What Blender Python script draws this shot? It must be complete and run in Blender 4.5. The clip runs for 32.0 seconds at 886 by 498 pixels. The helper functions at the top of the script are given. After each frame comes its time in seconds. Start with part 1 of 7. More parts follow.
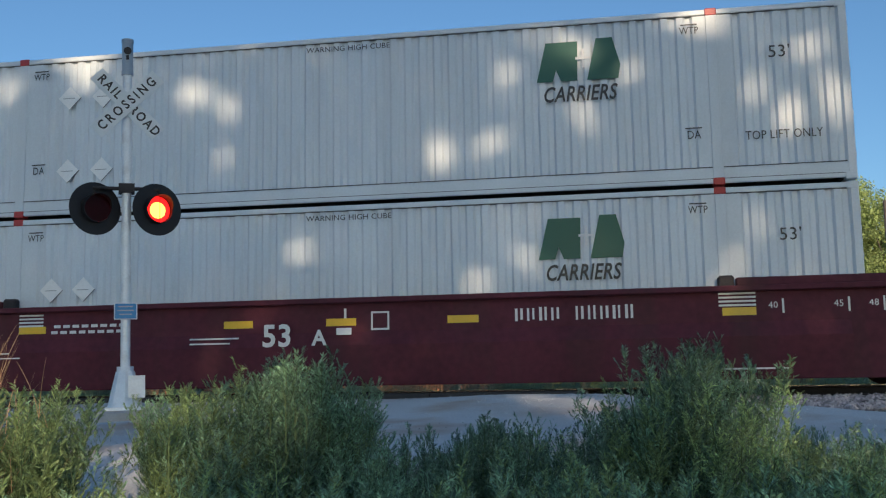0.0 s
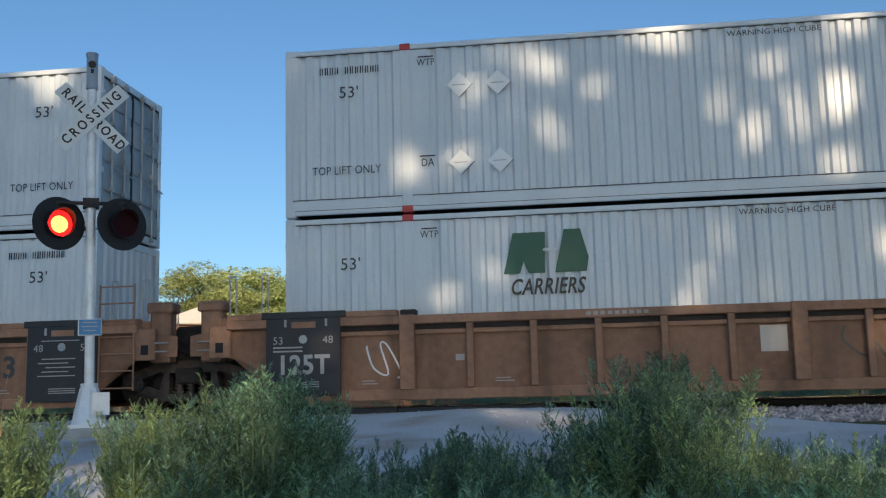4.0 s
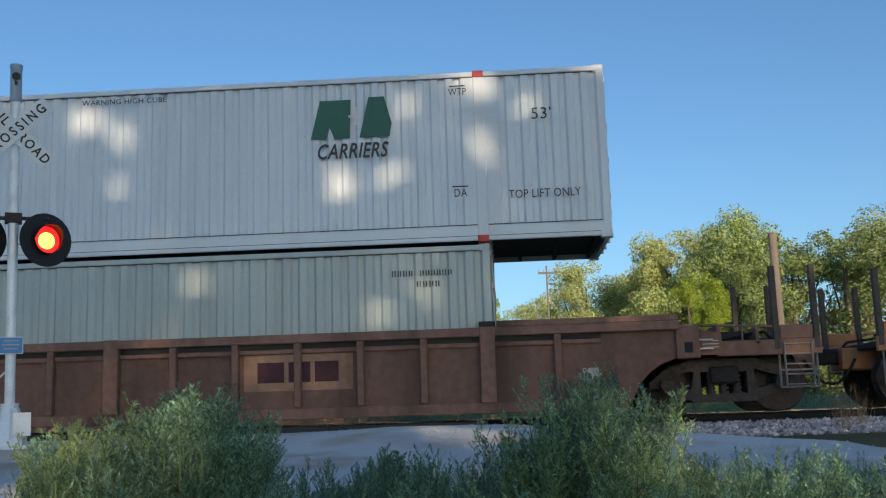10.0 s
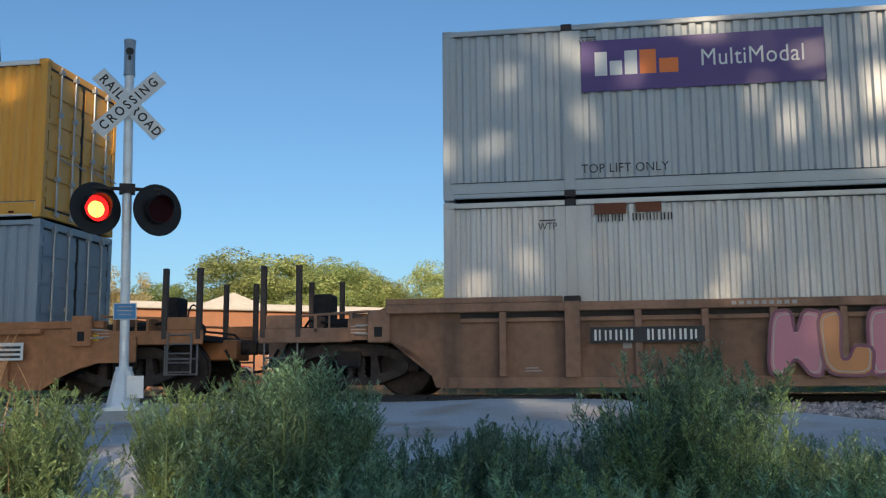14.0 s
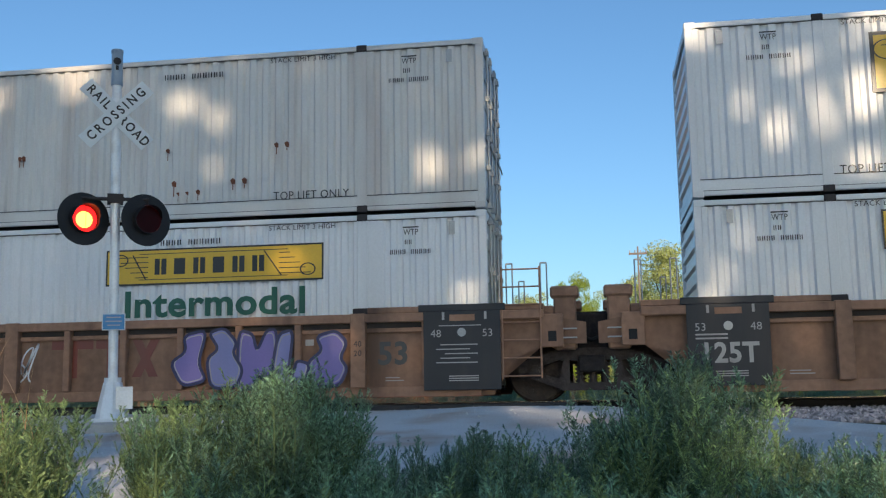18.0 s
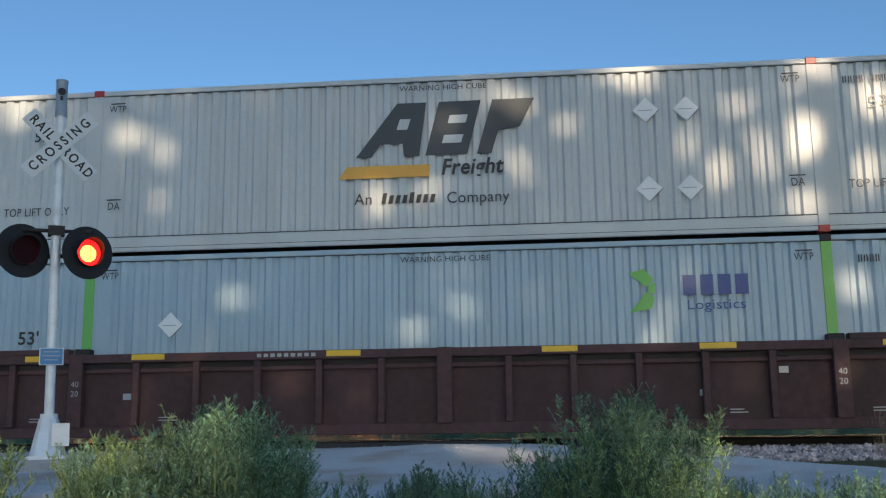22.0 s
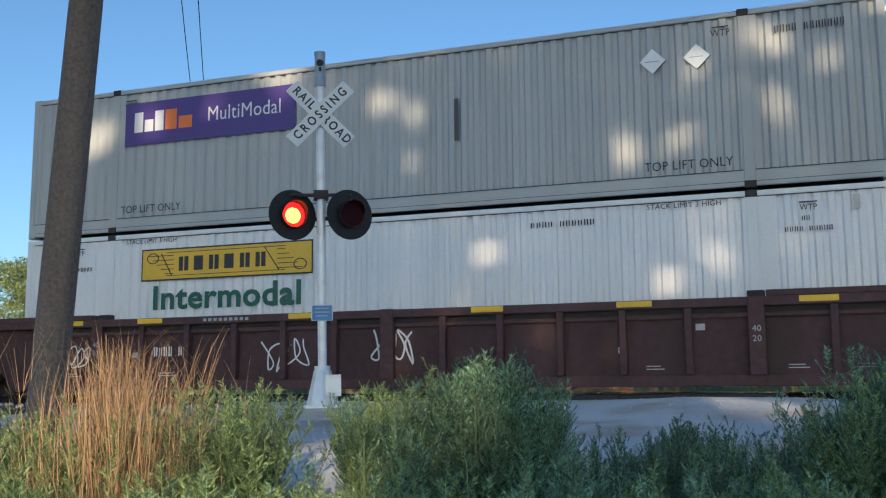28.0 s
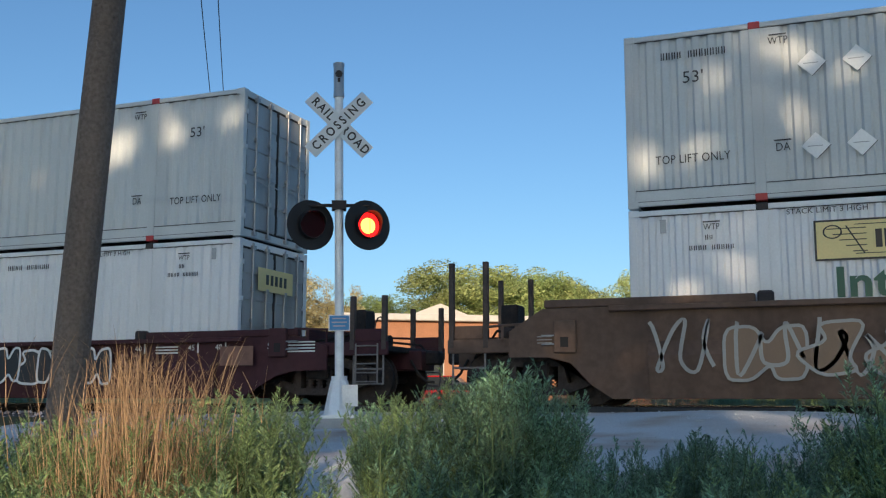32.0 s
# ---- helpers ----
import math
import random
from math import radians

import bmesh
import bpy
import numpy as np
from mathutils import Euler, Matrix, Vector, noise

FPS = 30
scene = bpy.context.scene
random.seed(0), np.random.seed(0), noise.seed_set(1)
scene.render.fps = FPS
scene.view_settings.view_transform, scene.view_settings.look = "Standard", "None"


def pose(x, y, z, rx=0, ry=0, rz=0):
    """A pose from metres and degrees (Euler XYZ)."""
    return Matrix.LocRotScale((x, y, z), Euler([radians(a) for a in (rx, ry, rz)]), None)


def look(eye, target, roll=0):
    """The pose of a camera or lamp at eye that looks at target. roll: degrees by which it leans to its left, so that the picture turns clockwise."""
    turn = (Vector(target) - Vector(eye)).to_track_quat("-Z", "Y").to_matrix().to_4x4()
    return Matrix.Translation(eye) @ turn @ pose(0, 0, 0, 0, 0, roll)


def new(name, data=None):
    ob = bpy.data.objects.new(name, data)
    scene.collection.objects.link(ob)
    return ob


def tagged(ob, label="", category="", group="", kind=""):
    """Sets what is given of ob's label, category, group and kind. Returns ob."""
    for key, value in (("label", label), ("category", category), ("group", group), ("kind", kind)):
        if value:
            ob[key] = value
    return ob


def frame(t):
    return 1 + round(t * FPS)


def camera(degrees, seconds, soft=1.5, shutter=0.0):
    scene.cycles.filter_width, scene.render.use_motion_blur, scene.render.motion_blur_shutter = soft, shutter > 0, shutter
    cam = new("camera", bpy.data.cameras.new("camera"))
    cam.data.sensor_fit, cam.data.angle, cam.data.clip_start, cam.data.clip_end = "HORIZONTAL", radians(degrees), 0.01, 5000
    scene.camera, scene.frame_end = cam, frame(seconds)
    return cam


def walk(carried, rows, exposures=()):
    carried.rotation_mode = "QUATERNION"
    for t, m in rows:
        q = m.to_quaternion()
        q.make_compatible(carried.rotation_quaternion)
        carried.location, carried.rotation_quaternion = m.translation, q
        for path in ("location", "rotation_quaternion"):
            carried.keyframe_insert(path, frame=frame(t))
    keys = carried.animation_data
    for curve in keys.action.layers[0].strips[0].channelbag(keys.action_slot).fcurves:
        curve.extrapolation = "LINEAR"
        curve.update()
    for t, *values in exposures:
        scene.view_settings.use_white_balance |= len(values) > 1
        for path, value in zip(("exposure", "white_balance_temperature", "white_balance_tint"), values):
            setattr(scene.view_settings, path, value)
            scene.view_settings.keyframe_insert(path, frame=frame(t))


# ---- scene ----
cam = camera(47.97, 32.0, soft=1.2)

PATH = [
    (0.0, 0.0, 0.0, 0.13, 97.68, 0.96, 9.52),
    (0.5, 0.0, 0.0, 0.13, 97.73, 1.27, 9.47),
    (1.0, 0.0, 0.0, 0.13, 97.90, 1.28, 9.77),
    (1.5, 0.0, 0.0, 0.13, 98.01, 1.06, 9.76),
    (2.0, 0.0, 0.0, 0.13, 98.01, 1.15, 9.33),
    (2.5, 0.0, 0.0, 0.13, 97.90, 1.34, 8.60),
    (3.0, 0.0, 0.0, 0.13, 97.62, 1.40, 8.11),
    (3.5, 0.0, 0.0, 0.13, 98.10, 1.46, 7.78),
    (5.5, 0.0, 0.0, 0.13, 98.73, 1.30, 7.68),
    (6.0, 0.0, 0.0, 0.13, 98.58, 1.24, 8.28),
    (6.5, 0.0, 0.0, 0.13, 98.30, 1.29, 8.12),
    (7.0, 0.0, 0.0, 0.13, 98.33, 1.17, 7.38),
    (7.5, 0.0, 0.0, 0.13, 98.33, 1.39, 6.99),
    (8.0, 0.0, 0.0, 0.13, 98.17, 1.68, 6.33),
    (8.5, 0.0, 0.0, 0.13, 98.17, 2.19, 5.93),
    (9.0, 0.0, 0.0, 0.13, 98.18, 1.76, 5.20),
    (9.5, 0.0, 0.0, 0.13, 98.74, 1.33, 4.25),
    (10.0, 0.0, 0.0, 0.13, 99.35, 1.78, 3.84),
    (10.5, 0.0, 0.0, 0.13, 99.39, 1.60, 3.77),
    (11.0, 0.0, 0.0, 0.13, 99.39, 1.02, 4.14),
    (11.5, 0.0, 0.0, 0.13, 99.39, 0.63, 5.27),
    (12.0, 0.0, 0.0, 0.13, 99.10, 0.28, 6.67),
    (12.5, 0.0, 0.0, 0.13, 98.45, 0.56, 8.32),
    (13.0, 0.0, 0.0, 0.13, 98.46, 0.57, 8.98),
    (13.5, 0.0, 0.0, 0.13, 98.45, 0.46, 9.33),
    (14.0, 0.0, 0.0, 0.13, 97.88, 0.37, 9.44),
    (14.5, 0.0, 0.0, 0.13, 97.87, 0.79, 9.39),
    (16.5, 0.0, 0.0, 0.13, 98.07, 0.91, 9.05),
    (17.0, 0.0, 0.0, 0.13, 98.26, 0.91, 8.95),
    (17.5, 0.0, 0.0, 0.13, 98.27, 0.81, 8.75),
    (18.0, 0.0, 0.0, 0.13, 98.33, 0.88, 8.90),
    (18.5, 0.0, 0.0, 0.13, 98.87, 1.38, 9.13),
    (19.0, 0.0, 0.0, 0.13, 99.56, 1.12, 8.92),
    (19.5, 0.0, 0.0, 0.13, 99.20, 1.12, 8.35),
    (20.0, 0.0, 0.0, 0.13, 98.69, 0.33, 7.38),
    (20.5, 0.0, 0.0, 0.13, 98.94, 0.19, 6.56),
    (21.0, 0.0, 0.0, 0.13, 99.56, 0.28, 6.29),
    (21.5, 0.0, 0.0, 0.13, 100.19, 0.40, 6.01),
    (22.0, 0.0, 0.0, 0.13, 100.40, 0.71, 5.78),
    (22.5, 0.0, 0.0, 0.13, 100.46, 0.78, 5.15),
    (23.0, 0.0, 0.0, 0.13, 99.64, 0.78, 5.43),
    (23.5, 0.0, 0.0, 0.13, 98.72, 0.75, 7.10),
    (24.0, 0.0, 0.0, 0.13, 98.08, 0.86, 8.83),
    (24.5, 0.0, 0.0, 0.13, 97.92, 1.10, 10.39),
    (26.5, 0.0, 0.0, 0.13, 97.52, 0.83, 15.10),
    (27.0, 0.0, 0.0, 0.13, 97.58, 0.42, 18.69),
    (27.5, 0.0, 0.0, 0.13, 97.80, 0.25, 19.93),
    (28.0, 0.0, 0.0, 0.13, 97.85, 0.42, 20.24),
    (28.5, 0.0, 0.0, 0.13, 98.11, 0.59, 19.90),
    (29.0, 0.0, 0.0, 0.13, 98.52, 0.52, 19.42),
    (29.5, 0.0, 0.0, 0.13, 98.90, 0.30, 19.18),
    (30.0, 0.0, 0.0, 0.13, 99.11, 0.28, 19.45),
    (30.5, 0.0, 0.0, 0.13, 99.11, 0.25, 20.09),
    (31.0, 0.0, 0.0, 0.13, 98.76, 0.19, 20.94),
    (31.5, 0.0, 0.0, 0.13, 98.52, 0.07, 21.29),
    (32.0, 0.0, 0.0, 0.13, 98.48, -0.05, 21.19),
]
LOOK = (5420, 3)      # kelvin, tint
STOPS = ((0.0, -0.03), (3.0, 0.05), (6.0, 0.0), (8.0, 0.06), (9.0, -0.15), (10.0, 0.1), (11.0, -0.05), (12.0, 0.24), (13.0, 0.28), (14.0, -0.05), (18.0, 0.2), (19.0, 0.08), (20.0, 0.15), (21.0, -0.05), (22.0, 0.15), (23.0, 0.25), (24.0, 0.02), (27.0, 0.15), (28.0, 0.3), (29.0, 0.12), (31.0, 0.22), (32.0, 0.05))
walk(cam, [(t, pose(*p)) for t, *p in PATH], [(t, s, *LOOK) for t, s in STOPS])

# ---- light ----
SUN_DIR = Vector((0.30, -1.0, 0.29)).normalized()   # towards the sun, low behind the viewer
world = bpy.data.worlds.new("sky")
scene.world = world
world.use_nodes = True
wn = world.node_tree
sky = wn.nodes.new("ShaderNodeTexSky")
sky.sky_type, sky.sun_disc = "NISHITA", False
sky.sun_elevation = math.asin(SUN_DIR.z)
sky.sun_rotation = math.atan2(SUN_DIR.x, SUN_DIR.y)
sky.air_density, sky.dust_density, sky.ozone_density = 1.0, 1.1, 2.6
bg = wn.nodes["Background"]
bg.inputs["Strength"].default_value = 0.125
wn.links.new(sky.outputs[0], bg.inputs[0])
sun_data = bpy.data.lights.new("sun", "SUN")
sun_data.energy, sun_data.angle, sun_data.color = 5.0, radians(0.5), (1.0, 0.68, 0.40)
sun = new("sun", sun_data)
sun.matrix_world = look(SUN_DIR * 60, (0, 0, 0))

# ---- materials ----
MATS = {}


def mat(name, color, rough=0.6, metal=0.0, var=0.12, scale=3.0, fine=40.0, bump=0.1, dirt=None, dirt_amount=0.0,
        streak=False, emit=0.0, rand=0.0, island=0.0, translucent=0.0, spec=0.4):
    if name in MATS:
        return MATS[name]
    m = bpy.data.materials.new(name)
    m.use_nodes = True
    nt = m.node_tree
    N, L = nt.nodes, nt.links
    b = N["Principled BSDF"]
    b.inputs["Roughness"].default_value = rough
    b.inputs["Metallic"].default_value = metal
    b.inputs["Specular IOR Level"].default_value = spec
    tc = N.new("ShaderNodeTexCoord")
    big, small = N.new("ShaderNodeTexNoise"), N.new("ShaderNodeTexNoise")
    big.inputs["Scale"].default_value, small.inputs["Scale"].default_value = scale, fine
    big.inputs["Detail"].default_value, small.inputs["Detail"].default_value = 4, 3
    mp = N.new("ShaderNodeMapping")
    if streak:
        mp.inputs["Scale"].default_value = (1.0, 1.0, 0.12)
    L.new(tc.outputs["Object"], mp.inputs[0])
    L.new(mp.outputs[0], big.inputs["Vector"])
    L.new(tc.outputs["Object"], small.inputs["Vector"])
    add = N.new("ShaderNodeMath")
    add.operation = "ADD"
    L.new(big.outputs[0], add.inputs[0])
    L.new(small.outputs[0], add.inputs[1])
    rng = N.new("ShaderNodeMapRange")
    rng.inputs[1].default_value, rng.inputs[2].default_value = 0.6, 1.4
    rng.inputs[3].default_value, rng.inputs[4].default_value = 1 - var, 1 + var
    L.new(add.outputs[0], rng.inputs[0])
    mul = N.new("ShaderNodeVectorMath")
    mul.operation = "SCALE"
    mul.inputs[0].default_value = color
    L.new(rng.outputs[0], mul.inputs["Scale"])
    out = mul.outputs[0]
    if rand:
        info, r2 = N.new("ShaderNodeObjectInfo"), N.new("ShaderNodeMapRange")
        r2.inputs[3].default_value, r2.inputs[4].default_value = 1 - rand, 1 + rand
        L.new(info.outputs["Random"], r2.inputs[0])
        m2 = N.new("ShaderNodeVectorMath")
        m2.operation = "SCALE"
        L.new(out, m2.inputs[0])
        L.new(r2.outputs[0], m2.inputs["Scale"])
        out = m2.outputs[0]
    if island:
        geo, r3 = N.new("ShaderNodeNewGeometry"), N.new("ShaderNodeMapRange")
        r3.inputs[3].default_value, r3.inputs[4].default_value = 1 - island, 1 + island
        L.new(geo.outputs["Random Per Island"], r3.inputs[0])
        m3 = N.new("ShaderNodeVectorMath")
        m3.operation = "SCALE"
        L.new(out, m3.inputs[0])
        L.new(r3.outputs[0], m3.inputs["Scale"])
        out = m3.outputs[0]
    if dirt:
        dn, dr, mx = N.new("ShaderNodeTexNoise"), N.new("ShaderNodeMapRange"), N.new("ShaderNodeMix")
        dn.inputs["Scale"].default_value, dn.inputs["Detail"].default_value = scale * 1.7, 6
        L.new(mp.outputs[0], dn.inputs["Vector"])
        dr.inputs[1].default_value, dr.inputs[2].default_value = 0.5, 0.72
        dr.inputs[3].default_value, dr.inputs[4].default_value = 0.0, dirt_amount
        L.new(dn.outputs[0], dr.inputs[0])
        mx.data_type = "RGBA"
        L.new(dr.outputs[0], mx.inputs[0])
        L.new(out, mx.inputs[6])
        mx.inputs[7].default_value = (*dirt, 1)
        out = mx.outputs[2]
    L.new(out, b.inputs["Base Color"])
    if bump:
        bp = N.new("ShaderNodeBump")
        bp.inputs["Strength"].default_value, bp.inputs["Distance"].default_value = bump, 0.02
        L.new(small.outputs[0], bp.inputs["Height"])
        L.new(bp.outputs[0], b.inputs["Normal"])
    if emit:
        b.inputs["Emission Color"].default_value = (*color, 1)
        b.inputs["Emission Strength"].default_value = emit
    if translucent:
        tr, ms = N.new("ShaderNodeBsdfTranslucent"), N.new("ShaderNodeMixShader")
        ms.inputs[0].default_value = translucent
        L.new(out, tr.inputs[0])
        L.new(b.outputs[0], ms.inputs[1])
        L.new(tr.outputs[0], ms.inputs[2])
        L.new(ms.outputs[0], N["Material Output"].inputs[0])
    MATS[name] = m
    return m


def paint(name, color, dirt=(0.12, 0.09, 0.07), amount=0.25, rough=0.34, var=0.07):
    return mat(name, color, rough=rough, var=var, scale=0.8, fine=30, bump=0.04, dirt=dirt, dirt_amount=amount, streak=True, spec=0.5)


# ---- mesh helpers ----
def box(bm, x0, x1, y0, y1, z0, z1):
    v = [bm.verts.new(p) for p in ((x0, y0, z0), (x1, y0, z0), (x1, y1, z0), (x0, y1, z0), (x0, y0, z1), (x1, y0, z1), (x1, y1, z1), (x0, y1, z1))]
    for f in ((0, 3, 2, 1), (4, 5, 6, 7), (0, 1, 5, 4), (1, 2, 6, 5), (2, 3, 7, 6), (3, 0, 4, 7)):
        bm.faces.new([v[i] for i in f])
    return v


def bevel_box(x0, x1, y0, y1, z0, z1, w=0.01):
    bm = bmesh.new()
    box(bm, x0, x1, y0, y1, z0, z1)
    bmesh.ops.bevel(bm, geom=bm.edges[:], offset=w, segments=1, affect="EDGES")
    return bm


def tube(bm, a, b, r, seg=8, r2=None):
    a, b = Vector(a), Vector(b)
    d = b - a
    m = Matrix.Translation((a + b) / 2) @ d.to_track_quat("Z", "Y").to_matrix().to_4x4()
    bmesh.ops.create_cone(bm, cap_ends=True, segments=seg, radius1=r, radius2=r if r2 is None else r2, depth=d.length, matrix=m)


def prism(bm, outline, y0, y1):
    """A plate whose outline is given in x and z, from y0 to y1."""
    a = [bm.verts.new((x, y0, z)) for x, z in outline]
    b = [bm.verts.new((x, y1, z)) for x, z in outline]
    bm.faces.new(a)
    bm.faces.new(b[::-1])
    n = len(a)
    for i in range(n):
        bm.faces.new((a[i], b[i], b[(i + 1) % n], a[(i + 1) % n]))


def disc_y(bm, x, z, r, y0, y1, seg=20, r2=None):
    tube(bm, (x, y0, z), (x, y1, z), r, seg, r2)


def mesh_of(name, bm, material):
    me = bpy.data.meshes.new(name)
    bmesh.ops.recalc_face_normals(bm, faces=bm.faces[:])
    bm.to_mesh(me)
    bm.free()
    me.materials.append(material)
    return me


def part(name, bm, material, parent, label="", at=None):
    me = bm if isinstance(bm, bpy.types.Mesh) else mesh_of(name, bm, material)
    ob = new(name, me)
    ob.parent = parent
    if at is not None:
        ob.matrix_local = at
    if label:
        ob["label"] = label
    return ob


def thing(name, label, category, group="", kind=""):
    return tagged(new(name), label, category, group, kind)


CACHE = {}


def cached(key, build, material):
    k = (key, material.name)
    if k not in CACHE:
        CACHE[k] = mesh_of(str(key[0]), build(), material)
    return CACHE[k]


def letters(text, size, material, bold=0.0, shear=0.0, squeeze=1.0, apart=1.05):
    """The mesh of a line of writing, centred, lying in x and y."""
    k = ("letters", text, size, bold, shear, squeeze, material.name, apart)
    if k not in CACHE:
        cu = bpy.data.curves.new("letters", "FONT")
        cu.body, cu.size, cu.offset, cu.shear = text, size, bold, shear
        cu.align_x, cu.align_y, cu.resolution_u, cu.space_character = "CENTER", "CENTER", 3, apart
        ob = new("letters", cu)
        me = bpy.data.meshes.new_from_object(ob)
        bpy.data.objects.remove(ob)
        me.transform(Matrix.Diagonal((squeeze, 1, 1, 1)))
        me.materials.clear()
        me.materials.append(material)
        CACHE[k] = me
    return CACHE[k]


def write(text, x, y, z, size, material, parent, bold=0.0, shear=0.0, squeeze=1.0, label=""):
    return part("lettering", letters(text, size, material, bold, shear, squeeze), None, parent, label, pose(x, y, z, 90))


SINGLE = dict(stencil_bars="stencil_bar", number_bars="number_bar", sign_blocks="sign_block", notice_bars="notice_bar", lettering_bars="lettering_bar", sign_lines="sign_line")


def flat(name, outlines, y, material, parent, label="", t=0.003):
    """A painted mark: outlines in x and z on the plane y."""
    for o in outlines:
        bm = bmesh.new()
        prism(bm, o, y - t, y)
        ob = part(SINGLE.get(name, name), bm, material, parent, label)
        y -= 0.0007 if name not in SINGLE else 0.0
    return ob


def rect(x0, x1, z0, z1, lean=0.0):
    return [(x0, z0), (x1, z0), (x1 + lean, z1), (x0 + lean, z1)]


def bars(x, z, w, h, n, rnd):
    """A row of plain thin bars in two groups, two to a character, for a number that is not spelt out."""
    step = w / (n + 1)
    out = []
    for i in range(n):
        a, hh = x + (i + (i > 3)) * step, h * rnd.uniform(0.9, 1.0)
        out.append(rect(a, a + step * rnd.uniform(0.16, 0.24), z, z + hh))
        out.append(rect(a + step * 0.44, a + step * rnd.uniform(0.6, 0.68), z + h - hh, z + hh))
    return out


# ---- the ground and the track ----
TRACK_Y, SIDE_Y = 17.187, 15.892     # centre line of the track, near side of the containers
POLE = Vector((-6.18, 11.95, -0.15))


def smooth(a, b, t):
    t = min(1, max(0, (t - a) / (b - a)))
    return t * t * (3 - 2 * t)


def ground_z(x, y):
    z = -1.45 + 1.0 * smooth(3.5, 9.5, y) + 0.20 * smooth(9.5, 13.5, y)
    z += 0.10 * smooth(13.2, 14.6, y) * smooth(-12, -7, x) * (1 - smooth(0.0, 1.5, x))   # road surface rises to the rails
    z -= 0.35 * smooth(19.5, 24, y) + 0.14 * smooth(0.0, 1.6, x) * smooth(12.6, 14.0, y)
    z += 0.05 * noise.noise((x * 0.6, y * 0.6, 0)) * (1 - smooth(12, 15, y))
    if y > 40:
        z += 0.5 * noise.noise((x * 0.03, y * 0.03, 3)) * smooth(40, 80, y)
    return z


def grid_mesh(name, xs, ys, height, material):
    me = bpy.data.meshes.new(name)
    verts = [(x, y, height(x, y)) for y in ys for x in xs]
    n = len(xs)
    faces = [(j * n + i, j * n + i + 1, (j + 1) * n + i + 1, (j + 1) * n + i) for j in range(len(ys) - 1) for i in range(n - 1)]
    me.from_pydata(verts, [], faces)
    me.materials.append(material)
    me.polygons.foreach_set("use_smooth", [True] * len(faces))
    return me


def ground_material():
    m = mat("earth", (0.13, 0.115, 0.06), rough=0.95, var=0.3, scale=0.4, fine=14, bump=0.5, dirt=(0.085, 0.11, 0.03), dirt_amount=0.9, spec=0.1)
    return m


def steps(a, b, s):
    n = max(1, round((b - a) / s))
    return [a + (b - a) * i / n for i in range(n)]


gx = [-1500, -700, -350, -180, -100, -60] + steps(-40, 40, 0.8) + [40, 60, 100, 180, 350, 700, 1500]
gy = [-1500, -600, -250, -120, -70] + steps(-50, 0, 5) + steps(0, 24, 0.5) + steps(24, 60, 4) + [60, 90, 140, 220, 400, 800, 1500, 2500]
tagged(new("ground", grid_mesh("ground", gx, gy, ground_z, ground_material())), "dry weedy earth and grass beside the railway", "ground", kind="structure")

M_GRAVEL = mat("pale gravel", (0.62, 0.62, 0.61), rough=0.95, var=0.22, scale=0.45, fine=45, bump=0.8, dirt=(0.44, 0.33, 0.24), dirt_amount=0.85, spec=0.15)
M_BALLAST = mat("ballast", (0.13, 0.115, 0.11), rough=0.95, var=0.45, scale=2.0, fine=30, bump=0.9, spec=0.1)
M_STONE = mat("crushed stone", (0.50, 0.425, 0.40), rough=0.9, var=0.25, scale=8, fine=60, bump=0.4, spec=0.15, island=0.5)


def road_z(x, y):
    edge = smooth(-13, -11, x) * (1 - smooth(0.2 + 0.7 * (15.3 - y) + 0.8 * noise.noise((y, 0, 5)), 1.6 + 0.9 * (15.3 - y), x))
    return ground_z(x, y) + 0.05 * edge - 0.06 * (1 - edge) + 0.03 * noise.noise((x * 0.8, y * 0.8, 9)) + 0.09 * math.exp(-((x + 1.0) / 2.2) ** 2 - ((y - 13.6) / 1.2) ** 2)


tagged(new("road", grid_mesh("road", steps(-14, 6, 0.25) + [6], steps(5.9, 15.35, 0.2) + [15.35], road_z, M_GRAVEL)),
       "pale worn gravel road climbing to the crossing", "road", kind="structure")


def ballast_z(x, y):
    d = abs(y - TRACK_Y)
    near = smooth(-0.2, 1.6, x) if y < TRACK_Y else 1.0
    return -0.18 - (0.5 - 0.40 * near) * smooth(1.3, 3.4, d) + 0.03 * noise.noise((x * 3, y * 3, 0))


tagged(new("ballast", grid_mesh("ballast", steps(-60, 60, 0.5) + [60], steps(13.6, 20.8, 0.2) + [20.8], ballast_z, M_BALLAST)),
       "grey crushed stone ballast under the rails", "ballast", kind="structure")


def stones(name, label, n, x0, x1, y0, y1, height, size, material, seed):
    rnd = random.Random(seed)
    verts, faces = [], []
    for _ in range(n):
        x, y = rnd.uniform(x0, x1), rnd.uniform(y0, y1)
        z, s, b = height(x, y), size * rnd.uniform(0.5, 1.3), len(verts)
        pts = [(1, 0, 0), (-0.9, 0.2, 0), (0, 1, 0.1), (0.1, -1, 0), (0, 0, 0.8), (0, 0, -0.6)]
        e = Euler([rnd.uniform(0, 6.3) for _ in range(3)]).to_matrix()
        verts += [Vector((x, y, z)) + e @ Vector(p) * s * rnd.uniform(0.7, 1.2) for p in pts]
        for f in ((0, 2, 4), (2, 1, 4), (1, 3, 4), (3, 0, 4), (2, 0, 5), (1, 2, 5), (3, 1, 5), (0, 3, 5)):
            faces.append([b + i for i in f])
    me = bpy.data.meshes.new(name)
    me.from_pydata(verts, [], faces)
    me.materials.append(material)
    tagged(new(name, me), label, "stones", kind="stuff")


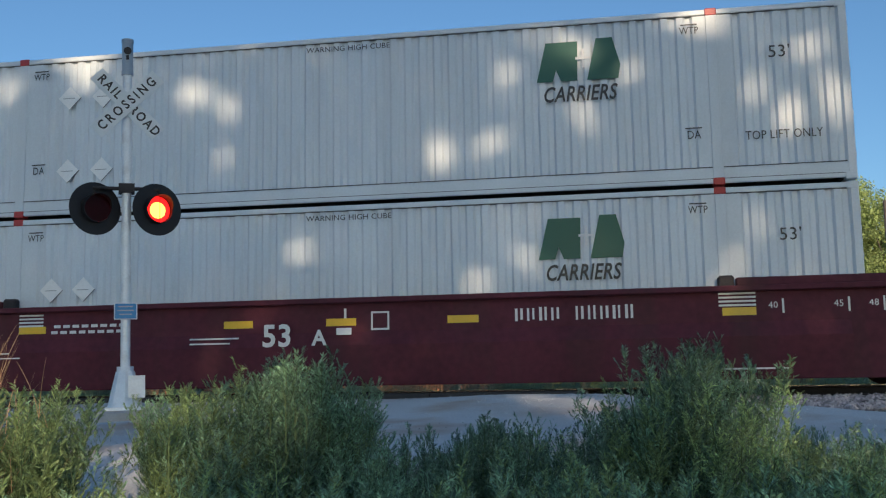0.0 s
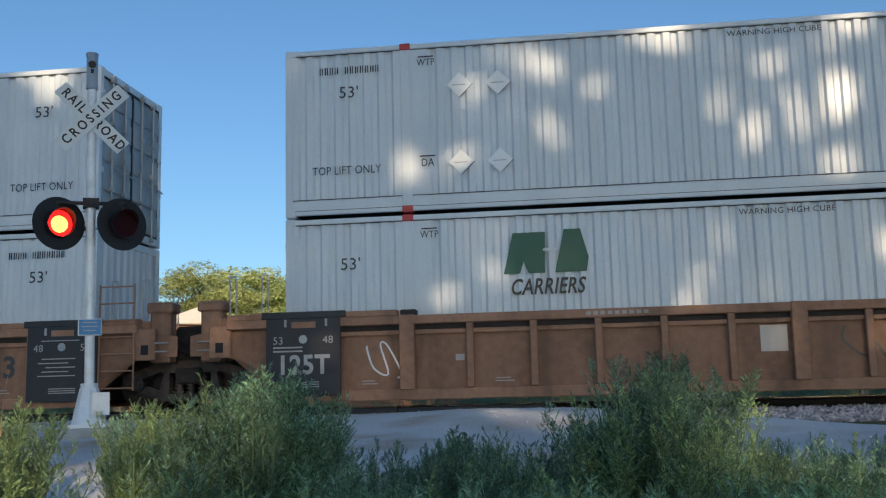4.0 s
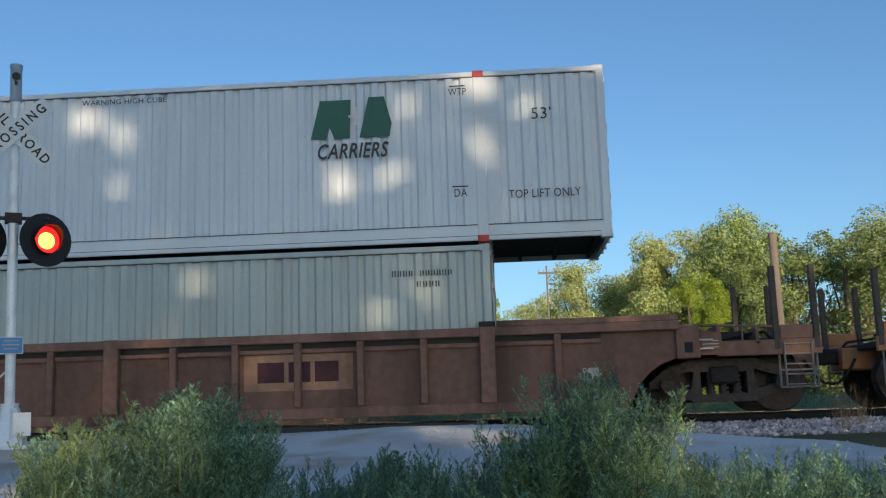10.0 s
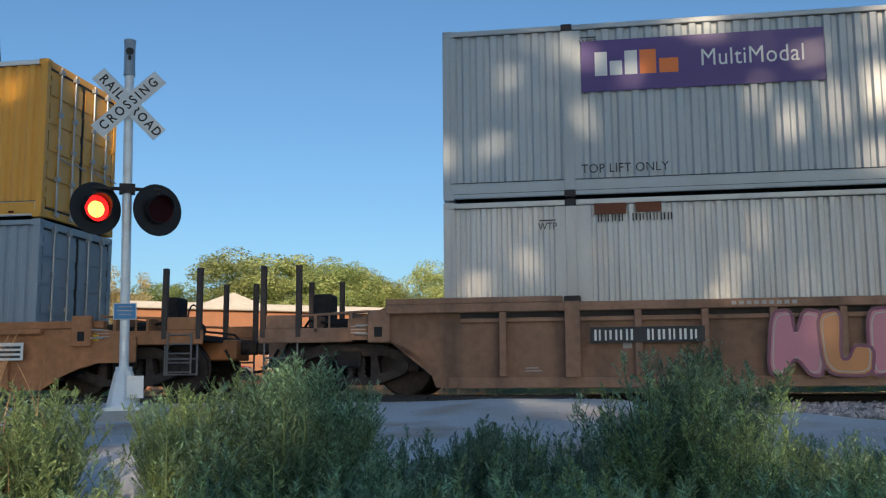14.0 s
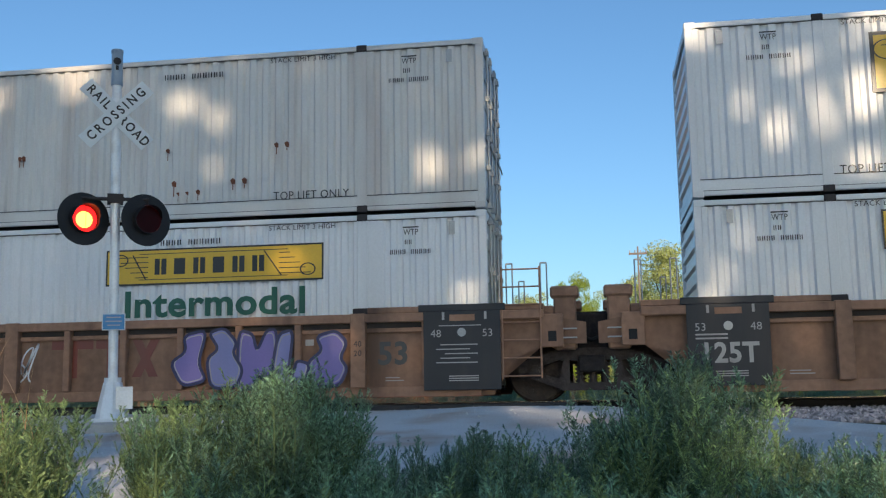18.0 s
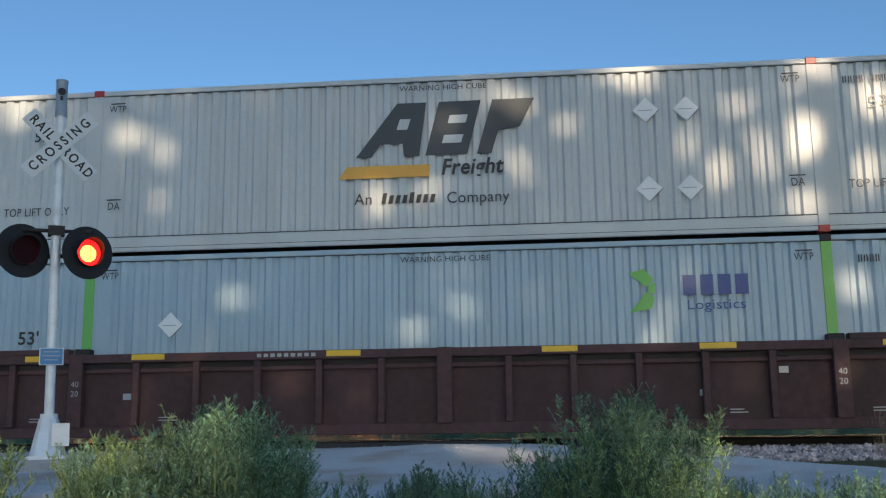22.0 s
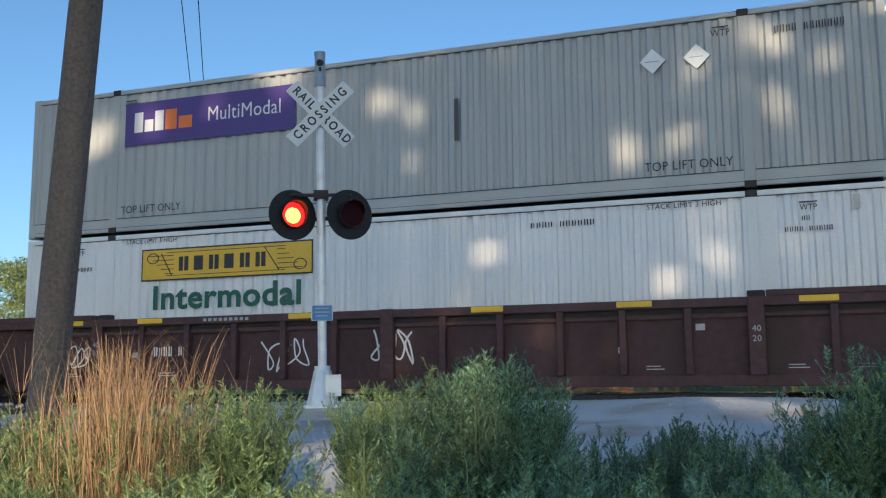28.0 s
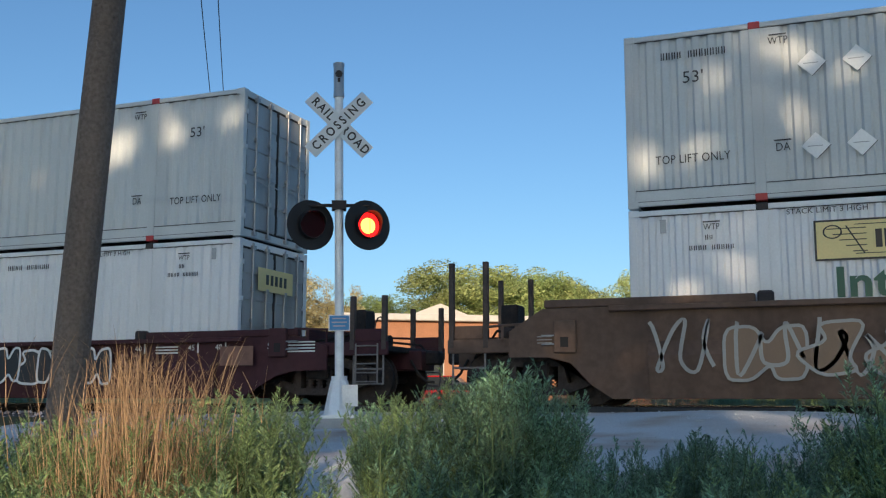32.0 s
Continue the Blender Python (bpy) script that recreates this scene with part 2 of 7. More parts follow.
stones("ballast_stones", "loose grey and pinkish ballast stones", 15000, 0.2, 16, 13.4, 18.0, ballast_z, 0.055, M_STONE, 3)
stones("ballast_stones", "loose grey ballast stones along the far rails", 5000, -24, 0.2, 15.3, 18.0, ballast_z, 0.045, M_STONE, 4)
stones("road_gravel", "scattered pale gravel on the road", 2500, -12, 4.5, 8.5, 15.2, road_z, 0.016, M_GRAVEL, 5)

M_RAIL = mat("rail steel", (0.014, 0.012, 0.012), rough=0.85, metal=0.0, var=0.2, scale=6, fine=60, bump=0.1)
M_RAILTOP = mat("polished rail head", (0.55, 0.53, 0.50), rough=0.22, metal=1.0, var=0.05, scale=3, fine=60, bump=0.02)
M_TIE = mat("creosoted wood", (0.045, 0.037, 0.032), rough=0.9, var=0.3, scale=4, fine=40, bump=0.5, rand=0.2)
track = thing("railway_track", "single railway track on dark wooden ties", "track", kind="structure")
for off in (-0.7525, 0.7525):
    y = TRACK_Y + off
    bm = bmesh.new()
    prof = [(-0.07, -0.17), (0.07, -0.17), (0.07, -0.15), (0.012, -0.13), (0.012, -0.045), (0.036, -0.03), (0.036, -0.006), (-0.036, -0.006), (-0.036, -0.03), (-0.012, -0.045), (-0.012, -0.13), (-0.07, -0.15)]
    a = [bm.verts.new((-200, y + u, w)) for u, w in prof]
    b = [bm.verts.new((200, y + u, w)) for u, w in prof]
    for i in range(len(prof)):
        bm.faces.new((a[i], b[i], b[(i + 1) % len(prof)], a[(i + 1) % len(prof)]))
    rail = part("rail", bm, M_RAIL, track)
    part("rail_head", bevel_box(-200, 200, y - 0.034, y + 0.034, -0.006, 0.0, 0.002), M_RAILTOP, rail, "bright worn rail head")
tie = mesh_of("tie", bevel_box(-0.11, 0.11, -1.3, 1.3, -0.33, -0.165, 0.012), M_TIE)
for i in range(110):
    part("tie", tie, None, track, at=pose(-33 + i * 0.52, TRACK_Y + random.uniform(-0.03, 0.03), 0, 0, 0, random.uniform(-1, 1)))
# crossing panel between and beside the rails
M_PANEL = mat("crossing panel", (0.045, 0.043, 0.042), rough=0.85, var=0.2, scale=2, fine=30, bump=0.4)
for y0, y1 in ((15.45, 16.36), (16.53, 17.84), (18.02, 18.9)):
    for k in range(5):
        part("crossing_panel", bevel_box(-12.6 + k * 2.45, -12.6 + k * 2.45 + 2.43, y0, y1, -0.16, -0.02, 0.015), M_PANEL, track)

# ---- containers ----
LEN, WID, HGT = 16.154, 2.59, 2.896
M_INK = paint("black lettering", (0.02, 0.02, 0.022), amount=0.0)
M_INKW = paint("white lettering", (0.75, 0.75, 0.72), amount=0.15)
M_GREEN = paint("dark green paint", (0.012, 0.10, 0.065), amount=0.05)
M_YELLOW = paint("sign yellow", (0.72, 0.46, 0.03), amount=0.1)
M_DECAL = paint("white decal", (0.72, 0.73, 0.74), amount=0.1)
M_RED = paint("red paint", (0.45, 0.03, 0.03), amount=0.2)
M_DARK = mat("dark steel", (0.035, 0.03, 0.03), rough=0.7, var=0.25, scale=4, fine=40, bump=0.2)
M_SEAM = mat("grimy seam", (0.09, 0.095, 0.10), rough=0.8, var=0.4, scale=3, fine=20, bump=0.2)
M_PLACARD = paint("white placard plate", (0.88, 0.89, 0.88), amount=0.1)
M_STEEL = mat("galvanised steel", (0.42, 0.43, 0.44), rough=0.5, metal=0.7, var=0.12, scale=4, fine=40, bump=0.06)


def corrugated(length, z0, z1, y, period, depth, posts, sign):
    """A pressed side sheet along x on the plane y, its ridges towards sign; flat at the lift posts."""
    bm = bmesh.new()
    n = max(1, round((length - 0.24) / period))
    p = (length - 0.24) / n
    pts = [(0.12, 0.0)]
    for i in range(n):
        a = 0.12 + i * p
        flat_here = any(abs(a + p / 2 - q) < 0.2 for q in posts)
        if flat_here:
            continue
        for f, d in ((0.40, 0), (0.55, depth), (0.85, depth), (1.0, 0)):
            pts.append((a + f * p, d))
    pts.append((length - 0.12, 0.0))
    lo = [bm.verts.new((a, y - sign * d, z0)) for a, d in pts]
    hi = [bm.verts.new((a, y - sign * d, z1)) for a, d in pts]
    for i in range(len(pts) - 1):
        bm.faces.new((lo[i], lo[i + 1], hi[i + 1], hi[i]))
    return bm


def plated(length, z0, z1, y, sign):
    bm = bmesh.new()
    box(bm, 0.12, length - 0.12, y - sign * 0.012, y - sign * 0.03, z0, z1)
    return bm


def end_sheet(x, outward, level):
    bm = bmesh.new()
    w, z0, z1, n = WID / 2 - 0.12, 0.16, HGT - 0.14, 9
    pts = []
    for i in range(n):
        for f, d in ((0.0, 0), (0.3, 0), (0.45, 0.04), (0.85, 0.04)):
            pts.append(((i + f) / n, d))
    rows = []
    for f, d in pts:
        xx = x - outward * d
        if level:
            z = z0 + f * (z1 - z0)
            rows.append((bm.verts.new((xx, -w, z)), bm.verts.new((xx, w, z))))
        else:
            y = -w + f * 2 * w
            rows.append((bm.verts.new((xx, y, z0)), bm.verts.new((xx, y, z1))))
    for a, b in zip(rows, rows[1:]):
        bm.faces.new((a[0], b[0], b[1], a[1]))
    return bm


def door_leaf(side):
    """One leaf of the end doors, on the plane x = 0 facing +x."""
    y0, y1 = (-WID / 2 + 0.1, -0.006) if side < 0 else (0.006, WID / 2 - 0.1)
    bm = bmesh.new()
    box(bm, -0.04, 0.0, y0, y1, 0.16, HGT - 0.14)
    for k in range(5):
        z = 0.22 + k * 0.51
        box(bm, 0.0, 0.022, y0 + 0.05, y1 - 0.05, z, z + 0.36)
    return bm


def gasket(side):
    y0, y1 = (-WID / 2 + 0.1, -0.006) if side < 0 else (0.006, WID / 2 - 0.1)
    bm = bmesh.new()
    for a, b, c, d in ((y0, y0 + 0.035, 0.16, HGT - 0.14), (y1 - 0.035, y1, 0.16, HGT - 0.14), (y0 + 0.035, y1 - 0.035, 0.16, 0.2), (y0 + 0.035, y1 - 0.035, HGT - 0.18, HGT - 0.14)):
        box(bm, 0.002, 0.012, a, b, c, d)
    return bm


def hinge():
    return bevel_box(-0.01, 0.045, -0.06, 0.06, -0.05, 0.05, 0.01)


def lock_rod():
    bm = bmesh.new()
    tube(bm, (0.05, 0, 0.06), (0.05, 0, HGT - 0.05), 0.02, 8)
    for z in (0.1, 0.75, 1.35, 1.95, 2.75):
        box(bm, 0.0, 0.085, -0.05, 0.05, z - 0.04, z + 0.04)
    tube(bm, (0.075, 0.0, 1.15), (0.075, 0.42, 1.1), 0.014, 6)
    return bm


def casting():
    bm = bevel_box(-0.09, 0.09, -0.085, 0.085, -0.06, 0.06, 0.012)
    return bm


def container(name, label, body, x_left, z, length=LEN, height=HGT, style="rib", period=0.25, door_left=False,
              post=None, ends=None, fitting=None, level_end=False, rail=None, lifts=True, door_paint=None):
    """A shipping box; its own x runs from its left end, y from its middle, z from its floor."""
    box_thing = thing(name, label, "container", "containers on the train")
    post, ends, rail = post or body, ends or body, rail or body
    fitting = fitting or M_DARK
    lift = [1.98 + 0.09, length - 2.07] if lifts else []
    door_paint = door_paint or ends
    hz = height - HGT
    y = WID / 2
    for sign in (-1, 1):
        key = ("side_panel", style, length, height, period, sign, lifts)
        if style == "rib":
            me = cached(key, lambda: corrugated(length, 0.27, height - 0.09, sign * (y - 0.012), period, 0.042, lift, sign), body)
        else:
            me = cached(key, lambda: plated(length, 0.27, height - 0.09, sign * (y - 0.012), sign), body)
        side = part("side_panel", me, None, box_thing)
        if style == "plate":
            n = 13
            p = (length - 0.24) / n
            me = cached(("plate", sign), lambda: bevel_box(0.006, p - 0.006, *sorted((sign * (y - 0.024), sign * (y - 0.012))), 0.28, height - 0.1, 0.003), body)
            for i in range(n):
                part("plate", me, None, side, at=pose(0.12 + i * p, 0, 0))
        part("top_rail", cached(("top_rail", length, height, sign), lambda: bevel_box(0.1, length - 0.1, sign * (y - 0.07), sign * y, height - 0.1, height - 0.015, 0.008), rail), None, box_thing)
        part("bottom_rail", cached(("bottom_rail", length, sign), lambda: bevel_box(0.1, length - 0.1, sign * (y - 0.07), sign * (y - 0.003), 0.03, 0.28, 0.012), rail), None, box_thing)
        part("seam", cached(("low_seam", length, sign), lambda: bevel_box(0.13, length - 0.13, *sorted((sign * (y - 0.02), sign * y)), 0.281, 0.294, 0.003), M_SEAM), None, box_thing, "dark sealed seam")
        part("seam", cached(("mid_seam", length, sign), lambda: bevel_box(0.13, length - 0.13, *sorted((sign * (y - 0.02), sign * (y + 0.001))), 0.10, 0.109, 0.002), M_SEAM), None, box_thing, "dark fold in the bottom rail")
        part("seam", cached(("high_seam", length, height, sign), lambda: bevel_box(0.13, length - 0.13, *sorted((sign * (y - 0.03), sign * (y - 0.006))), height - 0.116, height - 0.103, 0.003), M_SEAM), None, box_thing, "dark gap under the rail")
        for x in (0.0, length - 0.13):
            part("corner_post", cached(("corner_post", x, height, sign), lambda: bevel_box(x, x + 0.13, sign * (y - 0.12), sign * (y + 0.002), 0.05, height - 0.05, 0.012), ends), None, box_thing)
        for x in lift:
            p = part("lift_post", cached(("lift_post", x, height, sign), lambda: bevel_box(x - 0.085, x + 0.085, sign * (y - 0.08), sign * (y + 0.006), 0.03, height - 0.03, 0.008), post), None, box_thing)
            for zz in (0.06, height - 0.06):
                part("lift_casting", cached(("lift_casting",), casting, fitting), None, p, at=pose(x, sign * (y - 0.07), zz))
        for x in (0.09, length - 0.09):
            for zz in (0.06, height - 0.06):
                part("corner_casting", cached(("corner_casting",), casting, ends), None, box_thing, at=pose(x, sign * (y - 0.08), zz))
    part("roof", cached(("roof", length, height), lambda: roof_sheet(length, height), body), None, box_thing)
    part("floor_frame", cached(("floor_frame", length), lambda: floor_frame(length), M_DARK), None, box_thing)
    xf, xd = (length, 0.0) if door_left else (0.0, length)
    of = 1 if door_left else -1
    part("end_wall", cached(("end_wall", xf, of, level_end), lambda: end_sheet(xf + (-0.01 if of > 0 else 0.01), of, level_end), ends), None, box_thing)
    for zz0, zz1 in ((0.02, 0.16), (height - 0.14, height - 0.01)):
        for x in (0.01, length - 0.09):
            part("end_beam", cached(("end_beam", x, zz0), lambda: bevel_box(x, x + 0.08, -y + 0.1, y - 0.1, zz0, zz1, 0.008), ends), None, box_thing)
    for s in (-1, 1):
        at = pose(xd - 0.03, 0, 0) if not door_left else pose(xd + 0.03, 0, 0, 0, 0, 180)
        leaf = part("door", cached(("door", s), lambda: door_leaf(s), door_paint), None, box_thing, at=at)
        part("door_gasket", cached(("door_gasket", s), lambda: gasket(s), M_DARK), None, leaf, "black rubber door seal")
        for hz_ in (0.4, 1.05, 1.75, 2.45):
            part("hinge", cached(("hinge",), hinge, ends), None, leaf, at=pose(0, s * (WID / 2 - 0.09), hz_))
        for f in (0.35, 0.85):
            part("lock_rod", cached(("lock_rod",), lock_rod, M_STEEL), None, leaf, at=pose(0, s * f, 0))
    return box_thing


def roof_sheet(length, height):
    bm = bmesh.new()
    y, n = WID / 2, 40
    for i in range(n):
        a = 0.1 + (length - 0.2) * i / n
        box(bm, a, a + (length - 0.2) / n * 0.6, -y + 0.06, y - 0.06, height - 0.046, height - 0.025)
    box(bm, 0.08, length - 0.08, -y + 0.06, y - 0.06, height - 0.07, height - 0.05)
    return bm


def floor_frame(length):
    bm = bmesh.new()
    y = WID / 2
    box(bm, 0.1, length - 0.1, -y + 0.07, y - 0.07, 0.12, 0.15)
    for i in range(26):
        x = 0.2 + (length - 0.4) * i / 25
        box(bm, x - 0.03, x + 0.03, -y + 0.07, y - 0.07, 0.03, 0.12)
    return bm


FACE = -WID / 2 - 0.004      # just in front of the ridges


def placard(x, z, parent, material=None):
    s = 0.21
    flat("placard_holder", [[(x - s, z), (x, z - s), (x + s, z), (x, z + s)]], FACE - 0.006, material or M_PLACARD, parent, "white diamond placard")
    flat("placard_rim", [[(x, z - s - 0.012), (x + s + 0.014, z), (x + s - 0.004, z), (x, z - s + 0.01)]], FACE - 0.003, M_SEAM, parent)
    flat("placard_edge", [rect(x - 0.12, x + 0.1, z - 0.012, z)], FACE - 0.0095, M_STEEL, parent)


def overline(text, x, z, size, parent, material=None):
    write(text, x, FACE, z, size, material or M_INK, parent, squeeze=0.8)
    flat("lettering_bar", [rect(x - 0.13, x + 0.13, z + size * 0.55, z + size * 0.55 + 0.02)], FACE, material or M_INK, parent)


def common_marks(c, rnd, ink=None, lift_only="both", fives="both", placards=(), cube=True, number="left", da=True):
    ink = ink or M_INK
    L = LEN
    if fives in ("left", "both"):
        write("53'", 1.1, FACE, 2.1, 0.28, ink, c)
    if fives in ("right", "both"):
        write("53'", L - 1.05, FACE, 2.1, 0.28, ink, c)
    if lift_only in ("left", "both"):
        write("TOP LIFT ONLY", 1.05, FACE, 0.76, 0.2, ink, c, squeeze=0.8)
    if lift_only in ("right", "both"):
        write("TOP LIFT ONLY", L - 1.05, FACE, 0.76, 0.2, ink, c, squeeze=0.8)
    for x in (2.42, L - 2.42):
        overline("WTP", x, 2.54, 0.17, c, ink)
        if da:
            overline("DA", x, 0.82, 0.19, c, ink)
    if number:
        x0 = 0.6 if number == "left" else L - 1.6
        flat("number_bars", bars(x0, 2.43, 1.05, 0.13, 11, rnd), FACE, ink, c, "dark identification lettering")
    if cube:
        write("WARNING HIGH CUBE", L / 2, FACE, 2.67, 0.13, ink, c, squeeze=1.05)
    for x in placards:
        placard(x, 2.12, c)
        placard(x, 0.8, c)


def freight_logo(c, x, z):
    """Two leaning green blocks with a cross between, over a word."""
    g = M_GREEN
    flat("logo_block", [[(x - 0.68, z - 0.33), (x - 0.42, z - 0.33), (x - 0.36, z - 0.14), (x - 0.28, z - 0.33), (x - 0.02, z - 0.33), (x + 0.0, z + 0.33), (x - 0.52, z + 0.33)]], FACE, g, c, "dark green leaning logo block")
    flat("logo_block", [[(x + 0.14, z - 0.33), (x + 0.64, z - 0.33), (x + 0.68, z - 0.1), (x + 0.56, z + 0.36), (x + 0.30, z + 0.36)]], FACE, g, c, "dark green leaning logo block")
    flat("logo_cross", [rect(x + 0.06, x + 0.1, z - 0.12, z + 0.2), rect(x - 0.04, x + 0.2, z + 0.02, z + 0.06)], FACE - 0.004, M_DECAL, c)
    write("CARRIERS", x, FACE, z - 0.56, 0.36, M_INK, c, bold=0.006, shear=0.25, squeeze=0.72)


def yellow_sign(c, x, z, w=3.7, h=0.62, yellow=None, word=-0.66, border=0.03, size=0.62):
    y = yellow or M_YELLOW
    flat("sign_border", [rect(x - w / 2, x + w / 2, z - h / 2, z + h / 2)], FACE, M_INK, c)
    flat("sign_panel", [rect(x - w / 2 + border, x + w / 2 - border, z - h / 2 + border, z + h / 2 - border)], FACE - 0.004, y, c, "yellow sign panel")
    m = []
    hw, n = w * 0.27, 6
    for i in range(n):
        if i in (1, 3):
            m.append(rect(x - hw + i * 2 * hw / n * 1.0, x - hw + i * 2 * hw / n + 0.2, z - h * 0.22, z + h * 0.22))
            continue
        a = x - hw + i * 2 * hw / n
        m.append(rect(a, a + 0.09, z - h * 0.22, z + h * 0.22))
        m.append(rect(a + 0.12, a + 0.21, z - h * 0.22, z + h * 0.22))
    flat("sign_blocks", m, FACE - 0.008, M_INK, c, "dark blocks on the yellow sign")
    lines = []
    for k in range(5):
        zz = z - h * 0.30 + k * h * 0.14
        s = k * 0.09
        lines.append(rect(x - w * 0.47 + 0.42 - s, x - hw - 0.12, zz, zz + 0.014))
        lines.append(rect(x + hw + 0.12, x + w * 0.47 - 0.55 + (0.45 - s), zz, zz + 0.014))
    flat("sign_lines", lines, FACE - 0.008, M_INK, c)
    for sx in (-1, 1):
        ring_mark(c, x + sx * w * 0.43, z - sx * h * 0.2, h * 0.17, 0.018, M_INK, 1.3)
        flat("sign_line", [rect(x + sx * (hw + 0.16) - 0.012, x + sx * (hw + 0.16) + 0.012, z - h * 0.34, z + h * 0.34, -0.3 if sx > 0 else -0.24)], FACE - 0.008, M_INK, c)
    for zz in (-0.36, 0.35):
        flat("sign_line", [rect(x - hw - 0.28, x + hw + 0.28, z + h * zz, z + h * zz + 0.012)], FACE - 0.008, M_INK, c)
    if word:
        write("Intermodal", x + 0.02, FACE, z + word, size, M_GREEN, c, bold=0.017, squeeze=1.12, label="bold green lettering")


def ring_mark(c, x, z, r, t, material, wide=1.0, layer=0.008, name="ring_mark"):
    bm = bmesh.new()
    n = 28
    a = [(x + wide * r * math.cos(6.2832 * i / n), z + r * math.sin(6.2832 * i / n)) for i in range(n)]
    b = [(x + wide * (r - t) * math.cos(6.2832 * i / n), z + (r - t) * math.sin(6.2832 * i / n)) for i in range(n)]
    va = [bm.verts.new((p, FACE - layer, q)) for p, q in a]
    vb = [bm.verts.new((p, FACE - layer, q)) for p, q in b]
    for i in range(n):
        bm.faces.new((va[i], va[(i + 1) % n], vb[(i + 1) % n], vb[i]))
    return part(name, bm, material, c)


def disc_mark(c, x, z, r, material, layer, name="disc_mark", label=""):
    o = [(x + r * math.cos(6.2832 * i / 48), z + r * math.sin(6.2832 * i / 48)) for i in range(48)]
    return flat(name, [o], FACE - layer, material, c, label)


def slanted_logo(c, x, z, ink, bar):
    """Three large leaning blocks over a long bar and a word."""
    a = [[(x - 1.25, z - 0.42), (x - 0.98, z - 0.42), (x - 0.84, z - 0.2), (x - 0.46, z - 0.2), (x - 0.44, z - 0.42), (x - 0.18, z - 0.42), (x - 0.06, z + 0.5), (x - 0.55, z + 0.5)]]
    flat("logo_block", a, FACE, ink, c, "dark leaning logo block")
    flat("logo_slot", [rect(x - 0.56, x - 0.38, z + 0.04, z + 0.22, 0.06)], FACE - 0.004, P_GREY2, c)
    b = [rect(x - 0.08, x + 0.62, z - 0.42, z + 0.5, 0.24)]
    flat("logo_block", b, FACE, ink, c, "dark leaning logo block")
    flat("logo_slot", [rect(x + 0.2, x + 0.52, z - 0.22, z - 0.08, 0.04), rect(x + 0.3, x + 0.6, z + 0.12, z + 0.26, 0.04)], FACE - 0.004, P_GREY2, c)
    d = [[(x + 0.78, z - 0.42), (x + 1.02, z - 0.42), (x + 1.14, z - 0.04), (x + 1.5, z + 0.02), (x + 1.75, z + 0.5), (x + 1.05, z + 0.5)]]
    flat("logo_block", d, FACE, ink, c, "dark leaning logo block")
    flat("logo_bar", [[(x - 1.55, z - 0.78), (x - 0.02, z - 0.78), (x + 0.0, z - 0.57), (x - 1.4, z - 0.57)]], FACE, bar, c, "long amber bar under the logo")
    write("Freight", x + 0.68, FACE, z - 0.64, 0.38, M_INK, c, bold=0.008, shear=0.2, squeeze=0.9)
    write("An", x - 1.12, FACE, z - 1.14, 0.27, M_INK, c, squeeze=0.95)
    flat("lettering_bars", [rect(x - 0.82 + 0.115 * k, x - 0.75 + 0.115 * k, z - 1.22, z - 1.04 - 0.04 * (k % 4 > 0), 0.03) for k in range(8)], FACE, M_INK, c)
    write("Company", x + 0.78, FACE, z - 1.16, 0.27, M_INK, c, squeeze=0.95)

# ---- the stacks, in order along the train: x of their left ends as the clip begins ----
STACK_X = dict(A=-12.29, B=11.05, C=30.53, D=49.88, E=73.30, F=96.48, G=119.82, H=139.17, I=158.61, J=182.0, K=205.33, L=228.64, M=252.0, N=275.47)
Z_LOW, Z_UP = 0.222, 3.148
MOVERS = []


def stow(ob, stack, z, dx=0.0):
    MOVERS.append((ob, STACK_X[stack] + dx, z))


P_GREY = paint("pale grey container paint", (0.67, 0.72, 0.76), amount=0.14)
P_GREY2 = paint("light grey container paint", (0.58, 0.61, 0.61), amount=0.18)
P_ALLOY = paint("silver grey container paint", (0.42, 0.44, 0.44), amount=0.2, rough=0.38)
P_STEEL = paint("steel grey container paint", (0.44, 0.485, 0.515), amount=0.2)
P_WHITE = paint("white container paint", (0.78, 0.79, 0.80), amount=0.12)
P_CREAM = paint("worn white container paint", (0.66, 0.65, 0.62), dirt=(0.25, 0.12, 0.06), amount=0.35)
P_SLATE = paint("slate blue container paint", (0.28, 0.33, 0.39), amount=0.25)
P_MIST = paint("blue grey container paint", (0.40, 0.51, 0.59), amount=0.15)
P_SAGE = paint("grey green container paint", (0.45, 0.50, 0.48), amount=0.25)
P_AMBER = paint("amber container paint", (0.72, 0.36, 0.03), amount=0.15)
P_LIME = paint("lime green paint", (0.20, 0.52, 0.10), amount=0.05)
P_PURPLE = paint("purple sign paint", (0.08, 0.042, 0.22), amount=0.05)
P_ORANGE = paint("orange paint", (0.80, 0.20, 0.03), amount=0.05)
P_BAR = paint("amber bar paint", (0.78, 0.42, 0.05), amount=0.05)
P_CHAR = paint("charcoal paint", (0.045, 0.05, 0.055), amount=0.05)
P_BLUE = paint("navy lettering", (0.03, 0.07, 0.28), amount=0.05)
P_PALE = paint("faded sign yellow", (0.74, 0.62, 0.28), amount=0.1)
P_REDL = paint("bright red lettering", (0.75, 0.03, 0.04), amount=0.05)
# Darker copies for the end doors: shade between the stacks put into the paint.
P_DOOR_SHADE = paint("grimy grey door paint", (0.34, 0.375, 0.405), amount=0.55)
P_DOORW_SHADE = paint("grimy white door paint", (0.36, 0.38, 0.395), amount=0.55)
P_RUST = paint("rust", (0.16, 0.06, 0.03), amount=0.3, rough=0.9, var=0.3)
rnd = random.Random(11)

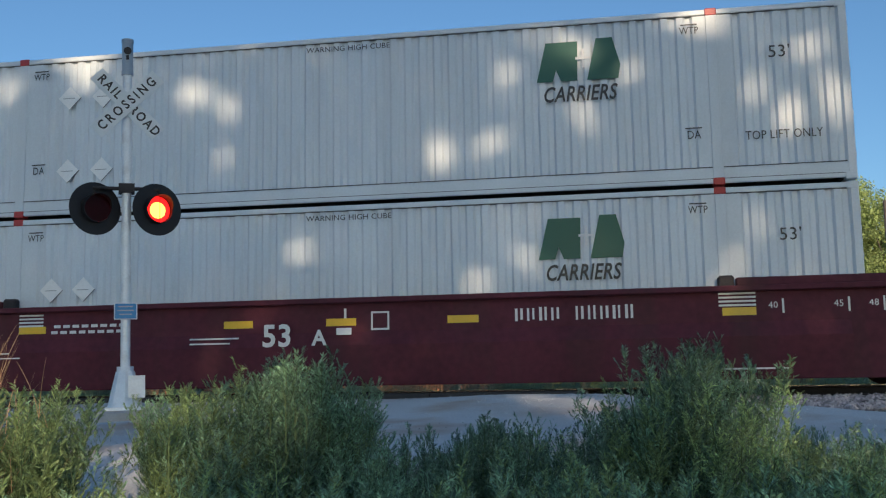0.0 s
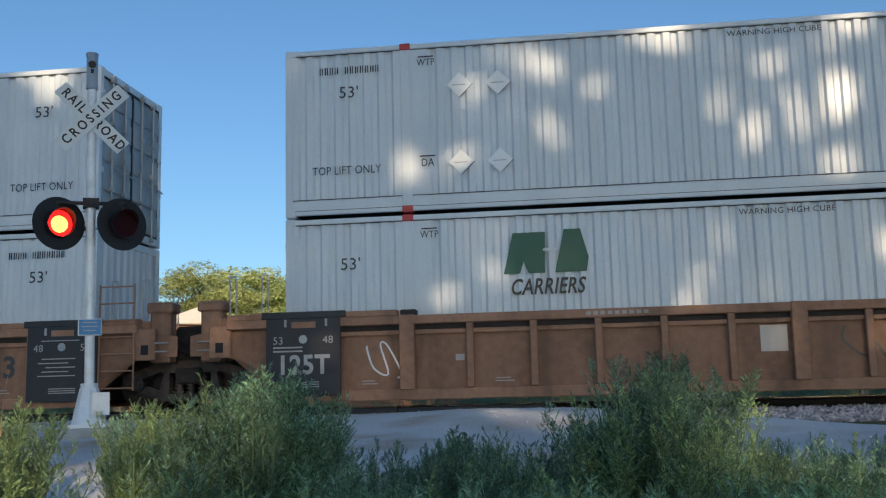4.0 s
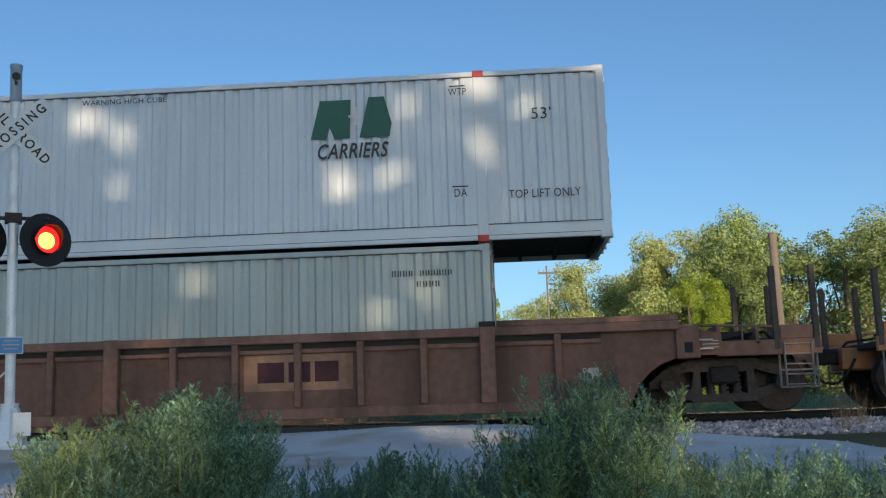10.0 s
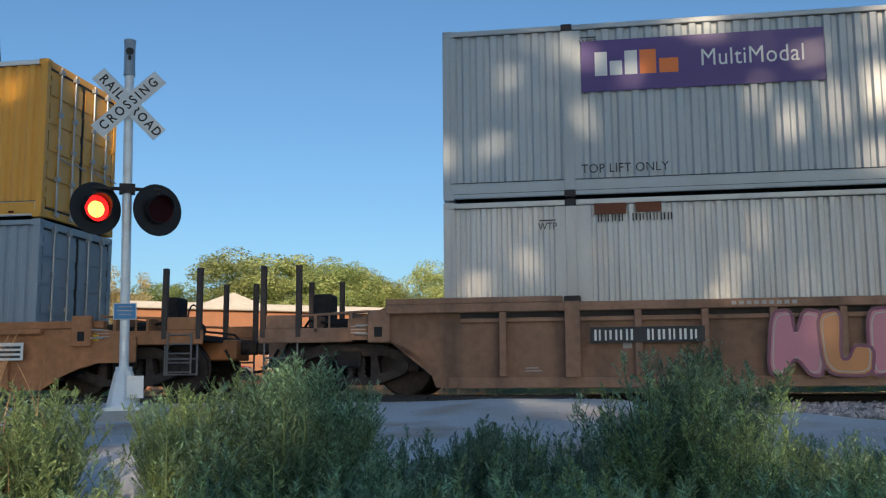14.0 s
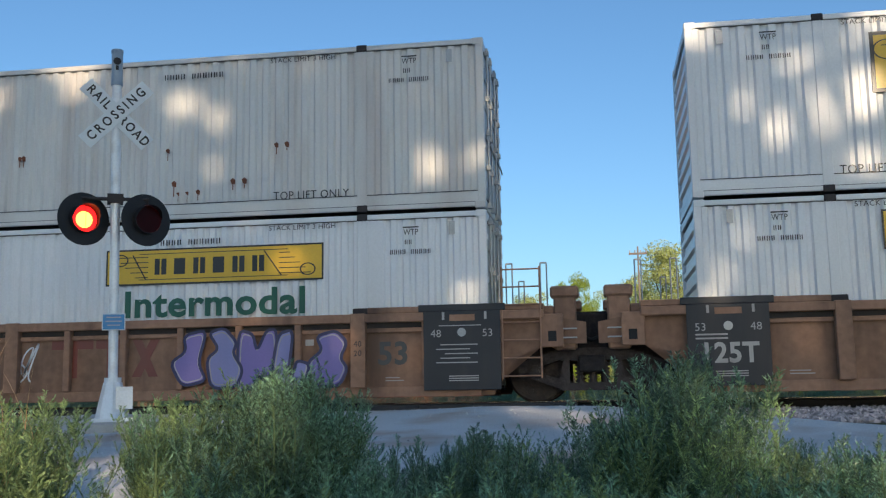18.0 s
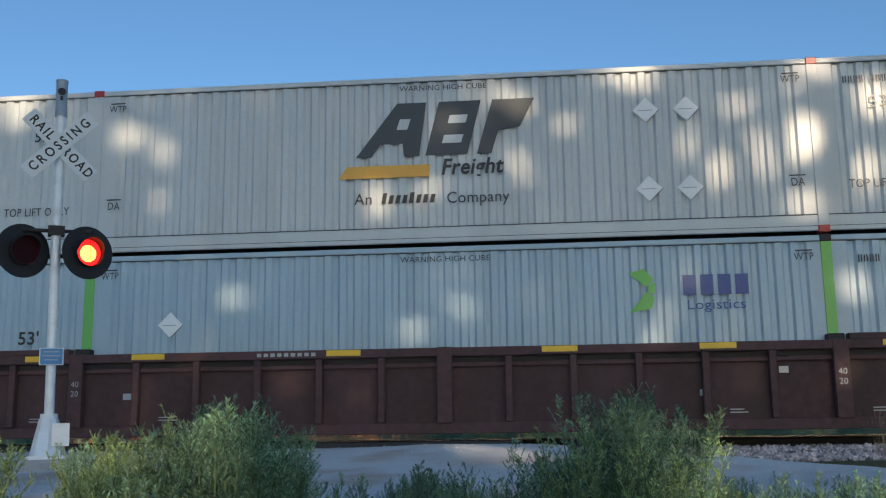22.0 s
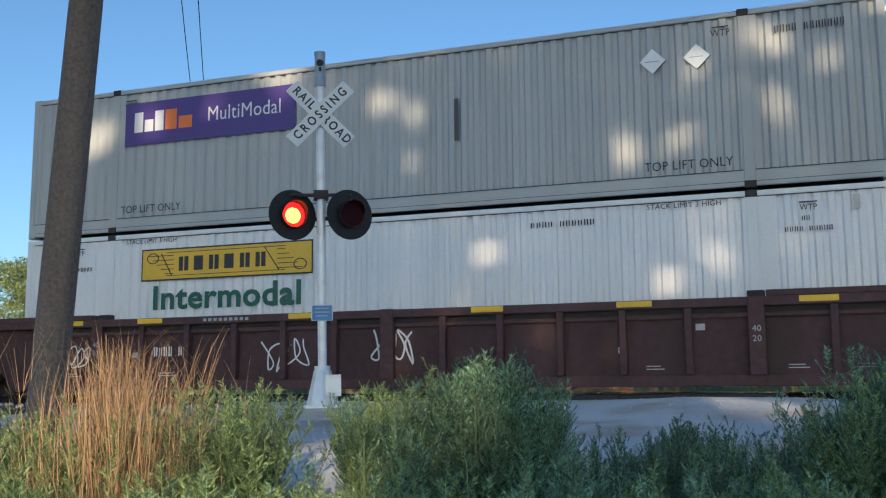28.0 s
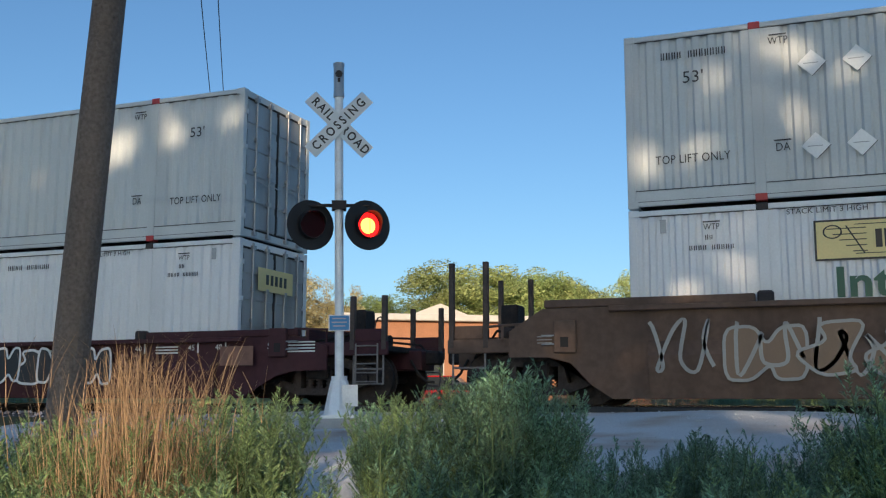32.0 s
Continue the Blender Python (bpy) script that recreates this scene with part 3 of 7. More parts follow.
GREY_LABEL = "pale grey ribbed container with a green logo stacked on the train"
for s in "ABCDE":
    c = container("shipping_container", GREY_LABEL, P_GREY, 0, 0, door_paint=P_DOOR_SHADE, fitting=M_RED)
    common_marks(c, rnd, placards=(2.98, 3.62), number="left" if s in "BCDE" else "", fives="both")
    freight_logo(c, 11.95, 2.17)
    stow(c, s, Z_UP if s != "E" else 2.84)
for s in "ABC":
    c = container("shipping_container", "pale grey ribbed container with green logo in the well car", P_GREY, 0, 0, door_paint=P_DOOR_SHADE, fitting=M_RED, door_left=s != "A")
    common_marks(c, rnd, lift_only="", number="right" if s != "A" else "", da=False)
    freight_logo(c, 11.9 if s == "A" else 4.3, 2.17)
    for x in ((2.75, 3.35) if s == "A" else (11.1, 11.75)):
        placard(x, 1.62, c)
    stow(c, s, Z_LOW)


def stack_lines(c, dark=None):
    write("STACK LIMIT 3 HIGH", 3.0, FACE, 2.72, 0.12, M_INK, c)
    write("STACK LIMIT 3 HIGH", LEN - 3.1, FACE, 2.72, 0.12, M_INK, c)
    for x in (1.3, LEN - 1.25):
        overline("WTP", x, 2.56, 0.14, c)
        flat("lettering_bars", bars(x - 0.35, 2.2, 0.7, 0.08, 9, rnd) + bars(x - 0.1, 2.36, 0.2, 0.08, 2, rnd), FACE, M_INK, c)
    flat("number_bars", bars(LEN - 5.6, 2.5, 1.1, 0.1, 10, rnd), FACE, M_INK, c)
    for x in (0.5, LEN - 0.62):
        flat("vent", [rect(x, x + 0.1, 2.5, 2.72)], FACE, M_STEEL, c, "small side vent")


# lower boxes with the yellow sign
c = container("shipping_container", "smooth white plated container with a yellow sign and green word", P_WHITE, 0, 0, door_paint=P_DOORW_SHADE, style="plate", level_end=True)
yellow_sign(c, 4.73, 2.32)
flat("end_slot", [rect(0.16, 0.42, 1.1, 1.75), rect(0.16, 0.42, 1.85, 2.55)], FACE, M_DARK, c, "dark slot beside the corner post")
stack_lines(c)
stow(c, "D", Z_LOW)
c = container("shipping_container", "white ribbed container with a yellow sign near its door end", P_WHITE, 0, 0, door_paint=P_DOORW_SHADE, period=0.21, level_end=True)
yellow_sign(c, 11.5, 2.14, w=3.85)
stack_lines(c)
stow(c, "H", Z_LOW)
for s in "IKLMN":
    pale = s in "MN"
    c = container("shipping_container", "white ribbed container with a %s yellow sign and green word" % ("faded" if pale else "bright"), P_WHITE, 0, 0, door_paint=P_DOORW_SHADE, period=0.21, level_end=True)
    yellow_sign(c, 4.65, 2.25 if s != "I" else 2.31, w=3.7, yellow=P_PALE if pale or s == "K" else None)
    stack_lines(c)
    part("door_sign", bevel_box(LEN + 0.04, LEN + 0.05, -0.7, 0.62, 1.95, 2.4, 0.003), P_PALE, c, "small yellow sign on the doors")
    for k in range(5):
        part("sign_bar", bevel_box(LEN + 0.05, LEN + 0.056, -0.42 + k * 0.17, -0.32 + k * 0.17, 2.08, 2.28, 0.002), M_INK, c)
    stow(c, s, Z_LOW)
# upper boxes with the yellow sign
c = container("shipping_container", "rust-streaked old white ribbed container with a yellow sign", P_CREAM, 0, 0, door_paint=P_DOORW_SHADE, period=0.23, level_end=True, post=P_CREAM)
yellow_sign(c, 4.6, 2.38, w=3.5, h=0.6)
stack_lines(c)
write("TOP LIFT ONLY", 2.9, FACE, 0.34, 0.2, M_INK, c, squeeze=0.9)
write("TOP LIFT ONLY", LEN - 2.95, FACE, 0.34, 0.2, M_INK, c, squeeze=0.9)
for i in range(22):
    x, z, w = rnd.uniform(4.5, 12.8), rnd.choice((0.3, 0.45, 0.6, 1.2)), rnd.uniform(0.02, 0.07)
    flat("rust_patch", [[(x, z), (x + w, z - 0.02), (x + w * 1.1, z + w), (x + w * 0.4, z + w * 1.5), (x - 0.02, z + w)], rect(x + w * 0.3, x + w * 0.55, z - rnd.uniform(0.05, 0.2), z)], FACE, P_RUST, c, "brown rust patch")
stow(c, "H", Z_UP)
c = container("shipping_container", "white container with a framed yellow sign and green word", P_WHITE, 0, 0, door_paint=P_DOORW_SHADE, period=0.24, level_end=True)
yellow_sign(c, 4.65, 2.04, w=3.65, h=0.98, border=0.06, word=-0.86, size=0.58, yellow=M_YELLOW)
stack_lines(c)
write("TOP LIFT ONLY", 2.9, FACE, 0.34, 0.2, M_INK, c, squeeze=0.9)
write("TOP LIFT ONLY", LEN - 2.95, FACE, 0.34, 0.2, M_INK, c, squeeze=0.9)
stow(c, "I", Z_UP)

# the short box
c = container("shipping_container", "shorter grey green ribbed sea container with red lettering blocks", P_SAGE, 0, 0, length=12.192, height=2.591, period=0.27, lifts=False)
for i, x in enumerate((1.28, 1.78, 2.24)):
    ring_mark(c, x, 1.98, 0.24, 0.12, P_REDL, 0.95, 0.008, "logo_ring")
flat("logo_block", [rect(2.56, 2.86, 1.75, 2.22)], FACE, P_REDL, c, "red logo block")
flat("number_bars", bars(10.6, 2.1, 1.0, 0.1, 10, rnd) + bars(11.0, 1.92, 0.5, 0.1, 4, rnd), FACE, M_INK, c)
stow(c, "E", Z_LOW, 1.98)

# the amber-ended box and the blue grey boxes with lime posts
c = container("shipping_container", "white ribbed container with amber ends and a round red emblem", P_WHITE, 0, 0, ends=P_AMBER, period=0.24, rail=P_WHITE)
common_marks(c, rnd, lift_only="", number="left", fives="left")
x = LEN - 3.45
disc_mark(c, x, 1.5, 0.96, M_INK, 0.0, label="dark round emblem edge")
disc_mark(c, x, 1.5, 0.86, P_REDL, 0.004, "emblem_disc", "red round emblem")
flat("emblem_block", [rect(x - 0.62, x + 0.36, 0.98, 1.98, 0.22)], FACE - 0.008, P_AMBER, c, "amber leaning block of the emblem")
flat("emblem_slot", [rect(x - 0.12, x + 0.3, 1.24, 1.36, 0.03), rect(x - 0.06, x + 0.36, 1.58, 1.7, 0.03)], FACE - 0.013, M_INK, c)
bm = bmesh.new()
pitch, y = (LEN - 0.24) / 66, -(WID / 2 - 0.012) - 0.004
edge = [(14.172, 0.0)] + [(0.12 + (i + f) * pitch, d) for i in range(59, 66) for f, d in ((0.40, 0), (0.55, 0.042), (0.85, 0.042), (1.0, 0))]
low, high = ([bm.verts.new((a, y + d, z)) for a, d in edge] for z in (0.285, HGT - 0.095))
for i in range(len(edge) - 1):
    bm.faces.new((low[i], low[i + 1], high[i + 1], high[i]))
part("end_bay", bm, P_AMBER, c, "amber painted ribbed end bay")
flat("end_field", [rect(LEN - 1.98, LEN - 0.13, 0.06, 0.27)], FACE, P_AMBER, c, "amber painted rail")
write("53'", LEN - 1.05, FACE - 0.004, 2.1, 0.26, M_INK, c)
for i in range(22):
    flat("reflector_tape", [rect(0.4 + i * 0.72, 0.52 + i * 0.72, 0.08, 0.12)], FACE, M_RED if i % 2 else M_STEEL, c)
stow(c, "F", Z_UP)


def leafy_logo(c, x, dx):
    flat("logo_leaf", [[(x - 0.3, 2.35), (x - 0.05, 2.42), (x + 0.1, 2.25), (x - 0.02, 2.12)], [(x - 0.3, 1.72), (x + 0.05, 1.78), (x + 0.1, 1.95), (x - 0.02, 2.05)], [(x + 0.0, 2.05), (x + 0.1, 2.0), (x + 0.12, 2.2), (x + 0.02, 2.15)]], FACE, P_LIME, c, "lime green leaf logo")
    b = [rect(x + dx - 0.5 + i * 0.27, x + dx - 0.5 + i * 0.27 + 0.2, 1.98, 2.3) for i in range(4)]
    flat("logo_block", b, FACE, P_BLUE, c, "navy logo blocks")
    write("Logistics", x + dx, FACE, 1.82, 0.22, P_BLUE, c, squeeze=1.15)


c = container("shipping_container", "slate blue ribbed container with lime green lift posts", P_SLATE, 0, 0, post=P_LIME, level_end=True, period=0.21)
common_marks(c, rnd, ink=M_INKW, lift_only="", number="left", fives="", da=False)
for x in (1.1, LEN - 1.05):
    write("53'", x, FACE, 1.5, 0.3, M_INKW, c)
leafy_logo(c, 3.85, 0.95)
placard(LEN - 2.75, 1.6, c)
stow(c, "F", Z_LOW)
c = container("shipping_container", "blue grey ribbed container with lime green lift posts", P_MIST, 0, 0, post=P_LIME, period=0.25)
common_marks(c, rnd, lift_only="", number="right", fives="", da=False)
for x in (1.05, LEN - 1.05):
    write("53'", x, FACE, 1.52, 0.3, M_INK, c, bold=0.006)
leafy_logo(c, 11.3, 1.05)
placard(3.5, 1.7, c)
stow(c, "J", Z_LOW)

# purple sign boxes
for s in "GL":
    c = container("shipping_container", "silver grey ribbed container with a purple sign", P_ALLOY if s == "L" else P_STEEL, 0, 0, period=0.23)
    flat("sign_panel", [rect(2.3, 6.1, 1.72, 2.58)], FACE, P_PURPLE, c, "purple sign panel")
    flat("sign_blocks", [rect(2.52, 2.72, 1.98, 2.38), rect(2.76, 2.96, 1.98, 2.22), rect(3.0, 3.2, 1.98, 2.38)], FACE - 0.004, M_DECAL, c, "white sign blocks")
    flat("sign_blocks", [rect(3.24, 3.5, 1.98, 2.38), rect(3.55, 3.85, 1.98, 2.22)], FACE - 0.004, P_ORANGE, c, "orange sign blocks")
    write("MultiModal", 5.0, FACE - 0.004, 2.18, 0.4, M_DECAL, c, squeeze=0.85)
    common_marks(c, rnd, lift_only="", number="right", fives="", da=False, cube=False)
    write("TOP LIFT ONLY", 2.95, FACE, 0.44, 0.21, M_INK, c, squeeze=0.9)
    write("TOP LIFT ONLY", LEN - 3.0, FACE, 0.44, 0.21, M_INK, c, squeeze=0.9)
    if s == "L":
        for x in (LEN - 3.5, LEN - 2.8):
            placard(x, 2.2, c)
        flat("stain", [rect(9.22, 9.3, 1.2, 1.95)], FACE, M_SEAM, c, "dark scrape")
    stow(c, s, Z_UP)
c = container("shipping_container", "plain white narrow-ribbed container in the well car", P_CREAM, 0, 0, door_paint=P_DOORW_SHADE, period=0.17)
overline("WTP", 1.7, 2.45, 0.17, c)
overline("WTP", LEN - 1.7, 2.45, 0.17, c)
flat("number_bars", bars(2.5, 2.5, 1.2, 0.13, 10, rnd), FACE, M_INK, c)
flat("scrape", [rect(2.45, 2.95, 2.62, 2.8), rect(3.1, 3.5, 2.64, 2.8)], FACE, P_RUST, c, "brown scraped patch")
stow(c, "G", Z_LOW)

# leaning-logo boxes
for s in "JKMN":
    c = container("shipping_container", "light grey ribbed container with a large leaning %s logo" % ("green" if s in "MN" else "charcoal"), P_GREY2, 0, 0, door_paint=P_DOOR_SHADE, fitting=M_RED)
    common_marks(c, rnd, number="right" if s == "J" else "left", placards=(LEN - 4.75, LEN - 4.1) if s in "J" else ((2.9, 3.55) if s in "MN" else ()))
    slanted_logo(c, 7.85, 1.92, M_GREEN if s in "MN" else P_CHAR, P_BAR)
    stow(c, s, Z_UP)

# ---- well cars ----
def car_paint(name, color, amount=0.75, dirt=(0.05, 0.035, 0.028)):
    return mat(name, color, rough=0.72, var=0.27, scale=0.8, fine=9, bump=0.12, dirt=dirt, dirt_amount=amount, streak=True, spec=0.3)


C_MAROON = car_paint("maroon car paint", (0.092, 0.021, 0.033), 0.45)
C_TAN = car_paint("weathered tan car paint", (0.33, 0.195, 0.125))
C_BROWN = car_paint("weathered brown car paint", (0.35, 0.20, 0.125))
C_RUSSET = car_paint("russet car paint", (0.22, 0.125, 0.092))
C_ORANGE = car_paint("orange brown car paint", (0.42, 0.20, 0.09), 0.6, (0.16, 0.085, 0.05))
C_UMBER = car_paint("dark umber car paint", (0.09, 0.05, 0.051), 0.45)
C_WINE = car_paint("dark wine car paint", (0.058, 0.022, 0.027), 0.4)
C_OLD = car_paint("sooty tan car paint", (0.14, 0.092, 0.066))
M_CHALK = paint("worn white stencil", (0.42, 0.41, 0.40), amount=0.55, dirt=(0.1, 0.08, 0.07))
M_BLACK = paint("black panel paint", (0.026, 0.028, 0.034), amount=0.5, dirt=(0.085, 0.065, 0.055), rough=0.55)
M_BOGIE = mat("grimy bogie steel", (0.022, 0.019, 0.019), rough=0.85, var=0.4, scale=5, fine=30, bump=0.4, dirt=(0.06, 0.042, 0.034), dirt_amount=0.6)
M_IRON = mat("worn bare iron", (0.20, 0.185, 0.18), rough=0.55, metal=0.3, var=0.3, scale=6, fine=40, bump=0.1)
M_STAKE = mat("grimy stake paint", (0.075, 0.058, 0.05), rough=0.75, var=0.3, scale=4, fine=30, bump=0.15)
M_FRAME = mat("dusty bogie casting", (0.062, 0.05, 0.046), rough=0.85, var=0.35, scale=5, fine=30, bump=0.35, dirt=(0.025, 0.021, 0.02), dirt_amount=0.6)
M_WHEEL = mat("worn wheel steel", (0.04, 0.033, 0.032), rough=0.6, metal=0.4, var=0.35, scale=7, fine=30, bump=0.15, dirt=(0.08, 0.055, 0.042), dirt_amount=0.6)
M_FADED = paint("faded pale sticker", (0.42, 0.40, 0.39), amount=0.5)
M_REFLECT = paint("yellow reflector", (0.78, 0.50, 0.02), amount=0.2)
M_HOSE = mat("rubber hose", (0.02, 0.02, 0.02), rough=0.8, var=0.1)
GRIME_SHADE = {}


def grimy_dark(m, color):
    """The same paint darkened for the sunken panels: recess shade put in, with grime."""
    GRIME_SHADE[m.name] = car_paint("sooty " + m.name, tuple(v * 0.8 for v in color), 0.8)


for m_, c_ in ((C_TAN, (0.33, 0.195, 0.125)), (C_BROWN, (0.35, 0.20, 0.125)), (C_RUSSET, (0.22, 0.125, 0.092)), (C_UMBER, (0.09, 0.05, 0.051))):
    grimy_dark(m_, c_)
CAR_Y = 1.5


def mirror_end(pts, right):
    return [(LEN + a, z) for a, z in pts] if right else [(-a, z) for a, z in pts]


def car_side(ribbed, top):
    if ribbed:
        low = [(0.10, 0.12), (0.17, 0.30), (0.27, 0.48), (0.42, 0.65), (0.62, 0.78), (0.86, 0.86), (1.12, 0.89), (1.55, 0.89)]
        high = [(1.55, 1.22), (1.15, 1.30), (0.9, top)]
    else:
        sill = 0.5 * top
        low = [(0.28, 0.11), (0.62, 0.33), (0.95, sill - 0.10), (1.3, sill - 0.01), (1.98, sill)]
        high = [(1.98, sill + 0.42), (1.4, top), (0.3, top)]
    right = mirror_end(low + high, True)
    left = mirror_end((low + high)[::-1], False)
    return right + left


def side_plate(ribbed, top, y0, y1):
    bm = bmesh.new()
    o = car_side(ribbed, top)
    a = [bm.verts.new((x, y0, z)) for x, z in o]
    b = [bm.verts.new((x, y1, z)) for x, z in o]
    n = len(o)
    for i in range(n):
        bm.faces.new((a[i], b[i], b[(i + 1) % n], a[(i + 1) % n]))
    bm.faces.new(a)
    bm.faces.new(b[::-1])
    bmesh.ops.triangulate(bm, faces=[f for f in bm.faces if len(f.verts) > 4])
    return bm


def side_frame():
    bm = bmesh.new()
    for x0, x1, z0, z1 in ((-0.5, 0.5, 0.64, 0.84), (-0.5, 0.5, 0.17, 0.29)):
        prism(bm, rect(x0, x1, z0, z1), -0.09, 0.09)
    for s in (-1, 1):
        prism(bm, [(s * 0.36, 0.30), (s * 0.5, 0.19), (s * 0.98, 0.36), (s * 0.90, 0.46), (s * 0.52, 0.36), (s * 0.46, 0.64), (s * 0.36, 0.64)], -0.09, 0.09)
        prism(bm, [(s * 0.5, 0.84), (s * 0.5, 0.66), (s * 0.86, 0.55), (s * 0.9, 0.40), (s * 1.16, 0.38), (s * 1.18, 0.60), (s * 0.95, 0.68)], -0.09, 0.09)
    return bm


def spring():
    bm = bmesh.new()
    for k in range(5):
        tube(bm, (0, 0, 0.30 + k * 0.062), (0, 0, 0.335 + k * 0.062), 0.075, 10)
    tube(bm, (0, 0, 0.29), (0, 0, 0.62), 0.045, 8)
    return bm


def wheel_pair():
    bm = bmesh.new()
    tube(bm, (0, -1.0, 0), (0, 1.0, 0), 0.075, 10)
    for s in (-1, 1):
        disc_y(bm, 0, 0, 0.457, s * 0.72, s * 0.83, 32)
        disc_y(bm, 0, 0, 0.485, s * 0.685, s * 0.72, 32)
        for k in range(6):
            a = k * math.pi / 3
            disc_y(bm, 0.29 * math.cos(a), 0.29 * math.sin(a), 0.035, s * 0.83, s * 0.842, 8)
        disc_y(bm, 0, 0, 0.14, s * 0.82, s * 0.86, 14)
    bmesh.ops.bevel(bm, geom=[e for e in bm.edges if e.calc_face_angle(0) > 1.2 and abs(e.verts[0].co.y) > 0.7 and Vector((e.verts[0].co.x, e.verts[0].co.z)).length > 0.4], offset=0.012, segments=1, affect="EDGES")
    return bm


WHEELS = []


def bogie(car, x):
    g = new("bogie")
    g.parent = car
    g.location = (x, 0, 0)
    for s in (-1, 1):
        part("side_frame", cached(("side_frame",), side_frame, M_FRAME), None, g, at=pose(0, s * 1.02, 0))
        for k in (-0.2, 0.0, 0.2):
            part("spring", cached(("spring",), spring, M_FRAME), None, g, at=pose(k, s * 1.05, 0))
        for w in (-0.89, 0.89):
            part("bearing_cap", cached(("bearing_cap",), lambda: cap_mesh(), M_WHEEL), None, g, at=pose(w, s * 1.12, 0.457))
    part("bolster", cached(("bolster",), lambda: bevel_box(-0.22, 0.22, -1.2, 1.2, 0.45, 0.72, 0.03), M_BOGIE), None, g)
    part("brake_beam", cached(("brake_beam",), lambda: bevel_box(-0.42, -0.36, -0.8, 0.8, 0.36, 0.46, 0.01), M_BOGIE), None, g)
    for w in (-0.89, 0.89):
        ws = part("wheelset", cached(("wheelset",), wheel_pair, M_WHEEL), None, g, "worn steel wheels on an axle", at=pose(w, 0, 0.457))
        WHEELS.append((ws, w))


def cap_mesh():
    bm = bmesh.new()
    disc_y(bm, 0, 0, 0.11, -0.06, 0.06, 14)
    disc_y(bm, 0, 0, 0.06, -0.08, 0.08, 10)
    return bm


def hoop(h):
    bm = bmesh.new()
    for x in (-0.05, 0.05):
        tube(bm, (x, 0, 0), (x, 0, h), 0.014, 6)
    tube(bm, (-0.05, 0, h), (0.05, 0, h), 0.014, 6)
    return bm


def end_gear(car, paint_mat, right, tall):
    """Sill, platform, stakes, steps and coupler of a free end."""
    f = (lambda x: LEN + x) if right else (lambda x: -x)

    def span(a, b):
        return sorted((f(a), f(b)))
    x0, x1 = span(-0.2, 3.3)
    part("draft_sill", cached(("draft_sill", right), lambda: bevel_box(x0, x1, -0.32, 0.32, 0.62, 0.98, 0.02), paint_mat), None, car)
    a0, a1 = span(1.45, 3.05)
    part("end_platform", cached(("end_platform", right), lambda: bevel_box(a0, a1, -1.38, 1.38, 0.93, 1.03, 0.015), M_BOGIE), None, car)
    b0, b1 = span(0.1, 1.55)
    part("end_bulkhead", cached(("end_bulkhead", right), lambda: bevel_box(b0, b1, -1.36, 1.36, 0.9, 1.22, 0.03), M_BOGIE), None, car)
    for y in (-1.36, 1.36):
        c0, c1 = span(1.5, 3.1)
        part("edge_beam", cached(("edge_beam", right, y), lambda: bevel_box(c0, c1, y - 0.04, y + 0.04, 0.86, 1.1, 0.015), paint_mat), None, car)
        for xx in (2.42, 3.03):
            part("stake", cached(("stake", tall), lambda: bevel_box(-0.045, 0.045, -0.045, 0.045, -0.1, tall, 0.008), M_STAKE), None, car, at=pose(f(xx), y, 1.05))
        st = bmesh.new()
        for z in (0.36, 0.62):
            tube(st, (f(2.44), y, z), (f(3.01), y, z), 0.018, 6)
        for x in (2.44, 3.01):
            tube(st, (f(x), y, 0.35), (f(x), y, 0.95), 0.018, 6)
        part("step", st, M_IRON, car, "pale worn foot step")
        g0, g1 = span(2.47, 2.98)
        part("step_panel", cached(("step_panel", right, y), lambda: bevel_box(g0, g1, y - 0.03, y + 0.03, 1.10, 1.32, 0.012), paint_mat), None, car)
        tr = bmesh.new()
        tube(tr, (f(1.25), y, 1.36), (f(2.40), y, 1.30), 0.022, 6)
        tube(tr, (f(1.9), y, 1.05), (f(1.9), y, 1.33), 0.018, 6)
        part("side_rail", tr, paint_mat, car)
    h0, h1 = span(2.05, 2.36)
    if not right or tall < 1.12:
        part("brake_box", cached(("brake_box", right, tall), lambda: bevel_box(h0, h1, -0.75, -0.3, 1.03, 1.72, 0.03), M_BOGIE), None, car, "black upright brake box")
    for k, (za, zb, yy) in enumerate(((1.1, 1.24, -1.15), (1.16, 1.05, -0.95), (1.3, 1.12, 0.6))):
        pp = bmesh.new()
        tube(pp, (f(1.3), yy, za), (f(2.3 + 0.3 * k), yy, zb), 0.022, 6)
        tube(pp, (f(2.3 + 0.3 * k), yy, zb), (f(2.5 + 0.3 * k), yy + 0.1, zb - 0.25), 0.022, 6)
        part("brake_pipe", pp, M_BOGIE, car)
    d0, d1 = span(1.62, 2.1)
    part("brake_cylinder", cached(("brake_cylinder", right), lambda: bevel_box(d0, d1, -0.9, -0.4, 1.03, 1.28, 0.05), M_BOGIE), None, car)
    e0, e1 = span(3.25, 3.58)
    cp = part("coupler", cached(("coupler", right), lambda: bevel_box(e0, e1, -0.13, 0.13, 0.72, 0.98, 0.04), M_BOGIE), None, car)
    hb = bmesh.new()
    pts = [(3.1, 0.8), (3.25, 0.55), (3.4, 0.42), (3.56, 0.40)]
    for p, q in zip(pts, pts[1:]):
        tube(hb, (f(p[0]), -0.35, p[1]), (f(q[0]), -0.35, q[1]), 0.025, 6)
    part("air_hose", hb, M_HOSE, car)
    bw = bmesh.new()
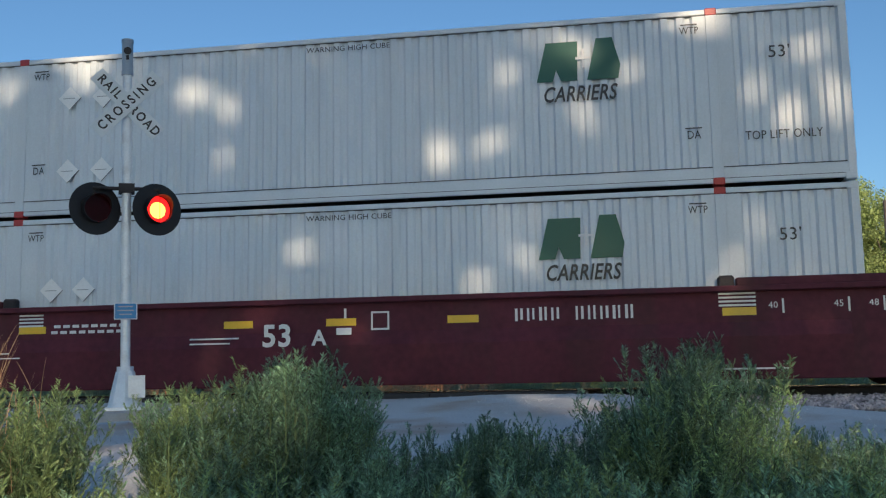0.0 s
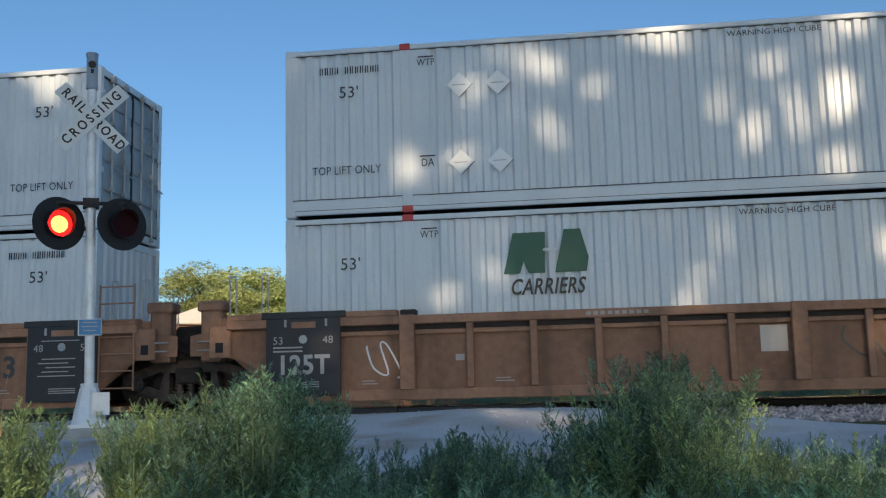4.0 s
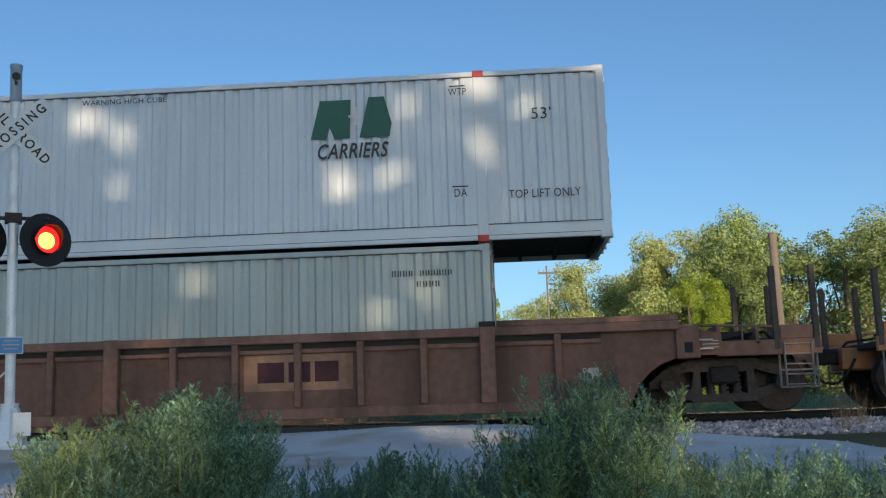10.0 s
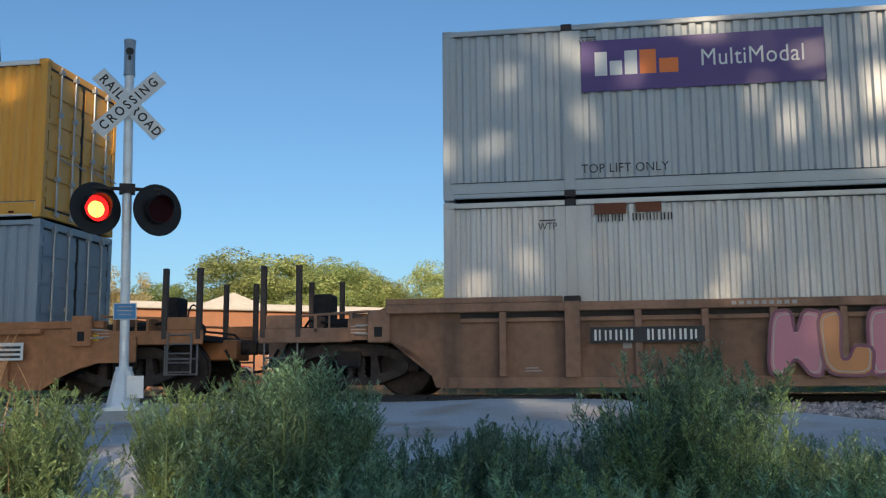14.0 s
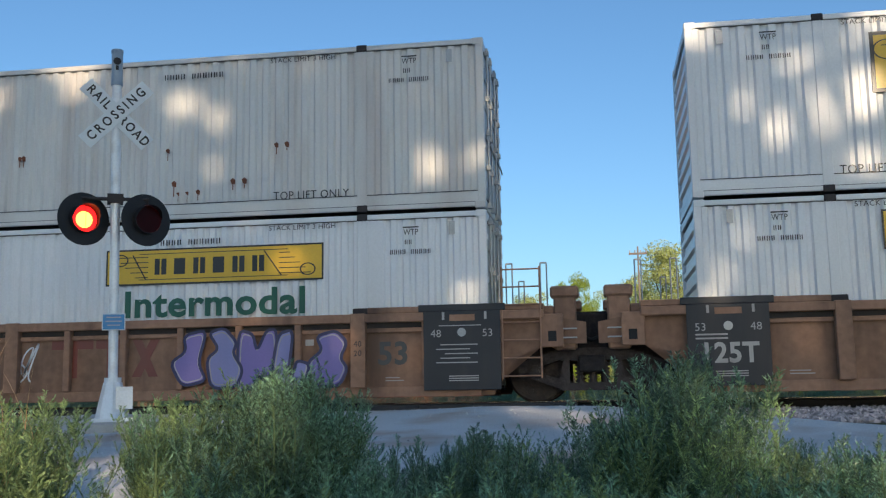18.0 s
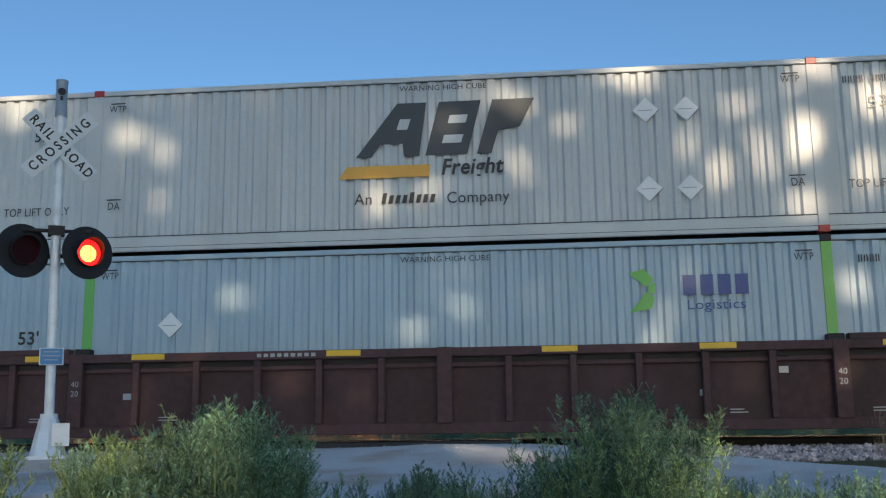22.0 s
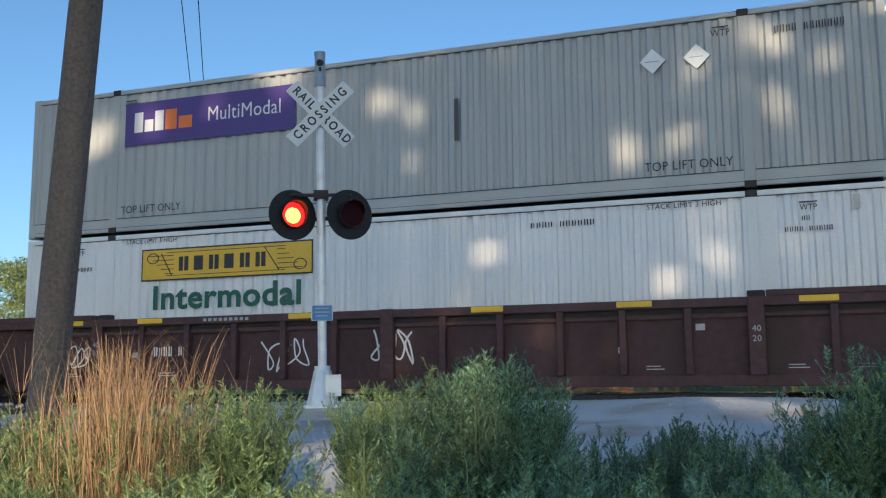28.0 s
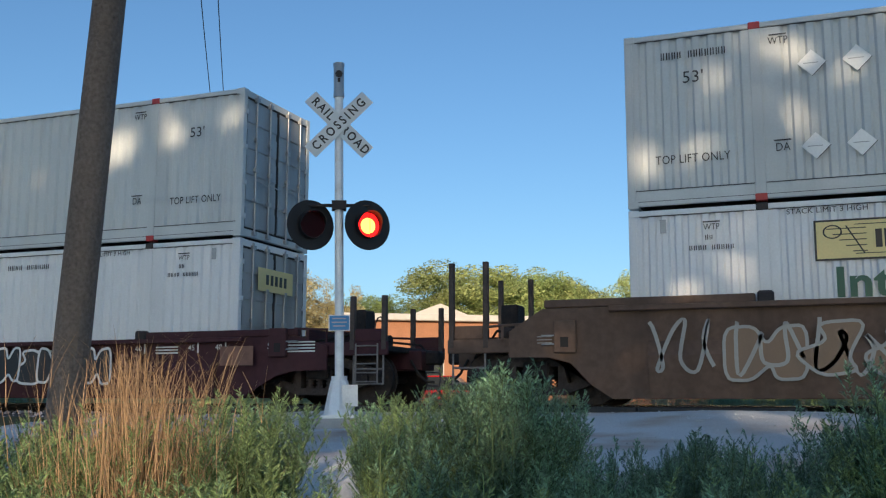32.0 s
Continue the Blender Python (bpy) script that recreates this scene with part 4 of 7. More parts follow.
    if right:
        for k in range(12):
            a, b = k * math.pi / 6, (k + 1) * math.pi / 6
            tube(bw, (f(2.6), -0.6 + 0.24 * math.cos(a), 1.35 + 0.24 * math.sin(a)), (f(2.6), -0.6 + 0.24 * math.cos(b), 1.35 + 0.24 * math.sin(b)), 0.014, 6)
        tube(bw, (f(2.6), -0.6, 1.02), (f(2.6), -0.6, 1.35), 0.02, 6)
        part("brake_wheel", bw, M_DARK, car)
    else:
        bw.free()


def joint_gear(car, paint_mat, right):
    """The end over the shared bogie of an articulated car."""
    f = (lambda x: LEN + x) if right else (lambda x: -x)

    def span(a, b):
        return sorted((f(a), f(b)))
    x0, x1 = span(-0.2, 1.5)
    part("end_sill", cached(("end_sill", right), lambda: bevel_box(x0, x1, -0.4, 0.4, 0.62, 1.1, 0.03), paint_mat), None, car)
    a0, a1 = span(0.05, 1.1)
    part("end_bulkhead", cached(("joint_bulkhead", right), lambda: bevel_box(a0, a1, -1.4, 1.4, 0.88, 1.3, 0.03), paint_mat), None, car)
    for y in (-1.3, 1.3):
        b0, b1 = span(1.05, 1.4)
        part("end_block", cached(("end_block", right, y), lambda: bevel_box(b0, b1, y - 0.15, y + 0.15, 0.8, 1.72, 0.03), paint_mat), None, car)
        bb0, bb1 = span(0.8, 1.06)
        part("block_cap", cached(("block_cap", right, y), lambda: bevel_box(b0 - 0.05, b1 + 0.05, y - 0.19, y + 0.19, 1.62, 1.8, 0.03), paint_mat), None, car)
        part("end_block", cached(("low_block", right, y), lambda: bevel_box(bb0, bb1, y - 0.13, y + 0.13, 1.2, 1.5, 0.03), paint_mat), None, car)
        part("grab_hoop", cached(("grab_hoop",), lambda: hoop(0.85), M_STEEL), None, car, at=pose(f(0.35), y, 1.35))
    part("grab_hoop", cached(("grab_hoop",), lambda: hoop(0.85), M_STEEL), None, car, at=pose(f(0.9), -1.3, 1.35))
    if right:
        part("articulation", cached(("articulation",), lambda: bevel_box(LEN + 1.32, LEN + 1.92, -1.05, 1.05, 0.7, 1.42, 0.05), M_BOGIE), None, car, "black coupling housing between the units")
        for yy in (-1.12, -0.7):
            hb = bmesh.new()
            pts = [(1.2, 1.3), (1.4, 1.05), (1.62, 0.96), (1.85, 1.05), (2.05, 1.3)]
            for p, q in zip(pts, pts[1:]):
                tube(hb, (LEN + p[0], yy, p[1]), (LEN + q[0], yy, q[1]), 0.028, 6)
            part("air_hose", hb, M_HOSE, car)
    c0, c1 = span(-1.0, 0.22)
    pn = part("black_panel", cached(("black_panel", right), lambda: bevel_box(c0, c1, -CAR_Y - 0.145, -CAR_Y - 0.10, 0.2, 1.435, 0.004), M_BLACK), None, car, "black stencilled panel")
    part("chord_cap", cached(("chord_cap", right), lambda: bevel_box(min(c0, c1) - 0.08, max(c0, c1) + 0.08, -CAR_Y - 0.138, -CAR_Y - 0.08, 1.437, 1.545, 0.006), M_BLACK), None, car, "black band on the top chord")
    y = -CAR_Y - 0.149
    write("48" if right else "53", (c0 + 0.2), y, 1.08, 0.17, M_CHALK, car)
    write("53" if right else "48", (c1 - 0.2), y, 1.08, 0.17, M_CHALK, car)
    for xx in (c0 + 0.3, c1 - 0.25):
        flat("chord_tick", [rect(xx, xx + 0.04, 1.3, 1.42)], y, M_CHALK, car)
    flat("chord_slot", [rect(c0 + 0.42, c1 - 0.4, 1.28, 1.38)], y, paint_mat, car, "bare paint between the black bands")
    if right:
        flat("stencil_bars", [rect(c0 + 0.2 + 0.07 * (k % 3), c1 - 0.36 - 0.12 * (k % 2), 0.62 + k * 0.07, 0.636 + k * 0.07) for k in range(5)] + [rect(c0 + 0.25, c1 - 0.3, 1.2, 1.214)], y, M_CHALK, car)
    else:
        write("125T", (c0 + c1) / 2, y, 0.68, 0.42, M_CHALK, car, bold=0.012, squeeze=0.95)
        flat("stencil_bars", [rect(c0 + 0.12, c0 + 0.6, 0.9 + k * 0.06, 0.925 + k * 0.06) for k in range(2)], y, M_CHALK, car)
    flat("stencil_bars", [rect(c0 + 0.4, c1 - 0.35, 0.34 + k * 0.035, 0.355 + k * 0.035) for k in range(3)], y, M_CHALK, car)
    ring = [(0.5 * (c0 + c1) + 0.07 * math.cos(k * 0.524), 1.1 + 0.07 * math.sin(k * 0.524)) for k in range(12)]
    flat("stencil_disc", [ring], y, M_STEEL, car)


def ladder(h, w=0.42, n=5):
    bm = bmesh.new()
    for x in (-w / 2, w / 2):
        tube(bm, (x, 0, 0), (x, 0, h), 0.016, 6)
    for k in range(n):
        z = 0.04 + (h - 0.08) * k / (n - 1)
        tube(bm, (-w / 2, 0, z), (w / 2, 0, z), 0.013, 6)
    return bm


def grab_iron():
    bm = bmesh.new()
    tube(bm, (-0.2, -0.07, 0), (0.2, -0.07, 0), 0.012, 6)
    for x in (-0.2, 0.2):
        tube(bm, (x, -0.07, 0), (x, 0.0, 0), 0.012, 6)
    return bm


def end_details(car, paint_mat, right, joint):
    f = (lambda x: LEN + x) if right else (lambda x: -x)
    y = -CAR_Y
    for xx, z in ((1.2, 1.12), (1.2, 0.98)):
        part("grab_iron", cached(("grab_iron",), grab_iron, M_STEEL), None, car, at=pose(f(xx), y, z))
    x0, x1 = sorted((f(0.84), f(1.2)))
    part("lift_bracket", cached(("lift_bracket", right, joint), lambda: bevel_box(x0, x1, y - 0.09, y, 0.84, 1.36, 0.015), paint_mat), None, car)
    x0, x1 = sorted((f(0.96), f(1.09)))
    flat("bracket_hole", [rect(x0, x1, 0.93, 1.09)], y - 0.091, M_HOSE, car, "dark slot in the bracket")
    if right:
        part("ladder", cached(("ladder", joint), lambda: ladder(1.75, 0.6, 7) if joint else ladder(0.7), M_IRON if not joint else paint_mat), None, car, at=pose(f(0.55 if joint else 2.72), y - 0.12 if joint else -1.43, 0.36))
    # piping along the end and a reservoir on the platform
    if not joint:
        bm = bmesh.new()
        tube(bm, (f(1.6), -1.0, 1.12), (f(3.0), -1.0, 1.12), 0.025, 6)
        tube(bm, (f(1.6), 0.3, 1.18), (f(2.4), 0.3, 1.18), 0.13, 14)
        part("air_reservoir", bm, M_BOGIE, car)
        bm = bmesh.new()
        box(bm, *sorted((f(1.5), f(1.56))), -1.4, 1.4, 1.03, 1.34)
        box(bm, *sorted((f(2.1), f(2.15))), -1.4, -0.9, 1.03, 1.3)
        part("platform_rail", bm, paint_mat, car)
    if not joint:
        flat("stencil_bars", [rect(min(f(1.25), f(1.5)), max(f(1.25), f(1.5)), 1.0 + k * 0.05, 1.012 + k * 0.05) for k in range(3)], y - 0.004, M_CHALK, car)


def well_car(label, paint_mat, ribbed, left_joint=False, right_joint=False, tall=1.25, side_top=1.52):
    car = thing("well_car", label, "railway car", "cars of the train")
    top = 1.42 if ribbed else side_top
    for s in (-1, 1):
        y0, y1 = sorted((s * (CAR_Y - 0.03), s * CAR_Y))
        part("side_panel", cached(("car_side", ribbed, top, s), lambda: side_plate(ribbed, top, y0, y1), GRIME_SHADE.get(paint_mat.name, paint_mat)), None, car)
        t0, t1 = sorted((s * (CAR_Y - 0.12), s * (CAR_Y + 0.13)))
        if ribbed:
            part("top_chord", cached(("top_chord", s), lambda: bevel_box(-0.9, LEN + 0.9, t0, t1, 1.29, 1.43, 0.012), paint_mat), None, car)
            part("bottom_sill", cached(("bottom_sill", s), lambda: bevel_box(0.1, LEN - 0.1, *sorted((s * (CAR_Y - 0.12), s * (CAR_Y + 0.06))), 0.10, 0.27, 0.01), paint_mat), None, car)
            part("chord_ledge", cached(("chord_ledge", s), lambda: bevel_box(0.3, LEN - 0.3, *sorted((s * CAR_Y, s * (CAR_Y + 0.055))), 1.13, 1.20, 0.01), paint_mat), None, car)
            # A dark strip stands in for the shadow between chord and ledge.
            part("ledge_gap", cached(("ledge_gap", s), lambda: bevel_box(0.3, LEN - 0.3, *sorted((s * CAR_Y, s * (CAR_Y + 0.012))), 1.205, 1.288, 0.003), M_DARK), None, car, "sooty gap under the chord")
            for x0, x1 in ((-0.9, 1.92), (LEN - 1.92, LEN + 0.9)):
                part("end_rail", cached(("end_rail", s, x0), lambda: bevel_box(x0, x1, *sorted((s * (CAR_Y - 0.1), s * (CAR_Y + 0.09))), 1.432, 1.53, 0.012), paint_mat), None, car)
            for x in [0.98, LEN - 0.98] + [2.07 + (LEN - 4.14) * k / 12 for k in range(1, 12) if k != 6]:
                w = 0.055
                if left_joint and x < 1.2 or right_joint and x > LEN - 0.9:
                    continue
                r0, r1 = sorted((s * CAR_Y, s * (CAR_Y + 0.12)))
                part("rib", cached(("rib", s), lambda: bevel_box(-w, w, r0, r1, 0.28, 1.29, 0.01), paint_mat), None, car, at=pose(x, 0, 0))
            for x in (2.07, LEN / 2, LEN - 2.07):
                r0, r1 = sorted((s * CAR_Y, s * (CAR_Y + 0.14)))
                part("rib", cached(("wide_rib", s), lambda: bevel_box(-0.12, 0.12, r0, r1, 0.26, 1.44, 0.01), paint_mat), None, car, at=pose(x, 0, 0))
                if x != LEN / 2:
                    part("guide_block", cached(("guide_block", s), lambda: bevel_box(-0.13, 0.13, s * 1.36 - 0.09, s * 1.36 + 0.09, 1.43, 1.54, 0.015), M_DARK), None, car, at=pose(x, 0, 0))
        else:
            part("top_chord", cached(("smooth_chord", top, s), lambda: bevel_box(-0.3, LEN + 0.3, t0, s * CAR_Y if s < 0 else t1 - 0.13, top - 0.08, top + 0.008, 0.012), paint_mat), None, car)
            part("lower_bulge", cached(("lower_bulge", top, s), lambda: bulge(s, top / 1.52), paint_mat), None, car)
            for x0, x1 in ((-1.38, 1.92), (LEN - 1.92, LEN + 1.38)):
                part("end_rail", cached(("smooth_rail", top, s, x0), lambda: bevel_box(x0, x1, *sorted((s * (CAR_Y - 0.16), s * (CAR_Y - 0.01))), top + 0.01, top + 0.14, 0.015), paint_mat), None, car)
            for x in (2.07, LEN - 2.07):
                part("guide_block", cached(("tall_guide", top, s), lambda: bevel_box(-0.12, 0.12, s * 1.4 - 0.08, s * 1.4 + 0.08, top - 0.02, top + 0.18, 0.03), M_DARK), None, car, at=pose(x, 0, 0))
    part("well_floor", cached(("well_floor",), lambda: well_floor(), M_BOGIE), None, car)
    (joint_gear if left_joint else end_gear)(car, paint_mat, False, *(() if left_joint else (tall,)))
    (joint_gear if right_joint else end_gear)(car, paint_mat, True, *(() if right_joint else (tall,)))
    end_details(car, paint_mat, False, left_joint)
    end_details(car, paint_mat, True, right_joint)
    if not left_joint:
        bogie(car, -1.62)
    bogie(car, LEN + 1.62)
    return car


def bulge(s, k):
    bm = bmesh.new()
    y = s * CAR_Y
    o = [(0, 0.11), (s * 0.012, 0.13), (s * 0.10, 0.76 * k), (0, 0.98 * k)]
    a = [bm.verts.new((0.3, y + u, z)) for u, z in o]
    b = [bm.verts.new((LEN - 0.3, y + u, z)) for u, z in o]
    for i in range(3):
        bm.faces.new((a[i], a[i + 1], b[i + 1], b[i]))
    bm.faces.new(a)
    bm.faces.new(b[::-1])
    return bm


def well_floor():
    bm = bmesh.new()
    for s in (-1, 1):
        y0, y1 = sorted((s * 1.1, s * 1.48))
        box(bm, 0.0, LEN, y0, y1, 0.2, 0.235)
    for k in range(9):
        x = 0.3 + (LEN - 0.6) * k / 8
        box(bm, x - 0.15, x + 0.15, -1.4, 1.4, 0.16, 0.198)
    for x in (0.0, LEN - 0.06):
        box(bm, x, x + 0.06, -1.4, 1.4, 0.24, 1.25)
    return bm


def small_stencils(car, ink, seed, low=True):
    """The little lines of lettering along a ribbed side."""
    r = random.Random(seed)
    for x in (1.45, 3.6, LEN - 3.6, LEN - 1.5, LEN - 0.55):
        w = r.uniform(0.25, 0.4)
        for k in range(2):
            flat("stencil_line", [rect(x - w / 2, x + w / 2 - 0.06 * k, 0.36 + k * 0.045, 0.375 + k * 0.045)], -CAR_Y - 0.004, ink, car)
    for x, z in ((LEN - 2.9, 0.95), (2.9, 0.7), (LEN - 4.1, 0.62)):
        flat("stencil_plate", [rect(x - 0.07, x + 0.07, z, z + 0.1)], -CAR_Y - 0.004, ink, car)
    x = r.uniform(4.2, 5.2)
    for k in range(9):
        flat("stencil_bar", [rect(x + k * 0.11, x + k * 0.11 + 0.07, 1.335, 1.39)], -CAR_Y - 0.134, ink, car)


def scrawl(car, x0, x1, z0, z1, material, seed, width=0.03, n=26, y=None):
    """A sprayed line that loops along a panel."""
    r = random.Random(seed)
    pts = []
    for i in range(n):
        f = i / (n - 1)
        pts.append(Vector((x0 + (x1 - x0) * f + 0.12 * math.sin(i * 2.1 + seed), z0 + (z1 - z0) * (0.5 + 0.5 * math.sin(i * 1.7 + r.uniform(-0.7, 0.7))))))
    fine = []
    for i in range(len(pts) - 3):
        a, b, c, d = pts[i:i + 4]
        for k in range(5):
            t = k / 5
            fine.append(0.5 * ((2 * b) + (c - a) * t + (2 * a - 5 * b + 4 * c - d) * t * t + (3 * b - a - 3 * c + d) * t ** 3))
    bm = bmesh.new()
    last = None
    yy = y if y is not None else -CAR_Y - 0.004
    for p, q in zip(fine, fine[1:]):
        d = q - p
        nrm = Vector((-d.y, d.x)).normalized() * width / 2
        v = (bm.verts.new((p.x + nrm.x, yy, p.y + nrm.y)), bm.verts.new((p.x - nrm.x, yy, p.y - nrm.y)))
        if last:
            bm.faces.new((last[0], last[1], v[1], v[0]))
        last = v
    part("graffiti", bm, material, car, "sprayed scrawl")


GLYPHS = (
    ((0, 0), (1, 0.02), (1, 0.52), (0.5, 0.56), (1, 0.72), (0.96, 1), (0, 1), (0, 0.48), (0.52, 0.40), (0, 0.22)),
    ((0.02, 0), (0.9, 0), (1, 0.42), (0.62, 0.46), (0.55, 0.26), (0.42, 0.28), (0.44, 1), (0, 1)),
    ((0, 0), (0.34, 0), (0.5, 0.3), (0.66, 0), (1, 0), (1, 1), (0.66, 1), (0.5, 0.62), (0.34, 1), (0, 1)),
    ((0, 0.45), (0.4, 0), (1, 0.08), (0.76, 0.4), (1, 1), (0.3, 0.96), (0.46, 0.62)),
    ((0.1, 0), (0.8, 0), (1, 0.3), (0.8, 0.55), (0.95, 0.8), (0.6, 1), (0.2, 0.95), (0.35, 0.66), (0, 0.5)))


def rounded(pts, times=2):
    """The outline with its corners cut off, again and again."""
    for _ in range(times):
        out = []
        for a, b in zip(pts, pts[1:] + pts[:1]):
            out += [(0.82 * a[0] + 0.18 * b[0], 0.82 * a[1] + 0.18 * b[1]), (0.18 * a[0] + 0.82 * b[0], 0.18 * a[1] + 0.82 * b[1])]
        pts = out
    return pts


def outline_strip(name, pts, width, y, material, parent, label):
    """A sprayed line of even width along a closed outline."""
    bm = bmesh.new()
    n = len(pts)
    ring = []
    for i in range(n):
        p, a, b = Vector(pts[i]), Vector(pts[i - 1]), Vector(pts[(i + 1) % n])
        d = (b - a).normalized()
        nrm = Vector((-d.y, d.x)) * width / 2
        ring.append((bm.verts.new((p.x + nrm.x, y, p.y + nrm.y)), bm.verts.new((p.x - nrm.x, y, p.y - nrm.y))))
    for i in range(n):
        p, q = ring[i], ring[(i + 1) % n]
        bm.faces.new((p[0], p[1], q[1], q[0]))
    return part(name, bm, material, parent, label)


def blobs(car, x0, x1, z0, z1, n, fill, edge, seed, y=None, plump=1.0, other=None, shine=None):
    """A row of fat interlocking sprayed shapes, each with a contour and small eyes."""
    r = random.Random(seed)
    base = y if y is not None else -CAR_Y - 0.004
    w, h = (x1 - x0) / n, z1 - z0
    for i in range(n):
        yy = base - 0.003 * (i % 2)
        lean, grow, drop = r.uniform(-0.12, 0.2), r.uniform(1.08, 1.28), r.uniform(-0.04, 0.04)
        shape = []
        for u, v in r.choice(GLYPHS):
            u, v = u + r.uniform(-0.06, 0.06), v + r.uniform(-0.05, 0.05)
            shape.append((x0 + (i + 0.5) * w + (u - 0.5 + lean * (v - 0.5)) * w * grow, z0 + (v + drop) * h))
        shape = rounded(shape)
        flat("graffiti", [shape], yy, (other or fill) if i % 2 else fill, car, "fat sprayed shape", 0.001)
        outline_strip("graffiti", shape, 0.05, yy - 0.0025, edge, car, "sprayed contour")
        if shine:
            cx, cz = x0 + (i + 0.5) * w, z0 + 0.5 * h
            outline_strip("graffiti", [(cx + (a - cx) * 0.86, cz + (b - cz) * 0.88) for a, b in shape], 0.018, yy - 0.002, shine, car, "thin pale sprayed line")


def number_board(car, x, z, w, plate=None, ink=None, h=0.2, n=9, proud=0.122):
    y = -CAR_Y - (0.005 if plate is None else proud)
    if plate:
        flat("number_plate", [rect(x - 0.06, x + w + 0.06, z - 0.035, z + h + 0.035)], y, plate, car, "dark number board")
        y -= 0.006
    flat("number_bars", bars(x, z, w, h, n, rnd), y, ink or M_INKW, car, "painted number blocks")


Y0 = -CAR_Y - 0.004
SMOOTH_Y = -CAR_Y - 0.104


def reflectors(car, xs, z, y, w=0.5, h=0.09):
    for x in xs:
        flat("reflector", [rect(x, x + w, z, z + h)], y, M_REFLECT, car, "yellow reflective strip")


def place_car(car, stack):
    MOVERS.append((car, STACK_X[stack], 0.0))


# A: the maroon car
car = well_car("smooth-sided maroon well car with white stencils", C_MAROON, False, tall=1.3)
number_board(car, 10.83, 1.08, 1.9, n=9, h=0.22)
write("53", 6.95, SMOOTH_Y - 0.006, 0.92, 0.5, M_INKW, car, bold=0.012)
write("A", 7.66, SMOOTH_Y - 0.006, 0.88, 0.34, M_INKW, car, bold=0.01)
reflectors(car, (2.3, 6.0, 7.75, 9.75, 14.0, 16.6), 1.08, Y0, 0.5, 0.12)
flat("stencil_bars", [rect(2.3, 2.75, 1.2 + k * 0.06, 1.23 + k * 0.06) for k in range(4)] + [rect(13.95, 14.5, 1.22 + k * 0.06, 1.25 + k * 0.06) for k in range(4)] + [rect(2.9 + k * 0.17 + 0.05 * j, 3.02 + k * 0.17 + 0.05 * j, 1.07 + j * 0.1, 1.12 + j * 0.1) for k in range(8) for j in range(2)], Y0, M_INKW, car)
flat("stencil_line", [rect(5.45, 6.3, 0.90, 0.925)], SMOOTH_Y - 0.006, M_INKW, car)
flat("stencil_line", [rect(5.45, 6.15, 0.82, 0.845)], SMOOTH_Y - 0.006, M_INKW, car)
flat("stencil_plate", [rect(7.95, 8.2, 0.93, 1.04)], SMOOTH_Y - 0.006, M_DECAL, car)
flat("stencil_line", [rect(8.05, 8.09, 1.2, 1.36)], Y0, M_INKW, car)
flat("stencil_line", [rect(13.9, 14.9, 0.26, 0.285)], SMOOTH_Y - 0.006, M_INKW, car)
flat("stencil_line", [rect(1.6, 2.2, 0.74, 0.76)], SMOOTH_Y - 0.006, M_INKW, car)
flat("stencil_line", [rect(1.6, 2.4, 0.66, 0.68)], SMOOTH_Y - 0.006, M_INKW, car)
flat("stencil_box", [rect(8.5, 8.8, 1.0, 1.3)], Y0, M_INKW, car)
flat("stencil_box", [rect(8.53, 8.77, 1.03, 1.27)], Y0 - 0.004, C_MAROON, car)
for x, s_ in ((14.75, "40"), (15.7, "45"), (16.2, "48"), (17.1, "53")):
    write(s_, x, Y0, 1.22, 0.14, M_INKW, car)
    flat("stencil_bar", [rect(x + 0.13, x + 0.16, 1.1, 1.32)], Y0, M_INKW, car)
place_car(car, "A")

